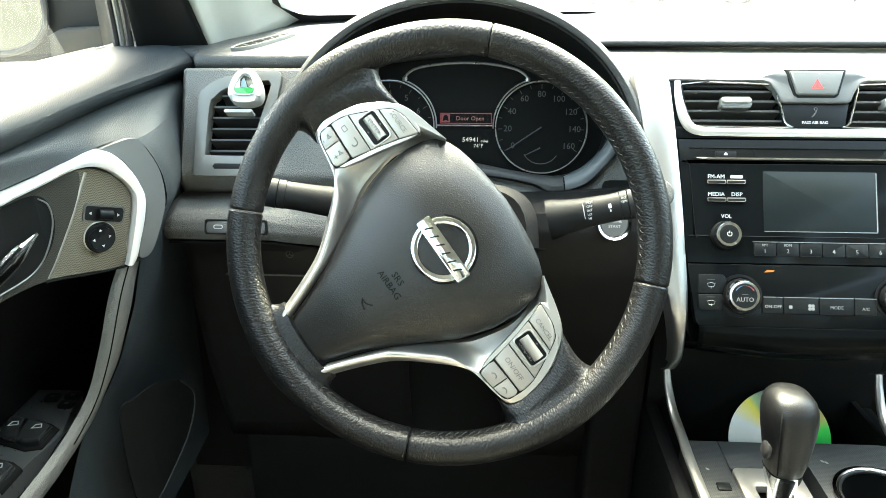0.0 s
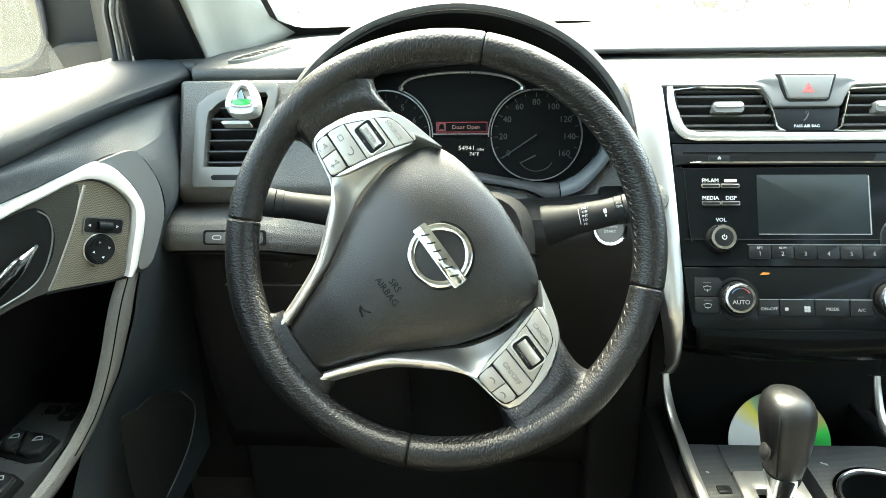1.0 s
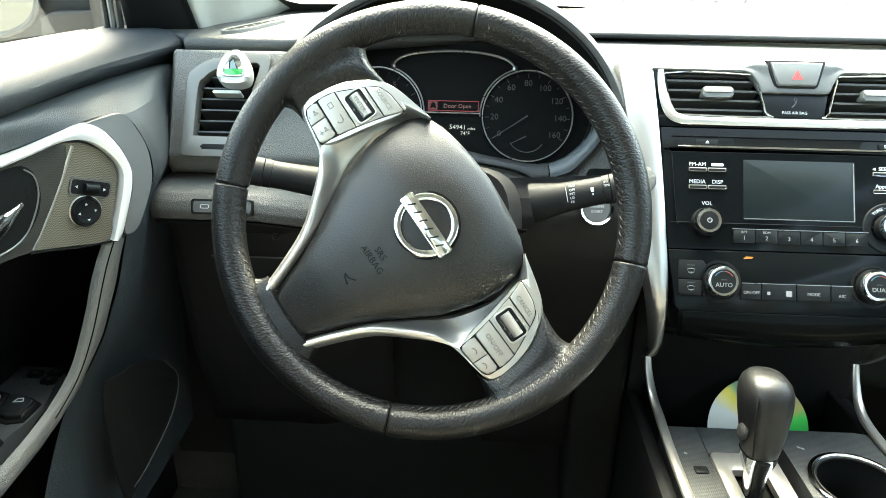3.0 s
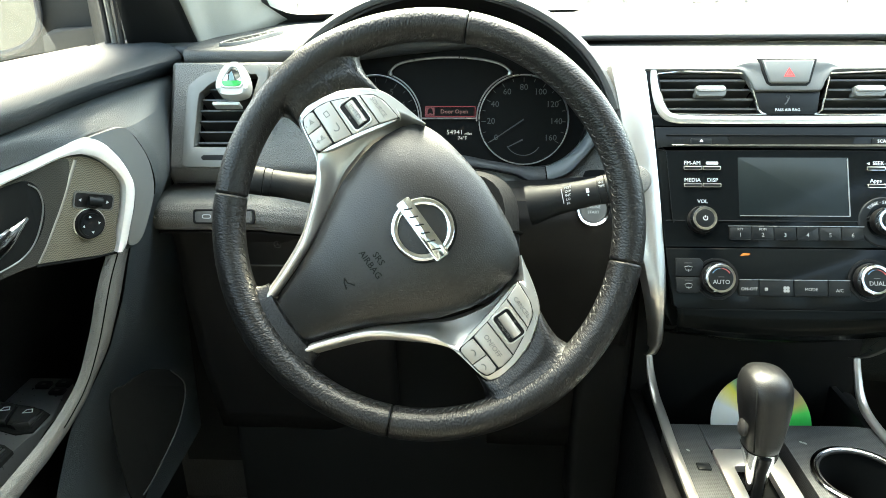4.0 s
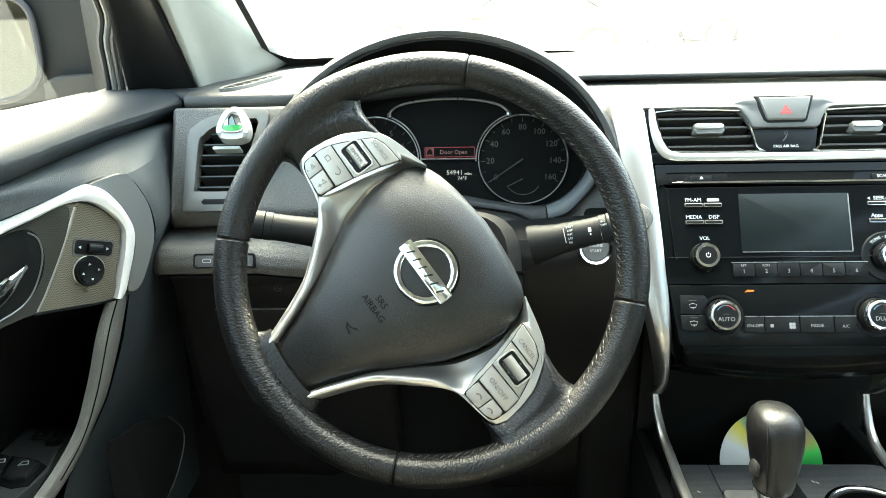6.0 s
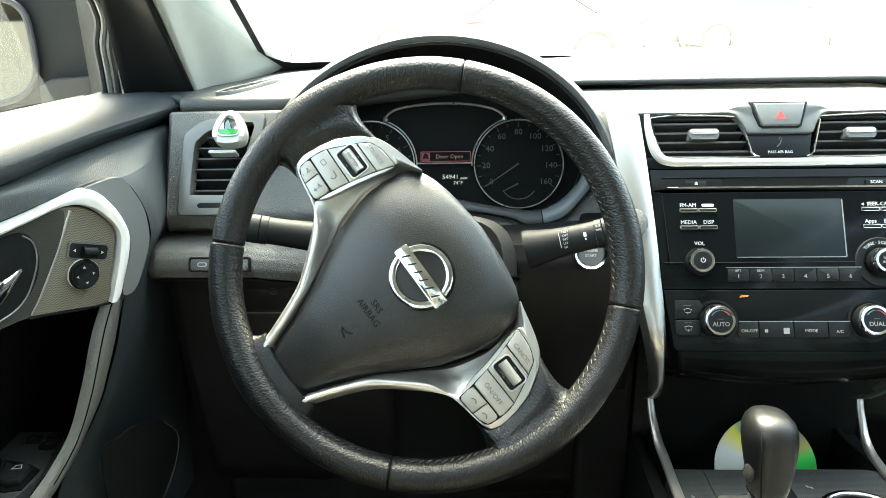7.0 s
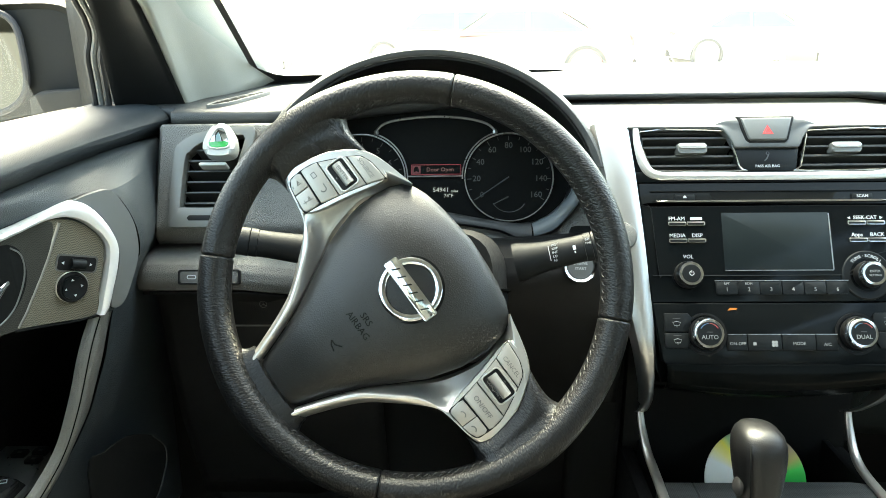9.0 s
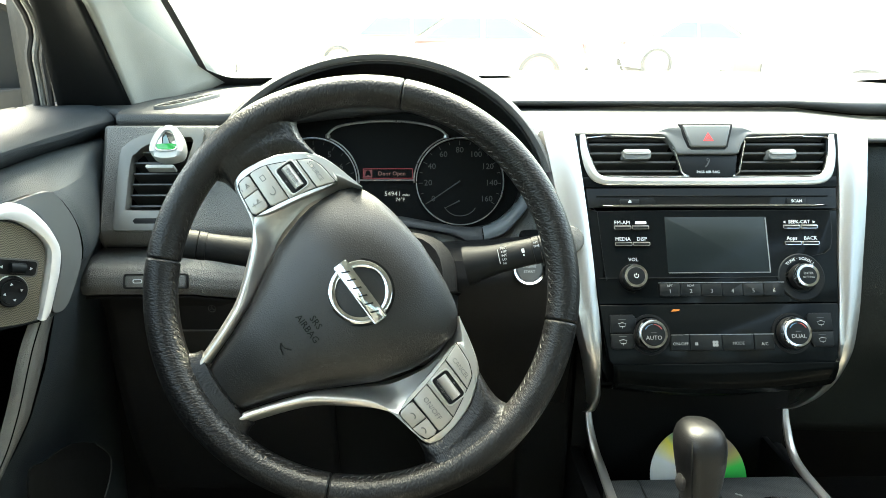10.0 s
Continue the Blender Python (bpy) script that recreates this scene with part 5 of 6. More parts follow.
def slab(x0, x1, y0, y1, z0, z1, bev=0.003, bm=None):
    return prism(bm or bm_new(), [(x0, y0), (x1, y0), (x1, y1), (x0, y1)], z0, z1, bev)


top = bm_new()
gx0, gx1, gy0, gy1 = 0.298, 0.366, 0.440, 0.610
cx, cy, cr = 0.4375, 0.570, 0.043
slab(CXL, gx0, 0.20, 0.657, CZ - 0.03, CZ, 0.002, top)
slab(gx0, gx1, gy1, 0.657, CZ - 0.03, CZ, 0.002, top)
slab(gx0, gx1, 0.20, gy0, CZ - 0.03, CZ, 0.002, top)
part("top_panel", top, WEAVE, console, "fine-weave black panel")
hole = ring_pts(cx, cy, cr, n=32)
sq = []
for x, y in hole:
    k = max(abs(x - cx) / (CXR - cx), abs(y - cy) / 0.087)
    sq.append((cx + (x - cx) / k * 1.0, cy + (y - cy) / k))
sq = [(max(x, gx1) if x > gx1 else gx1, y) for x, y in sq]
part("top_panel", frame_plate(sq, hole, CZ - 0.03, CZ), WEAVE, console)
part("top_panel", slab(gx1, CXR, 0.20, 0.4828, CZ - 0.03, CZ, 0.001), WEAVE, console)
part("side_wall", slab(0.236, 0.2555, 0.20, 0.78, 0.28, CZ - 0.012, 0.008), DARK, console)
part("side_wall", slab(0.4965, 0.516, 0.20, 0.78, 0.28, CZ - 0.012, 0.008), DARK, console)
pocket = bm_new()
slab(CXL, CXR, 0.662, 0.80, 0.50, 0.535, 0.002, pocket)
part("pocket_floor", pocket, RUBBER, console)
# Back wall coloured unlit black for the shade inside the pocket.
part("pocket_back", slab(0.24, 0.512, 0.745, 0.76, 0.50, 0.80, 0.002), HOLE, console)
part("pocket_front", slab(CXL, CXR, 0.648, 0.6565, 0.50, CZ - 0.0305, 0.001), DARK, console)
for sx in (-1, 1):
    part("pocket_side", slab(CAR_X + sx * 0.113 - 0.004, CAR_X + sx * 0.113 + 0.004, 0.657, 0.745, 0.50, 0.618, 0.002), DARK, console)
for sx in (-1, 1):
    xo = CXL - 0.001 if sx < 0 else CXR + 0.001
    sp = smooth_open([(CAR_X + sx * 0.1225, 0.726, 0.668), (CAR_X + sx * 0.1215, 0.716, 0.652), (CAR_X + sx * 0.119, 0.695, 0.633), (CAR_X + sx * 0.117, 0.665, 0.6245), (xo, 0.60, 0.6215), (xo, 0.45, 0.6205), (xo, 0.22, 0.6205)], 6)
    bm = bm_new()
    tube(bm, sp, [0.0040 + 0.0018 * min(1, i / 15) for i in range(len(sp))], 10, flat=0.7, up=(0, 0, 1))
    part("edge_strip", bm, SATIN, console, "brushed silver edge strip")
cup = part("cup_holder", loft([ring_pts(cx, cy, r, n=40) and [(x, y, z) for x, y in ring_pts(cx, cy, r, n=40)] for r, z in ((cr, CZ + 0.001), (cr - 0.003, CZ - 0.03), (cr - 0.005, CZ - 0.075), (0.01, CZ - 0.078))], False), HOLE, console)
bm = bm_new()
tube(bm, [(x, y, CZ + 0.0015) for x, y in ring_pts(cx, cy, cr + 0.0025, n=56)], 0.0034, 10, closed=True, flat=0.7, up=(0, 0, 1))
part("cup_ring", bm, CHROME, cup, "chrome cup holder ring")
bm = bm_new()
tube(bm, [(x, y, CZ + 0.0005) for x, y in ring_pts(cx, cy, cr - 0.002, n=56)], 0.0016, 8, closed=True)
part("cup_ring", bm, DARK, cup)
part("lock_cover", plate(rrect(0.2825, 0.582, 0.0125, 0.010, 0.0015), CZ, CZ + 0.0012, 0.0006), BLACKBTN, console)
part("lock_edge", frame_plate(rrect(0.2825, 0.582, 0.0140, 0.0115, 0.0018), rrect(0.2825, 0.582, 0.0125, 0.010, 0.0015), CZ, CZ + 0.0008), HOLE, console)
part("gate_plate", frame_plate(rrect(0.332, 0.525, 0.0676, 0.1696, 0.006), rrect(0.330, 0.520, 0.034, 0.125, 0.004), CZ - 0.006, CZ + 0.0025, 0.001), SATIN, console, "silver shift gate plate")
part("gate_well", slab(0.300, 0.364, 0.442, 0.608, CZ - 0.04, CZ - 0.012, 0.0), HOLE, console)
crumb = bm_new()
for x, y in ((0.3985, 0.628), (0.402, 0.626), (0.272, 0.61)):
    prism(crumb, smooth_closed([(x, y), (x + 0.0022, y - 0.0008), (x + 0.003, y - 0.003), (x + 0.0006, y - 0.0022)], 2), CZ, CZ + 0.0008)
alone("paper_scrap", crumb, WHITE, "small white paper scraps on the console", "scrap", kind="stuff")

DISC = material("painted_rainbow_disc", (0.8, 0.8, 0.8), 0.3, metal=0.0, vary=0.0, rough_vary=0.0)
_n = DISC.node_tree
_b = _n.nodes["Principled BSDF"]
_g = _n.nodes.new("ShaderNodeTexGradient")
_g.gradient_type = "RADIAL"
_r = _n.nodes.new("ShaderNodeValToRGB")
_tc = _n.nodes.new("ShaderNodeTexCoord")
_n.links.new(_tc.outputs["Object"], _g.inputs["Vector"])
_n.links.new(_g.outputs["Fac"], _r.inputs["Fac"])
# Diffraction colours and mirrored sky are put into the base colour by angle.
_els = ((0.0, (0.95, 0.95, 0.90)), (0.50, (0.04, 0.60, 0.10)), (0.54, (0.05, 0.75, 0.08)), (0.575, (0.45, 0.42, 0.08)), (0.61, (0.30, 0.20, 0.10)), (0.66, (0.10, 0.10, 0.09)), (0.80, (0.11, 0.12, 0.11)), (0.835, (0.30, 0.50, 0.20)), (0.858, (0.90, 0.80, 0.06)), (0.89, (0.97, 0.88, 0.30)), (0.93, (0.97, 0.97, 0.90)))
while len(_r.color_ramp.elements) < len(_els):
    _r.color_ramp.elements.new(0.5)
for e, (p, c) in zip(_r.color_ramp.elements, _els):
    e.position, e.color = p, (*c, 1)
_n.links.new(_r.outputs["Color"], _b.inputs["Base Color"])
disc = thing("compact_disc", "shiny rainbow-coloured compact disc standing in the console pocket", "disc", frame_of((0.3905, 0.704, 0.588), (1, 0, 0), (0, 0.55, 1)))
part("disc_plate", frame_plate(ring_pts(0, 0, 0.060, n=72), ring_pts(0, 0, 0.0215, n=72), -0.0006, 0.0006), DISC, disc, smooth=False)
part("disc_hub", frame_plate(ring_pts(0, 0, 0.0213, n=48), ring_pts(0, 0, 0.0075, n=48), -0.0006, 0.0006), PRINT_W, disc, smooth=False)

KNOBL = material("smooth_black_leather", (0.006, 0.0063, 0.0068), 0.38, rough_vary=0.02, vary=0.1, spec=0.36, grain=0.00006, grain_size=0.0016, cell=True)
sel = thing("gear_selector", "black leather gear selector knob with a chrome neck", "gear selector", pose(0.3250, 0.5560, 0.620, -6, 0, 0))


def knob_ring(z, w, d, ox=0.0, oy=0.0, p=0.84, n=40):
    return [(ox + w * math.copysign(abs(math.cos(b)) ** p, math.cos(b)), oy + d * math.copysign(abs(math.sin(b)) ** p, math.sin(b)), z) for b in (2 * math.pi * j / n for j in range(n))]


part("knob", loft([knob_ring(0.043 + (z - 0.043) * 0.78, w * 0.94, d * 0.94, 0, oy) for z, w, d, oy in ((0.043, 0.0150, 0.018, 0), (0.046, 0.0175, 0.0205, 0), (0.060, 0.0195, 0.0235, 0), (0.080, 0.0222, 0.0265, 0.001), (0.100, 0.0246, 0.029, 0.003), (0.116, 0.0256, 0.0305, 0.005), (0.128, 0.0250, 0.030, 0.006), (0.137, 0.0225, 0.027, 0.007), (0.1435, 0.0180, 0.022, 0.008), (0.1470, 0.0110, 0.014, 0.008), (0.1480, 0.0035, 0.004, 0.008))]), KNOBL, sel)
side = bm_new()
tube(side, smooth_open([(-0.0135, -0.0195, 0.049), (-0.0160, -0.0218, 0.070), (-0.0178, -0.0235, 0.087), (-0.0180, -0.0215, 0.102), (-0.0152, -0.0125, 0.1145), (-0.0110, 0.0, 0.1200)], 4), 0.0007, 6)
part("seam", side, HOLE, sel)
part("release_button", turned([(0.0085, 0.0), (0.0085, 0.003), (0.0065, 0.0045), (0.001, 0.0048)], 20), RUBBER, sel, m=frame_of((-0.0195, -0.006, 0.068), (0, 1, 0), (0.1, 0, 1)) @ pose(0, 0, 0, 0, 180, 0))
part("neck", loft([knob_ring(z, w, d, 0, 0, 0.6) for z, w, d in ((-0.01, 0.0085, 0.0085), (0.02, 0.0105, 0.0105), (0.036, 0.0150, 0.016), (0.0435, 0.0160, 0.018))]), CHROME, sel)
part("neck_inlay", loft([knob_ring(z, w, d, 0, -0.006, 0.8) for z, w, d in ((-0.01, 0.0045, 0.0060), (0.02, 0.0060, 0.0080), (0.040, 0.0085, 0.0135))]), DARK, sel)

# ---- door ----
# The trim follows a vertical surface that runs along the door and turns towards the driver at the front:
# local x along it, y up, z into the cabin.
def heading(sx):
    u = max(0.0, min(1.0, (sx + 0.13) / 0.15))
    return radians(38) * u * u * (3 - 2 * u)


_TRACK = {}


def track(sx):
    """Plan position on that surface."""
    k = round(sx * 1000)
    if not _TRACK:
        x, y = -0.328, 0.590
        for i in range(0, 400):
            _TRACK[i] = (x, y)
            x, y = x + 0.001 * math.sin(heading(i * 0.001)), y + 0.001 * math.cos(heading(i * 0.001))
        x, y = -0.328, 0.590
        for i in range(0, -1400, -1):
            _TRACK[i] = (x, y)
            x, y = x - 0.001 * math.sin(heading(i * 0.001)), y - 0.001 * math.cos(heading(i * 0.001))
    f = sx * 1000 - math.floor(sx * 1000)
    p, q = _TRACK[math.floor(sx * 1000)], _TRACK[math.floor(sx * 1000) + 1]
    return p[0] * (1 - f) + q[0] * f, p[1] * (1 - f) + q[1] * f


def bent(bm, m=None):
    if m is not None:
        bmesh.ops.transform(bm, matrix=m, verts=bm.verts)
    for k in range(16):
        bmesh.ops.bisect_plane(bm, geom=[*bm.verts, *bm.edges, *bm.faces], plane_co=(-0.13 + 0.01 * k, 0, 0), plane_no=(1, 0, 0))
    for v in bm.verts:
        c = v.co
        x, y = track(c.x)
        h = heading(c.x)
        v.co = Vector((x + c.z * math.cos(h), y - c.z * math.sin(h), c.y))
    return bm


door = thing("door_1", "dark vinyl driver's door panel with silver trim", "car door", kind="structure")


def profile(pr, v):
    t = v * (len(pr) - 1)
    a = min(int(t), len(pr) - 2)
    f = t - a
    return pr[a][0] * (1 - f) + pr[a + 1][0] * f, pr[a][1] * (1 - f) + pr[a + 1][1] * f


PAD_PR = [tuple(p) for p in smooth_open([(-0.455, 1.015), (-0.430, 1.022), (-0.405, 1.0235), (-0.375, 1.020), (-0.352, 1.014), (-0.339, 1.0065), (-0.3345, 0.999), (-0.337, 0.991), (-0.345, 0.984), (-0.353, 0.979)], 6)]


def upper_pad(u, v):
    x, z = profile(PAD_PR, v)
    y = -0.5 + (interp(x, [-0.455, -0.42, -0.33], [0.905, 0.896, 0.845]) + 0.5) * (1 - (1 - u) ** 1.3)
    inward = swell((x + 0.40) / 0.05) * swell((y - 0.58) / 0.27)
    return (x + 0.015 * inward, y, z + (0.009 * swell((y - 0.5) / 0.3) if z < 1.0 else 0.008 * inward * swell((y - 0.70) / 0.14)) - 0.002 * swell((y - 0.65) / 0.22))


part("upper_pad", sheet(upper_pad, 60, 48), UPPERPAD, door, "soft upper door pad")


def mid_skin(u, v):
    y = -0.5 + 1.306 * u
    pr = [(-0.354, 0.9785), (-0.368, 0.968), (-0.388, 0.940), (-0.404, 0.89), (-0.424, 0.80), (-0.447, 0.715), (-0.447, 0.60), (-0.435, 0.45), (-0.41, 0.28)]
    return (*[c for c in profile(pr, v)[:1]], y, profile(pr, v)[1])


# Door skin coloured black to stand for the shade in the armrest recess.
part("mid_panel", sheet(mid_skin, 60, 48), DARK, door, "dark recess panel behind the armrest")


def bplate(name, pts, z0, z1, bevel, mat, label="", seg=3, n=3, parent=None, smooth=True):
    return part(name, bent(plate(smooth_closed(mmp(pts), n) if n > 1 else mmp(pts), z0, z1, bevel, seg)), mat, parent or door, label, smooth=smooth)


POD_S = [-0.50, -0.19, -0.103, -0.071, -0.041, -0.013, 0.015, 0.033, 0.051]
POD_Z = [0.948, 0.948, 0.948, 0.949, 0.952, 0.957, 0.964, 0.967, 0.966]
EDGE_Z = [0.45, 0.60, 0.674, 0.695, 0.717, 0.741, 0.768, 0.794, 0.822, 0.849, 0.875, 0.90, 0.922, 0.941, 0.959, 0.966]
EDGE_S = [-0.13, -0.09, -0.050, -0.031, -0.012, 0.004, 0.016, 0.028, 0.037, 0.046, 0.060, 0.072, 0.072, 0.067, 0.058, 0.051]
END_Z = [0.45, 0.803, 0.842, 0.903, 0.960, 0.989]
END_X = [-0.370, -0.358, -0.356, -0.349, -0.337, -0.328]


def on_door(sx, z, d=0.0):
    x, y = track(sx)
    h = heading(sx)
    return Vector((x + d * math.cos(h), y - d * math.sin(h), z))


def pod_bridge(u, v):
    """Vinyl that swells from the crease out to the trim."""
    if u < 0.75:
        w = u / 0.75
        sx = -0.50 + 0.551 * w ** 0.7
        b = on_door(sx, interp(sx, POD_S, POD_Z))
    else:
        w = (u - 0.75) / 0.25
        b = on_door(0.051, 0.966, 0.004).lerp(Vector((interp(0.966, END_Z, END_X), 0.842, 0.966)), w) + Vector((0.012, 0, 0)) * math.sin(math.pi * w) ** 0.6 * (1 - 0.6 * w)
    y = -0.5 + 1.342 * (1 - (1 - u) ** 1.6)
    a = Vector((-0.3565 + 0.0165 * swell((y - 0.58) / 0.27), y, 0.9775 + 0.009 * swell((y - 0.5) / 0.3)))
    return a.lerp(b, v) + Vector((0.004, 0, 0.005)) * math.sin(math.pi * v)


part("pod_bridge", sheet(pod_bridge, 72, 16), DOORPAD, door)


def pod_side(u, v):
    z = 0.966 - 0.50 * v
    a = on_door(interp(z, EDGE_Z, EDGE_S), z, 0.004 - 0.019 * swell((0.90 - z) / 0.04))
    b = Vector((interp(z, END_Z, END_X), 0.842, z))
    return a.lerp(b, u) + Vector((0.012, 0, 0)) * math.sin(math.pi * u) ** 0.6 * (1 - 0.6 * u)


part("pod_side", sheet(pod_side, 20, 50), DOORPAD, door)
TRIM_OUT = [(-190, 947), (-103, 947.5), (-71, 948), (-41, 951), (-13, 957), (6, 962), (17, 962.5), (28, 956), (38, 943), (45, 927), (48.5, 911), (45, 892), (37, 871), (31, 856), (25, 848)]
TRIM_IN = [(-190, 938), (-106, 939), (-74, 941), (-43, 944.5), (-18, 949.5), (-4, 950), (8, 948), (19, 942), (28, 933), (35, 923), (38, 911), (33, 890), (26, 869), (21, 855), (18.5, 849)]
TO = smooth_open([(x, y, 0) for x, y in mmp(TRIM_OUT)], 6)
TI = smooth_open([(x, y, 0) for x, y in mmp(TRIM_IN)], 6)
body = smooth_closed(mmp([(-190, 944), (-71, 946), (-13, 955), (15, 962), (33, 965), (51, 964), (58, 957), (67, 940), (71, 922), (71, 900), (60, 876), (46, 850), (36, 846), (20, 846), (-17, 852), (-56, 859), (-75, 861), (-130, 865), (-190, 870)]), 4)
part("pod_body", bent(plate(body, -0.012, 0.0, 0.003, 3)), DOORPAD, door, "vinyl trim body")
bplate("trim_cap", [(4, 957), (16, 962.5), (33, 966), (46, 967), (54, 963), (61, 951), (67, 937), (70, 921), (69, 899), (60, 876), (46, 852), (34, 852), (40, 872), (48, 892), (50, 911), (46, 928), (38, 944), (28, 955)], -0.002, 0.0045, 0.003, CAPGREY, "brushed grey trim cap", 3, 5)
bplate("insert", [(-190, 934), (-74, 939), (-43, 943), (-18, 948), (-4, 948.5), (8, 946), (19, 940), (28, 931), (34, 922), (36, 911), (31, 890), (24, 869), (18, 849), (-17, 853), (-56, 861), (-75, 862), (-130, 866), (-190, 870)], -0.002, 0.0040, 0.001, INSERT, "fine-weave grey door insert", 3, 5)
# Darker copy of the insert's weave, for the shade where it turns away.
SHADEWEAVE = INSERT.copy()
SHADEWEAVE.name = "shaded_weave_insert"
for _e in SHADEWEAVE.node_tree.nodes:
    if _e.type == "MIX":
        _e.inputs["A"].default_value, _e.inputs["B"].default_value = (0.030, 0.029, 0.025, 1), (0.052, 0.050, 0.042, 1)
bplate("insert_front", [(-190, 934), (-74, 939), (-43, 943), (-18, 947.5), (-6, 946), (-11, 927), (-23, 904), (-37, 883), (-51, 866), (-58, 861), (-75, 862.5), (-130, 866.5), (-190, 870.5)], 0.0, 0.0046, 0.0006, SHADEWEAVE, "weave round the door handle, shade put into its colour", 2, 4)


def silver(u, v):
    i = u * (len(TO) - 1)
    a = min(int(i), len(TO) - 2)
    g = i - a
    o, n = TO[a].lerp(TO[a + 1], g), TI[a].lerp(TI[a + 1], g)
    p = o.lerp(n, v)
    d = 0.0105 * min(1.0, v * 9, (1 - v) * 9) ** 0.5 + 0.002 * math.sin(math.pi * v)
    return on_door(p.x, p.y, d - 0.001)


part("silver_trim", sheet(silver, 120, 18), DOORTRIM, door, "bright satin silver trim band")
line = bm_new()
tube(line, smooth_open([on_door(sx * 0.001, z * 0.001, 0.0046) for sx, z in ((25, 846.5), (0, 848.5), (-17, 851), (-40, 856), (-58, 859.5))], 5), 0.0011, 6)
part("shut_line", line, HOLE, door)
crease = bm_new()
tube(crease, smooth_open([(0.000, 0.945, 0.0042), (-0.009, 0.928, 0.0042), (-0.022, 0.905, 0.0042), (-0.043, 0.875, 0.0042), (-0.055, 0.862, 0.0042)], 5), 0.0016, 6, flat=0.35, up=(0, 0, 1))
part("insert_crease", bent(crease), SATIN, door)
M1 = frame_of((0.0085, 0.9035, 0.0040), (0.945, -0.327, 0), (0.327, 0.945, 0))
sw = part("lock_switch", bent(plate(rrect(0, 0, 0.0355, 0.0135, 0.0025), 0.0, 0.0016, 0.0006), M1), DARK, door, "mirror side selector switch")
part("switch_frame", bent(frame_plate(rrect(0, 0, 0.0385, 0.0165, 0.0035), rrect(0, 0, 0.0355, 0.0135, 0.0025), 0.0, 0.0014), M1), GREYPLASTIC, sw)
lever = bm_new()
tube(lever, [(-0.0065, 0, 0.004), (0.0065, 0, 0.004)], 0.0048, 14, flat=0.8, up=(0, 0, 1))
part("lever", bent(lever, M1), BLACKBTN, sw)
for k in (-1, 1):
    part("icon", bent(plate([(k * 0.0120, -0.0015), (k * 0.0120, 0.0015), (k * 0.0145, 0.0)][::-k], 0.0015, 0.0019), M1), PRINT_W, sw, smooth=False)
M2 = at(0.0002, 0.8830, 0.0040)
ms = part("mirror_switch", bent(turned([(0.0145, 0.0), (0.0145, 0.003), (0.0130, 0.0052), (0.0112, 0.0046)], 36), M2), DARK, door, "round mirror adjuster")
part("bright_ring", bent(turned([(0.0150, 0.0), (0.0152, 0.0018), (0.0146, 0.0022), (0.0143, 0.0016)], 36), M2), SATIN, ms)
part("pad_cap", bent(turned([(0.0112, 0.003), (0.0108, 0.0058), (0.007, 0.0048), (0.001, 0.0044)], 32), M2), BLACKBTN, ms)
for a in (0, 90, 180, 270):
    part("icon", bent(plate([(0.0068, -0.0013), (0.0088, 0.0), (0.0068, 0.0013)], 0.0054, 0.0062), M2 @ pose(0, 0, 0, 0, 0, a)), PRINT_W, ms, smooth=False)
# Flat black plate with the recess's shade put into its colour.
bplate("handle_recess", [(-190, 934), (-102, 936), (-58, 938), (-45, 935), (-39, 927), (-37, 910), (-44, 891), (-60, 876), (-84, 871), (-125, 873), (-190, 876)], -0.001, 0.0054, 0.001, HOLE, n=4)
lip = bm_new()
tube(lip, smooth_open([on_door(a * 0.001, z * 0.001, 0.0056) for a, z in ((-48, 934), (-40, 926), (-39, 911), (-46, 894), (-58, 879), (-76, 871.5), (-110, 871))], 6), 0.0008, 6)
part("recess_lip", lip, SMOOTHGREY, door)
bm = bm_new()
tube(bm, smooth_open([(-0.190, 0.886, 0.012), (-0.130, 0.890, 0.014), (-0.100, 0.895, 0.014), (-0.076, 0.901, 0.012), (-0.058, 0.906, 0.008)], 5), [0.0085] * 12 + [0.008, 0.0075, 0.0065, 0.0055, 0.0045, 0.004, 0.003, 0.0025, 0.002], 12, flat=0.5, up=(0, 0, 1))
part("handle", bent(bm), CHROME, door, "chrome inner door handle")

# armrest edge curving down from the trim, its top with the window switches
ARM_OUT = [(57, 875), (46, 849), (35, 822), (25, 794), (14, 768), (2, 741), (-16, 715), (-36, 690), (-66, 668), (-115, 655), (-300, 650), (-900, 650)]
ARM_IN = [(24, 866), (14, 847), (3, 826), (-6, 805), (-14, 783), (-23, 762), (-38, 733), (-58, 713), (-88, 698), (-140, 692), (-300, 690), (-900, 690)]
o = smooth_open(mmp([(x, y, 0) for x, y in ARM_OUT]), 5)
i = smooth_open(mmp([(x, y, 0) for x, y in ARM_IN]), 5)


def arm_skin(u, v):
    """Padded edge: a tight roll on the recess side, a long soft fall on the other."""
    k = v * (len(o) - 1)
    a = min(int(k), len(o) - 2)
    p, q = i[a].lerp(i[a + 1], k - a), o[a].lerp(o[a + 1], k - a)
    d = 0.004 - 0.020 * max(0.0, (u - 0.30) / 0.70) ** 1.8 - 0.006 * max(0.0, 1 - u / 0.16) ** 2.2
    return on_door(p.x + (q.x - p.x) * u, p.y + (q.y - p.y) * u, d)


part("armrest_edge", sheet(arm_skin, 28, 110), ARMGREY, door, "grey grained armrest edge", sharp=80)
seam = bm_new()
tube(seam, [arm_skin(0.27, 0.10 + 0.60 * k / 60) for k in range(61)], 0.0008, 5)
part("seam", seam, HOLE, door)
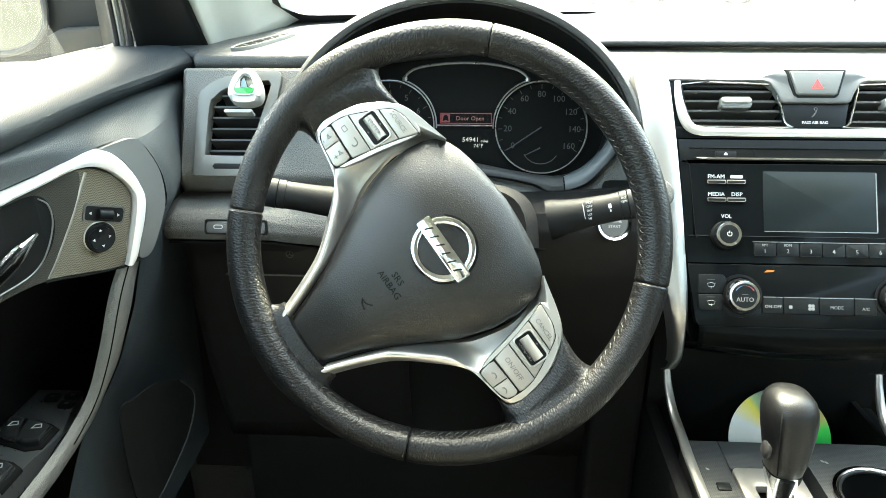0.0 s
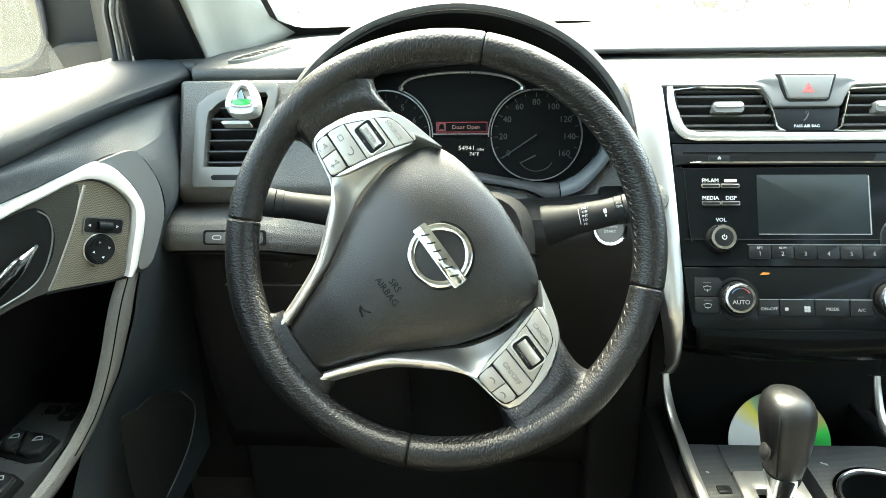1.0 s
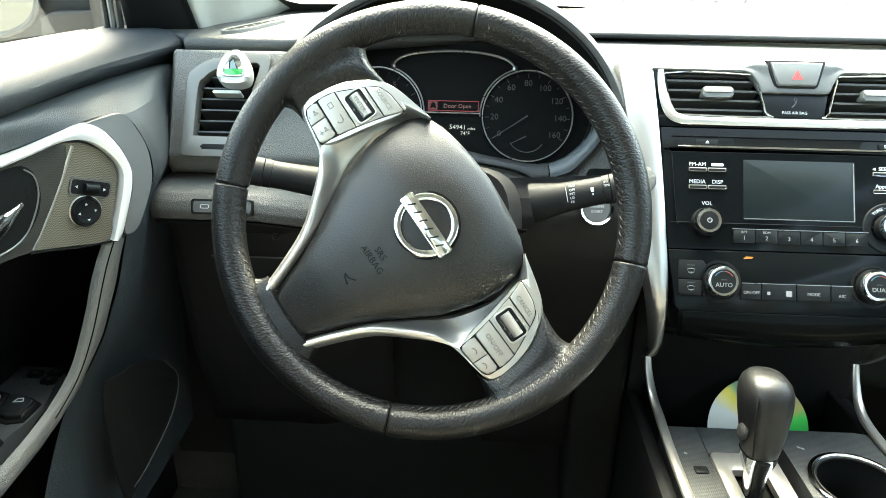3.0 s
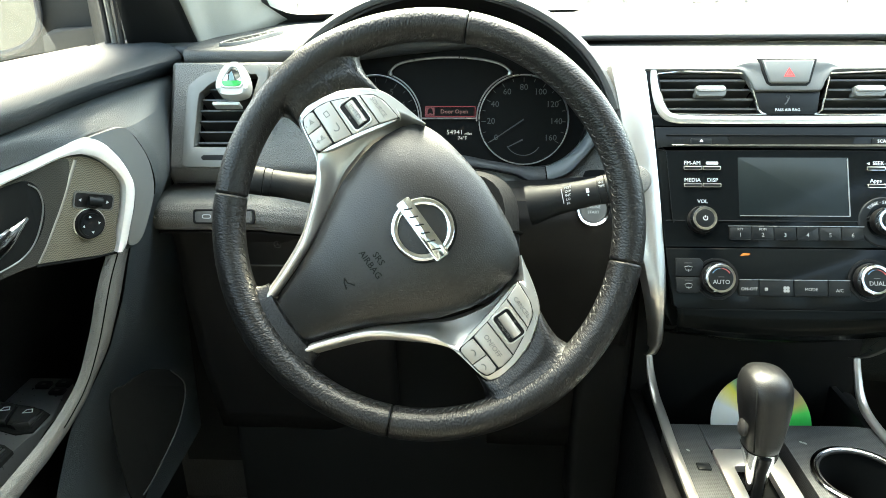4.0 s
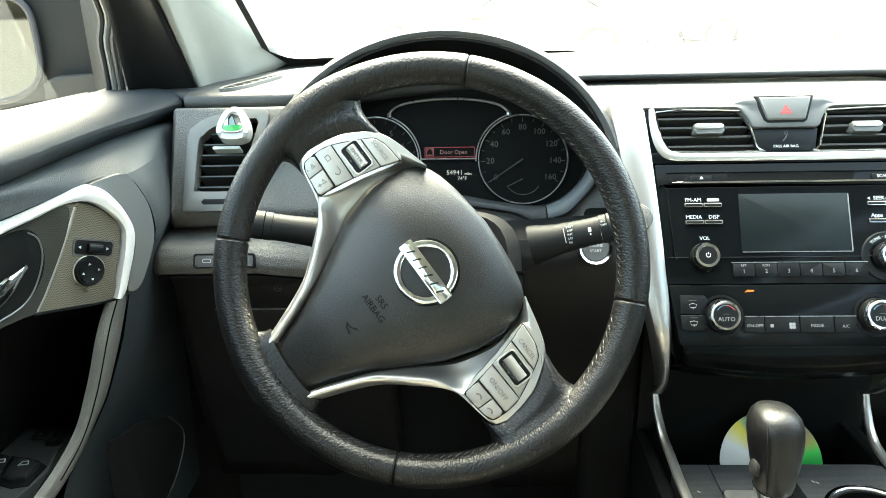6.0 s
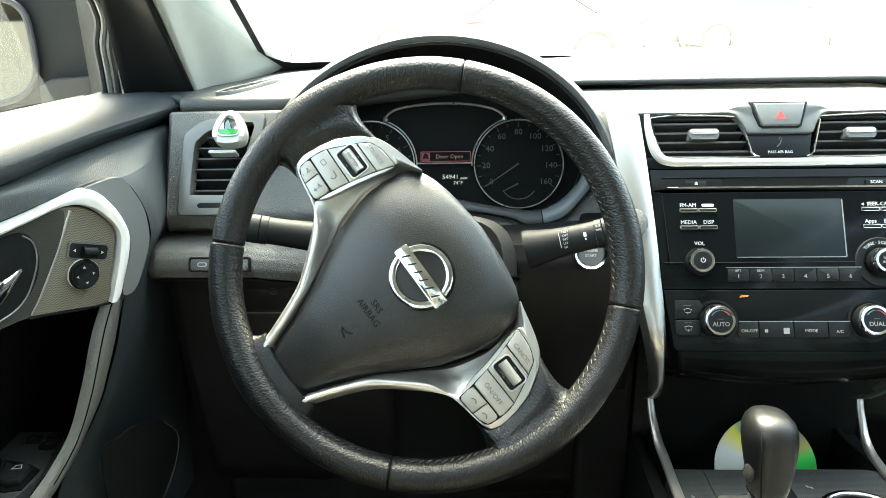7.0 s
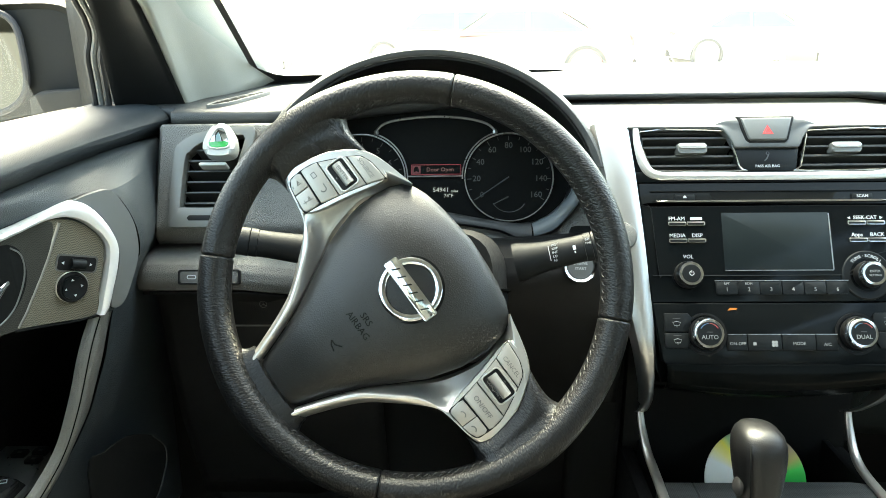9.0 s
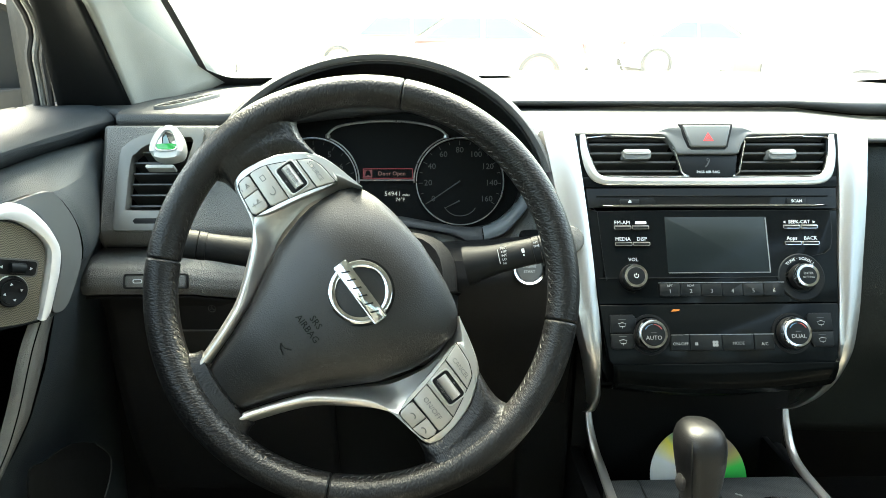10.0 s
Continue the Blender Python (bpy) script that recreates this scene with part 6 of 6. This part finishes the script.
deck = prism(bm_new(), [tuple(on_door(a, 0.69, -0.024)[:2]) for a in (-0.06, -0.09, -0.12, -0.15, -0.30, -0.48)] + [(-0.447, 0.11), (-0.447, 0.62), (-0.40, 0.62)], 0.670, 0.690, 0.002)
part("armrest_top", deck, ARMTOP, door, "satin black switch panel on the armrest")
groove = bm_new()
tube(groove, smooth_open([(-0.380, 0.578, 0.6903), (-0.376, 0.558, 0.6903), (-0.374, 0.529, 0.6903), (-0.368, 0.500, 0.6903)], 5), 0.0006, 5)
part("groove", groove, HOLE, door)
KEY_A = [(-0.3985, 0.510), (-0.4060, 0.5415), (-0.386, 0.538), (-0.374, 0.531), (-0.3745, 0.5085), (-0.386, 0.5055)]
KEY_B = [(-0.4200, 0.5165), (-0.4275, 0.5475), (-0.4075, 0.5420), (-0.4000, 0.5105), (-0.410, 0.511)]
for dx, dy in ((-0.0145, 0.0178), (-0.0165, -0.0402)):
    well = part("switch_well", prism(bm_new(), [(-0.424 + dx, 0.512 + dy), (-0.431 + dx, 0.553 + dy), (-0.405 + dx, 0.547 + dy), (-0.383 + dx, 0.542 + dy), (-0.370 + dx, 0.534 + dy), (-0.370 + dx, 0.504 + dy), (-0.385 + dx, 0.500 + dy)], 0.6875, 0.6915, 0.0008), HOLE, door)
    for pts in (KEY_A, KEY_B):
        part("window_switch", prism(bm_new(), [(x + dx, y + dy) for x, y in pts], 0.6895, 0.6985, 0.0035, 4), KEYGLOSS, well, "glossy black window switch")
        cx_, cy_ = sum(p[0] for p in pts) / len(pts) + dx, sum(p[1] for p in pts) / len(pts) + dy
        fr = frame_of((cx_, cy_ + 0.006, 0.6985), (0.97, 0.22, 0), (-0.22, 0.97, 0))
        part("icon", frame_plate([(-0.005, -0.0035), (0.005, -0.0035), (0.0035, 0.0028), (-0.0025, 0.0028)], [(-0.0040, -0.0027), (0.0040, -0.0027), (0.0027, 0.0020), (-0.0018, 0.0020)], 0.0, 0.0004), PRINT_W, well, m=fr, smooth=False)
for x, y in ((-0.400, 0.592), (-0.401, 0.607), (-0.421, 0.603)):
    lk = part("lock_key", prism(bm_new(), rrect(x, y, 0.015, 0.012, 0.002), 0.6895, 0.6930, 0.0010), BLACKBTN, door)
    part("icon", plate(rrect(x, y, 0.0045, 0.0030, 0.0005), 0.6929, 0.6933), DIM_W, lk, smooth=False)
# map pocket low on the door
def lower_side(y):
    """Inboard position of the door's lower side."""
    return -0.345 + 0.012 * math.sin(math.pi * max(0.0, min(1.0, (y - 0.56) / 0.28))) ** 0.6


POCKET = smooth_closed([(y, z) for y, z in ((0.572, 0.690), (0.602, 0.695), (0.645, 0.686), (0.690, 0.658), (0.714, 0.630), (0.718, 0.613), (0.708, 0.598), (0.677, 0.579), (0.617, 0.562), (0.575, 0.555))], 4)
# Lip tube only along the edge that catches light, for its highlight.
lip = bm_new()
tube(lip, smooth_open([(lower_side(y) + 0.010, y, z) for y, z in ((0.690, 0.658), (0.714, 0.630), (0.718, 0.613), (0.708, 0.598), (0.677, 0.579), (0.617, 0.562), (0.590, 0.557))], 6), 0.0009, 6)
part("pocket_lip", lip, DASH, door)
# Flat black plate stands for the shade inside the pocket.
mp = plate(POCKET, -0.002, 0.0)
for v in mp.verts:
    v.co = Vector((lower_side(v.co.x) + 0.009 + v.co.z, v.co.x, v.co.y))
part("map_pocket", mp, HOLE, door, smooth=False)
# Black slab fills the door gap, standing for the shade in it.
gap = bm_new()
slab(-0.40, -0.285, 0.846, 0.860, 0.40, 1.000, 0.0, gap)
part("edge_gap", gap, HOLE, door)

# ---- pillar, corner panel, window frame ----
def pillar_skin(u, v):
    lo = [(-0.322, 0.905, 1.005), (-0.312, 0.93, 1.010), (-0.285, 0.97, 1.018), (-0.262, 1.02, 1.030), (-0.243, 1.055, 1.040)]
    mid = [(-0.316, 0.80, 1.140), (-0.306, 0.825, 1.150), (-0.292, 0.855, 1.155), (-0.281, 0.895, 1.153), (-0.275, 0.935, 1.143)]
    hi = [(-0.262, 0.30, 1.40), (-0.255, 0.32, 1.41), (-0.245, 0.34, 1.415), (-0.238, 0.37, 1.415), (-0.235, 0.40, 1.41)]
    t = u * 4
    a = min(int(t), 3)
    f = t - a
    p = [Vector(r[a]).lerp(Vector(r[a + 1]), f) for r in (lo, mid, hi)]
    q = p[0].lerp(p[1], v / 0.35) if v < 0.35 else p[1].lerp(p[2], (v - 0.35) / 0.65)
    return q


alone("pillar_trim", sheet(pillar_skin, 16, 24), PILLAR, "light grey fabric-covered windscreen pillar", "pillar trim", kind="structure", solid=0.01)


def sail_skin(u, v):
    a, b = Vector((-0.400, 0.880, 1.012)), Vector((-0.312, 0.905, 1.005))
    c, d = Vector((-0.316, 0.79, 1.150)), Vector((-0.372, 0.795, 1.150))
    e, f = Vector((-0.275, 0.42, 1.36)), Vector((-0.34, 0.40, 1.38))
    lo = a.lerp(b, u)
    mi = d.lerp(c, u)
    hi = f.lerp(e, u)
    p = lo.lerp(mi, v / 0.4) if v < 0.4 else mi.lerp(hi, (v - 0.4) / 0.6)
    return p + Vector((0, 0.012, 0)) * math.sin(math.pi * u)


alone("mirror_corner_panel", sheet(sail_skin, 10, 20), DARK, "black corner panel inside the mirror", "door trim", kind="structure", solid=0.006)
post = thing("window_channel", "black rubber window channel at the door's front", "window frame", kind="structure")
for k, (dx, w, mt) in enumerate(((0.0, 0.0042, RUBBER), (-0.009, 0.0040, GREYPLASTIC), (-0.017, 0.0042, RUBBER))):
    bm = bm_new()
    tube(bm, smooth_open([(-0.402 + dx, 0.868, 1.015), (-0.394 + dx, 0.850, 1.075), (-0.372 + dx, 0.795, 1.15), (-0.33 + dx, 0.42, 1.375)], 6), w, 8)
    part("channel_strip", bm, mt, post)
sill = bm_new()
tube(sill, [(-0.468, -0.5, 1.006), (-0.466, 0.90, 1.008)], 0.008, 8)
alone("window_seal", sill, RUBBER, "black rubber seal along the window sill", "seal", kind="structure")
CREAM = material("pale_body_paint", (0.62, 0.60, 0.52), 0.3, coat=0.5, vary=0.03)
osk = sheet(lambda u, v: (-0.478 - 0.07 * v ** 0.6, -1.0 + 2.6 * u, 1.012 - 0.5 * v ** 2 - 0.02 * v), 20, 10)
alone("door_outer_skin", osk, CREAM, "pale painted outer door skin in sunlight", "car body", kind="structure", solid=0.003)

# ---- door mirror ----
HOUSING = material("faded_black_plastic", (0.008, 0.0085, 0.0078), 0.7, spec=0.15)
mir = thing("door_mirror", "black door mirror outside the window", "door mirror", pose(-0.615, 1.03, 1.066, 0, 0, 10))
def mring(s, y, n=40):
    return [(s * 0.118 * math.copysign(abs(math.cos(b)) ** 0.55, math.cos(b)), y, s * 0.084 * math.copysign(abs(math.sin(b)) ** 0.55, math.sin(b)) + 0.012 * math.cos(b)) for b in (2 * math.pi * j / n for j in range(n))]


part("housing", loft([mring(0.88, -0.018), mring(0.97, -0.026), mring(1.0, -0.018), mring(1.0, 0.02), mring(0.85, 0.06), mring(0.4, 0.085)], True), HOUSING, mir)
gl = [(x - 0.060, y, z) for x, y, z in mring(0.86, 0.0)]
part("mirror_glass", loft([[(x * 0.92 - 0.012, -0.0300, z) for x, y, z in gl], [(x * 0.92 - 0.012, -0.0255, z) for x, y, z in gl]], True), material("mirror_silver", (0.055, 0.057, 0.052), 0.02, metal=1.0, vary=0.0, rough_vary=0.01), mir)
bm = bm_new()
tube(bm, [(x * 0.92 - 0.012, -0.029, z) for x, y, z in gl], 0.0050, 8, closed=True)
part("mirror_rim", bm, RUBBER, mir)
FOOT = material("beige_grey_plastic", (0.020, 0.0195, 0.0165), 0.7, spec=0.2)
part("foot", prism(bm_new(), [(0.028, -0.085), (0.032, -0.045), (0.048, -0.037), (0.115, -0.035), (0.19, -0.030), (0.20, -0.085)], -0.05, 0.052, 0.004), FOOT, mir, "pale mirror foot", m=pose(0, 0, 0, 90, 0, 0))
inner = sheet(lambda u, v: (0.105 + 0.095 * u, -0.05 - 0.10 * u, -0.08 + 0.20 * v - 0.03 * u * v), 6, 6)
part("foot_cover", inner, FOOT, mir, solid=0.004)

# ---- windscreen ----
glass = bpy.data.materials.new("clear_glass")
glass.use_nodes = True
_n = glass.node_tree
_n.nodes.clear()
_o, _m, _t, _g = (_n.nodes.new(k) for k in ("ShaderNodeOutputMaterial", "ShaderNodeMixShader", "ShaderNodeBsdfTransparent", "ShaderNodeBsdfGlossy"))
_g.inputs["Roughness"].default_value = 0.01
_t.inputs["Color"].default_value = (0.90, 0.95, 0.93, 1)
_m.inputs["Fac"].default_value = 0.05
_d, _m2 = _n.nodes.new("ShaderNodeBsdfTranslucent"), _n.nodes.new("ShaderNodeMixShader")     # a film of dust
_d.inputs["Color"].default_value = (0.8, 0.82, 0.8, 1)
_m2.inputs["Fac"].default_value = 0.025
_n.links.new(_t.outputs["BSDF"], _m.inputs[1])
_n.links.new(_g.outputs["BSDF"], _m.inputs[2])
_n.links.new(_m.outputs["Shader"], _m2.inputs[1])
_n.links.new(_d.outputs["BSDF"], _m2.inputs[2])
_n.links.new(_m2.outputs["Shader"], _o.inputs["Surface"])


def screen_at(x, v):
    """The windscreen from its base (v 0) to the roof (v 1), bowed."""
    q = (x - CAR_X) / 0.66
    return Vector((x * (1 - 0.10 * v) + CAR_X * 0.10 * v, 1.125 - 0.86 * v - 0.10 * q * q, 1.044 + 0.375 * v + 0.02 * math.sin(math.pi * v)))


windscreen = thing("window_1", "clear windscreen with a black border", "windscreen", kind="structure")
pane = part("pane", sheet(lambda u, v: screen_at(-0.30 + 1.352 * u, v), 24, 12), glass, windscreen)
pane.visible_shadow = False


def border(u, v):
    """A black printed band along the base and up the pillars, broad in the corners."""
    x = -0.285 + 1.322 * u
    e = min(u, 1 - u) * 1.322
    # Sunk below the dash pad in the middle, where glare hides the band.
    top = interp(x, [0.19, 0.27, 0.66, 0.80], [0.003, -0.025, -0.025, 0.002]) + 0.12 * max(0.0, 1 - e / 0.075) ** 2.2
    return screen_at(x, -0.03 + (top + 0.03) * v) + Vector((0, -0.003, -0.0015))


part("black_border", sheet(border, 120, 4), RUBBER, windscreen)
for sx in (0, 1):
    x0 = -0.258 if sx == 0 else 1.010
    part("black_border", sheet(lambda u, v: screen_at(x0 + (0.008 if sx == 0 else -0.008) * u, v) + Vector((0, -0.003, -0.0015)), 2, 20), RUBBER, windscreen)

hazy = glass.copy()
hazy.name = "hazy_side_glass"
for _e in hazy.node_tree.nodes:
    if _e.type == "BSDF_TRANSPARENT":
        _e.inputs["Color"].default_value = (0.70, 0.73, 0.69, 1)
side_window = thing("window_2", "hazy tinted driver's side window", "car window", kind="structure")
sp = part("pane", sheet(lambda u, v: (-0.462 + 0.14 * v - 0.02 * math.sin(math.pi * v), 0.826 - 1.25 * u - 0.35 * v * (1 - u), 1.018 + 0.37 * v), 10, 8), hazy, side_window)

# Panes out of view, tinted to set how much light reaches the cabin.
tinted = hazy.copy()
tinted.name = "dark_tinted_glass"
for _e in tinted.node_tree.nodes:
    if _e.type == "BSDF_TRANSPARENT":
        _e.inputs["Color"].default_value = (0.16, 0.17, 0.16, 1)
rear_window = thing("window_3", "unseen rear window, darkened to limit light from behind", "car window", kind="structure")
part("pane", sheet(lambda u, v: (CAR_X + (u - 0.5) * (1.30 - 0.14 * v), -1.47 + 0.10 * v, 1.0 + 0.42 * v), 8, 6), tinted, rear_window)
rear_side_window = thing("window_5", "unseen rear side window, darkened to limit light", "car window", kind="structure")
part("pane", sheet(lambda u, v: (-0.462 + 0.14 * v - 0.02 * math.sin(math.pi * v), -0.46 - 0.56 * u, 1.0 + 0.40 * v), 6, 6), tinted, rear_side_window)
passenger_window = thing("window_4", "unseen passenger's side window, tinted to limit light", "car window", kind="structure")
light_tint = hazy.copy()
light_tint.name = "light_tinted_glass"
for _e in light_tint.node_tree.nodes:
    if _e.type == "BSDF_TRANSPARENT":
        _e.inputs["Color"].default_value = (0.28, 0.30, 0.295, 1)
part("pane", sheet(lambda u, v: (2 * CAR_X + 0.462 - 0.14 * v + 0.02 * math.sin(math.pi * v), 0.90 - 2.3 * u - 0.55 * v * (1 - u), 1.01 + 0.38 * v), 10, 8), light_tint, passenger_window)

# ---- cabin shell ----
shell = thing("car_shell", "dark car cabin with a grey roof lining", "car cabin", kind="structure")
# Roof, rear and side walls are out of view and block outside light.
part("roof_lining", sheet(lambda u, v: (CAR_X + (u - 0.5) * 1.24, 0.40 - 1.9 * v, 1.415 + 0.05 * math.sin(math.pi * u) * math.sin(math.pi * min(1, v + 0.15))), 12, 12), HEADLINER, shell, solid=0.02)
part("cabin_floor", slab(-0.48, 1.23, -1.5, 1.16, 0.24, 0.28, 0.0), CARPET, shell)
# Kick panel and footwell wall are added to stop light leaking in.
part("kick_panel", slab(-0.50, -0.44, 0.82, 1.15, 0.24, 1.0, 0.0), DARK, shell)
part("footwell", slab(-0.44, 0.22, 0.90, 0.93, 0.24, 0.80, 0.0), CARPET, shell)
part("firewall", slab(-0.48, 1.23, 1.125, 1.15, 0.28, 1.02, 0.0), DARK, shell)
part("rear_wall", slab(-0.40, 1.15, -1.50, -1.42, 0.28, 1.0, 0.01), CARPET, shell)
part("passenger_door", slab(1.14, 1.20, -1.42, 1.12, 0.28, 1.01, 0.01), DOORPAD, shell)
part("body_side", slab(-0.475, -0.45, -1.42, 0.82, 0.28, 1.0, 0.0), DARK, shell)
for x in (-0.40, 1.14):
    part("centre_post", slab(x - 0.04, x + 0.04, -0.46, -0.30, 1.0, 1.43, 0.01), PILLAR, shell)
    part("rear_post", slab(x - 0.05, x + 0.05, -1.45, -1.0, 1.0, 1.43, 0.01), PILLAR, shell)
# Seats are out of view; their grey is set for the light they bounce.
SEAT = material("grey_seat_cloth", (0.20, 0.19, 0.175), 0.9, grain=0.0006, grain_size=0.003, vary=0.08)
for x in (0.0, 0.75):
    part("seat_back", slab(x - 0.27, x + 0.27, -1.00, -0.42, 0.35, 1.02, 0.05), SEAT, shell, "unseen seat back, grey to bounce light")
    part("seat_cushion", slab(x - 0.26, x + 0.26, -0.42, 0.12, 0.30, 0.56, 0.05), SEAT, shell, "unseen seat cushion, grey to bounce light")
part("rear_seat", slab(-0.35, 1.10, -1.42, -1.06, 0.30, 0.98, 0.05), SEAT, shell, "unseen rear seat, grey to bounce light")

# ---- outside ----
GROUND = material("pale_concrete", (0.42, 0.41, 0.38), 0.9, grain=0.004, grain_size=0.02, vary=0.2, vary_size=1.5)
gr = sheet(lambda u, v: (-900 + 1800 * u, -900 + 1800 * v, 0.0), 2, 2)
alone("ground", gr, GROUND, "pale sunlit concrete parking ground", "ground", kind="structure")
TINT = material("tinted_glass", (0.045, 0.085, 0.088), 0.35, spec=0.15, vary=0.05)
# Tyre colour lightened to stand for the glare over the bright outside.
TYRE = material("lightened_tyre_rubber", (0.13, 0.128, 0.12), 0.9)
LAMP_R = material("red_lens", (0.5, 0.03, 0.03), 0.2)
LAMP_C = material("clear_lens", (0.75, 0.78, 0.8), 0.12)


def parked_car(label, paint, m, length=4.7, height=1.45, width=1.82, belt=0.95, tall=False):
    """A car along its local x, nose towards +x, wheels on the ground."""
    car = thing("parked_car", label, "car", m, group="parked cars")
    L, W = length / 2, width / 2
    bonnet = belt - (0.05 if not tall else -0.02)
    stations = [(-L, 0.45, belt - 0.18, 0.80), (-L + 0.10, 0.30, belt - 0.04, 0.92), (-L + 0.55, 0.22, belt + 0.01, 0.99), (-L * 0.3, 0.20, belt + 0.01, 1.0), (L * 0.15, 0.20, belt, 1.0), (L * 0.42, 0.20, bonnet, 0.99), (L - 0.45, 0.22, bonnet - 0.12, 0.96), (L - 0.10, 0.28, bonnet - 0.26, 0.86), (L, 0.42, bonnet - 0.36, 0.74)]
    rows = []
    for x, z0, z1, k in stations:
        rows.append([(x, y * W * k, z0 + (z1 - z0) * z) for y, z in ((-0.88, 0.0), (-0.98, 0.18), (-1.0, 0.55), (-0.97, 0.82), (-0.88, 0.97), (-0.6, 1.0), (0.0, 1.02), (0.6, 1.0), (0.88, 0.97), (0.97, 0.82), (1.0, 0.55), (0.98, 0.18), (0.88, 0.0))])
    part("body", loft(rows), paint, car, sharp=50)
    rear = -L + (0.25 if tall else 0.75)
    x0, x1, x2, x3 = rear, rear + (0.25 if tall else 0.75), L * 0.12, L * 0.42
    z = height
    cab = [[(x0, y, belt - 0.02) for y in (-W * 0.88, W * 0.88)], [(x1, y, z - 0.06) for y in (-W * 0.72, W * 0.72)], [((x1 + x2) / 2, y, z) for y in (-W * 0.70, W * 0.70)], [(x2, y, z - 0.05) for y in (-W * 0.72, W * 0.72)], [(x3, y, belt - 0.02) for y in (-W * 0.88, W * 0.88)]]
    bm = bm_new()
    low = [bm.verts.new((p[0], p[1], p[2])) for row in cab for p in row]
    for i in range(4):
        a, b, c, d = low[2 * i], low[2 * i + 1], low[2 * i + 3], low[2 * i + 2]
        bm.faces.new((a, b, c, d))
    bm.faces.new([low[2 * i] for i in range(5)])
    bm.faces.new([low[2 * i + 1] for i in range(4, -1, -1)])
    bmesh.ops.bevel(bm, geom=list(bm.edges), offset=0.03, segments=2, profile=0.5, affect="EDGES", clamp_overlap=True)
    part("cabin", bm, paint, car)

    def flat(pts, name, mat):
        b = bm_new()
        b.faces.new([b.verts.new(p) for p in pts])
        return part(name, b, mat, car, smooth=False, solid=0.012)

    for sy in (-1, 1):
        def sp(x, zz):
            k = (zz - belt) / (z - belt)
            return (x, sy * W * (0.885 - 0.165 * k) + sy * 0.012, zz)
        zt, zb = z - 0.11, belt + 0.03
        mid = (x1 + x2) / 2 - 0.05
        for a, b, c, d in ((x0 + 0.22, mid - 0.04, mid - 0.04, x1 + 0.08), (mid + 0.04, x3 - 0.20, x2 - 0.04, mid + 0.04)):
            pts = [sp(a, zb), sp(b, zb), sp(c, zt), sp(d, zt)]
            flat(pts if sy < 0 else pts[::-1], "side_window", TINT)
    def slope(xa, za, xb, zb2, ins, nm, off):
        pts = []
        for f, k in ((0.1, 0.84), (0.9, 0.72)):
            xx, zz = xa + (xb - xa) * f, za + (zb2 - za) * f
            pts.append((xx + off, k * W * -0.95, zz + 0.012))
            pts.append((xx + off, k * W * 0.95, zz + 0.012))
        flat([pts[0], pts[1], pts[3], pts[2]], nm, TINT)
    slope(x3, belt, x2, z - 0.05, 0, "front_window", 0.012)
    slope(x0, belt, x1, z - 0.06, 0, "rear_window", -0.012)
    for sx, sy in ((-1, -1), (-1, 1), (1, -1), (1, 1)):
        wm = pose(sx * L * 0.60, sy * (W - 0.09), 0.33, 90 if sy < 0 else -90, 0, 0)
        wh = part("wheel", turned([(0.20, -0.09), (0.30, -0.10), (0.33, -0.07), (0.33, 0.07), (0.30, 0.10), (0.21, 0.10), (0.20, 0.06)], 28), TYRE, car, m=wm)
        part("rim", turned([(0.205, 0.02), (0.205, 0.085), (0.18, 0.075), (0.06, 0.06), (0.01, 0.08)], 20), SATIN, wh)
        part("wheel_arch", frame_plate(ring_pts(0, 0, 0.40, n=24), ring_pts(0, 0, 0.335, n=24), 0.06, 0.105), RUBBER, car, m=wm)
    for sy in (-1, 1):
        part("headlamp", plate(rrect(0, 0, 0.34, 0.16, 0.06), -0.05, 0.02, 0.015), LAMP_C, car, m=frame_of((L - 0.22, sy * W * 0.80, bonnet - 0.28), (-0.5 * sy if False else 0.75, sy * -0.62, 0), (0, 0, 1)))
        part("tail_lamp", plate(rrect(0, 0, 0.16, 0.22, 0.04), -0.03, 0.03, 0.012), LAMP_R, car, m=frame_of((-L + 0.10, sy * W * 0.80, belt - 0.16), (0.3, -sy * 0.9, 0) if sy > 0 else (-0.3, 0.9, 0) , (0, 0, 1)))
    part("bumper", slab(-L - 0.03, -L + 0.2, -W * 0.8, W * 0.8, 0.30, 0.48, 0.05), DARK, car)
    part("grille", slab(L - 0.12, L + 0.02, -W * 0.5, W * 0.5, bonnet - 0.52, bonnet - 0.36, 0.03), DARK, car)
    return car


RED = material("red_car_paint", (0.50, 0.17, 0.14), 0.45, spec=0.2, vary=0.03)
YEL = material("yellow_car_paint", (0.56, 0.38, 0.11), 0.45, spec=0.2, vary=0.03)
WHT = material("white_car_paint", (0.55, 0.56, 0.56), 0.4, vary=0.02)
SIL = material("silver_car_paint", (0.34, 0.36, 0.37), 0.4, metal=0.2, vary=0.02)
parked_car("white parked saloon beyond the bonnet", WHT, pose(-5.6, 13.5, 0, 0, 0, 4))
parked_car("red parked saloon seen side-on", RED, pose(1.0, 14.5, 0, 0, 0, 178))
parked_car("yellow parked hatchback behind the red one", YEL, pose(-0.8, 20.5, 0, 0, 0, 181), 4.2, 1.55, 1.78, 0.98, True)
parked_car("tall white parked estate car with dark windows", WHT, pose(6.5, 8.6, 0, 0, 0, 176), 4.75, 1.78, 1.9, 1.12, True)
parked_car("silver parked saloon in the far row", SIL, pose(7.5, 19.0, 0, 0, 0, 2))
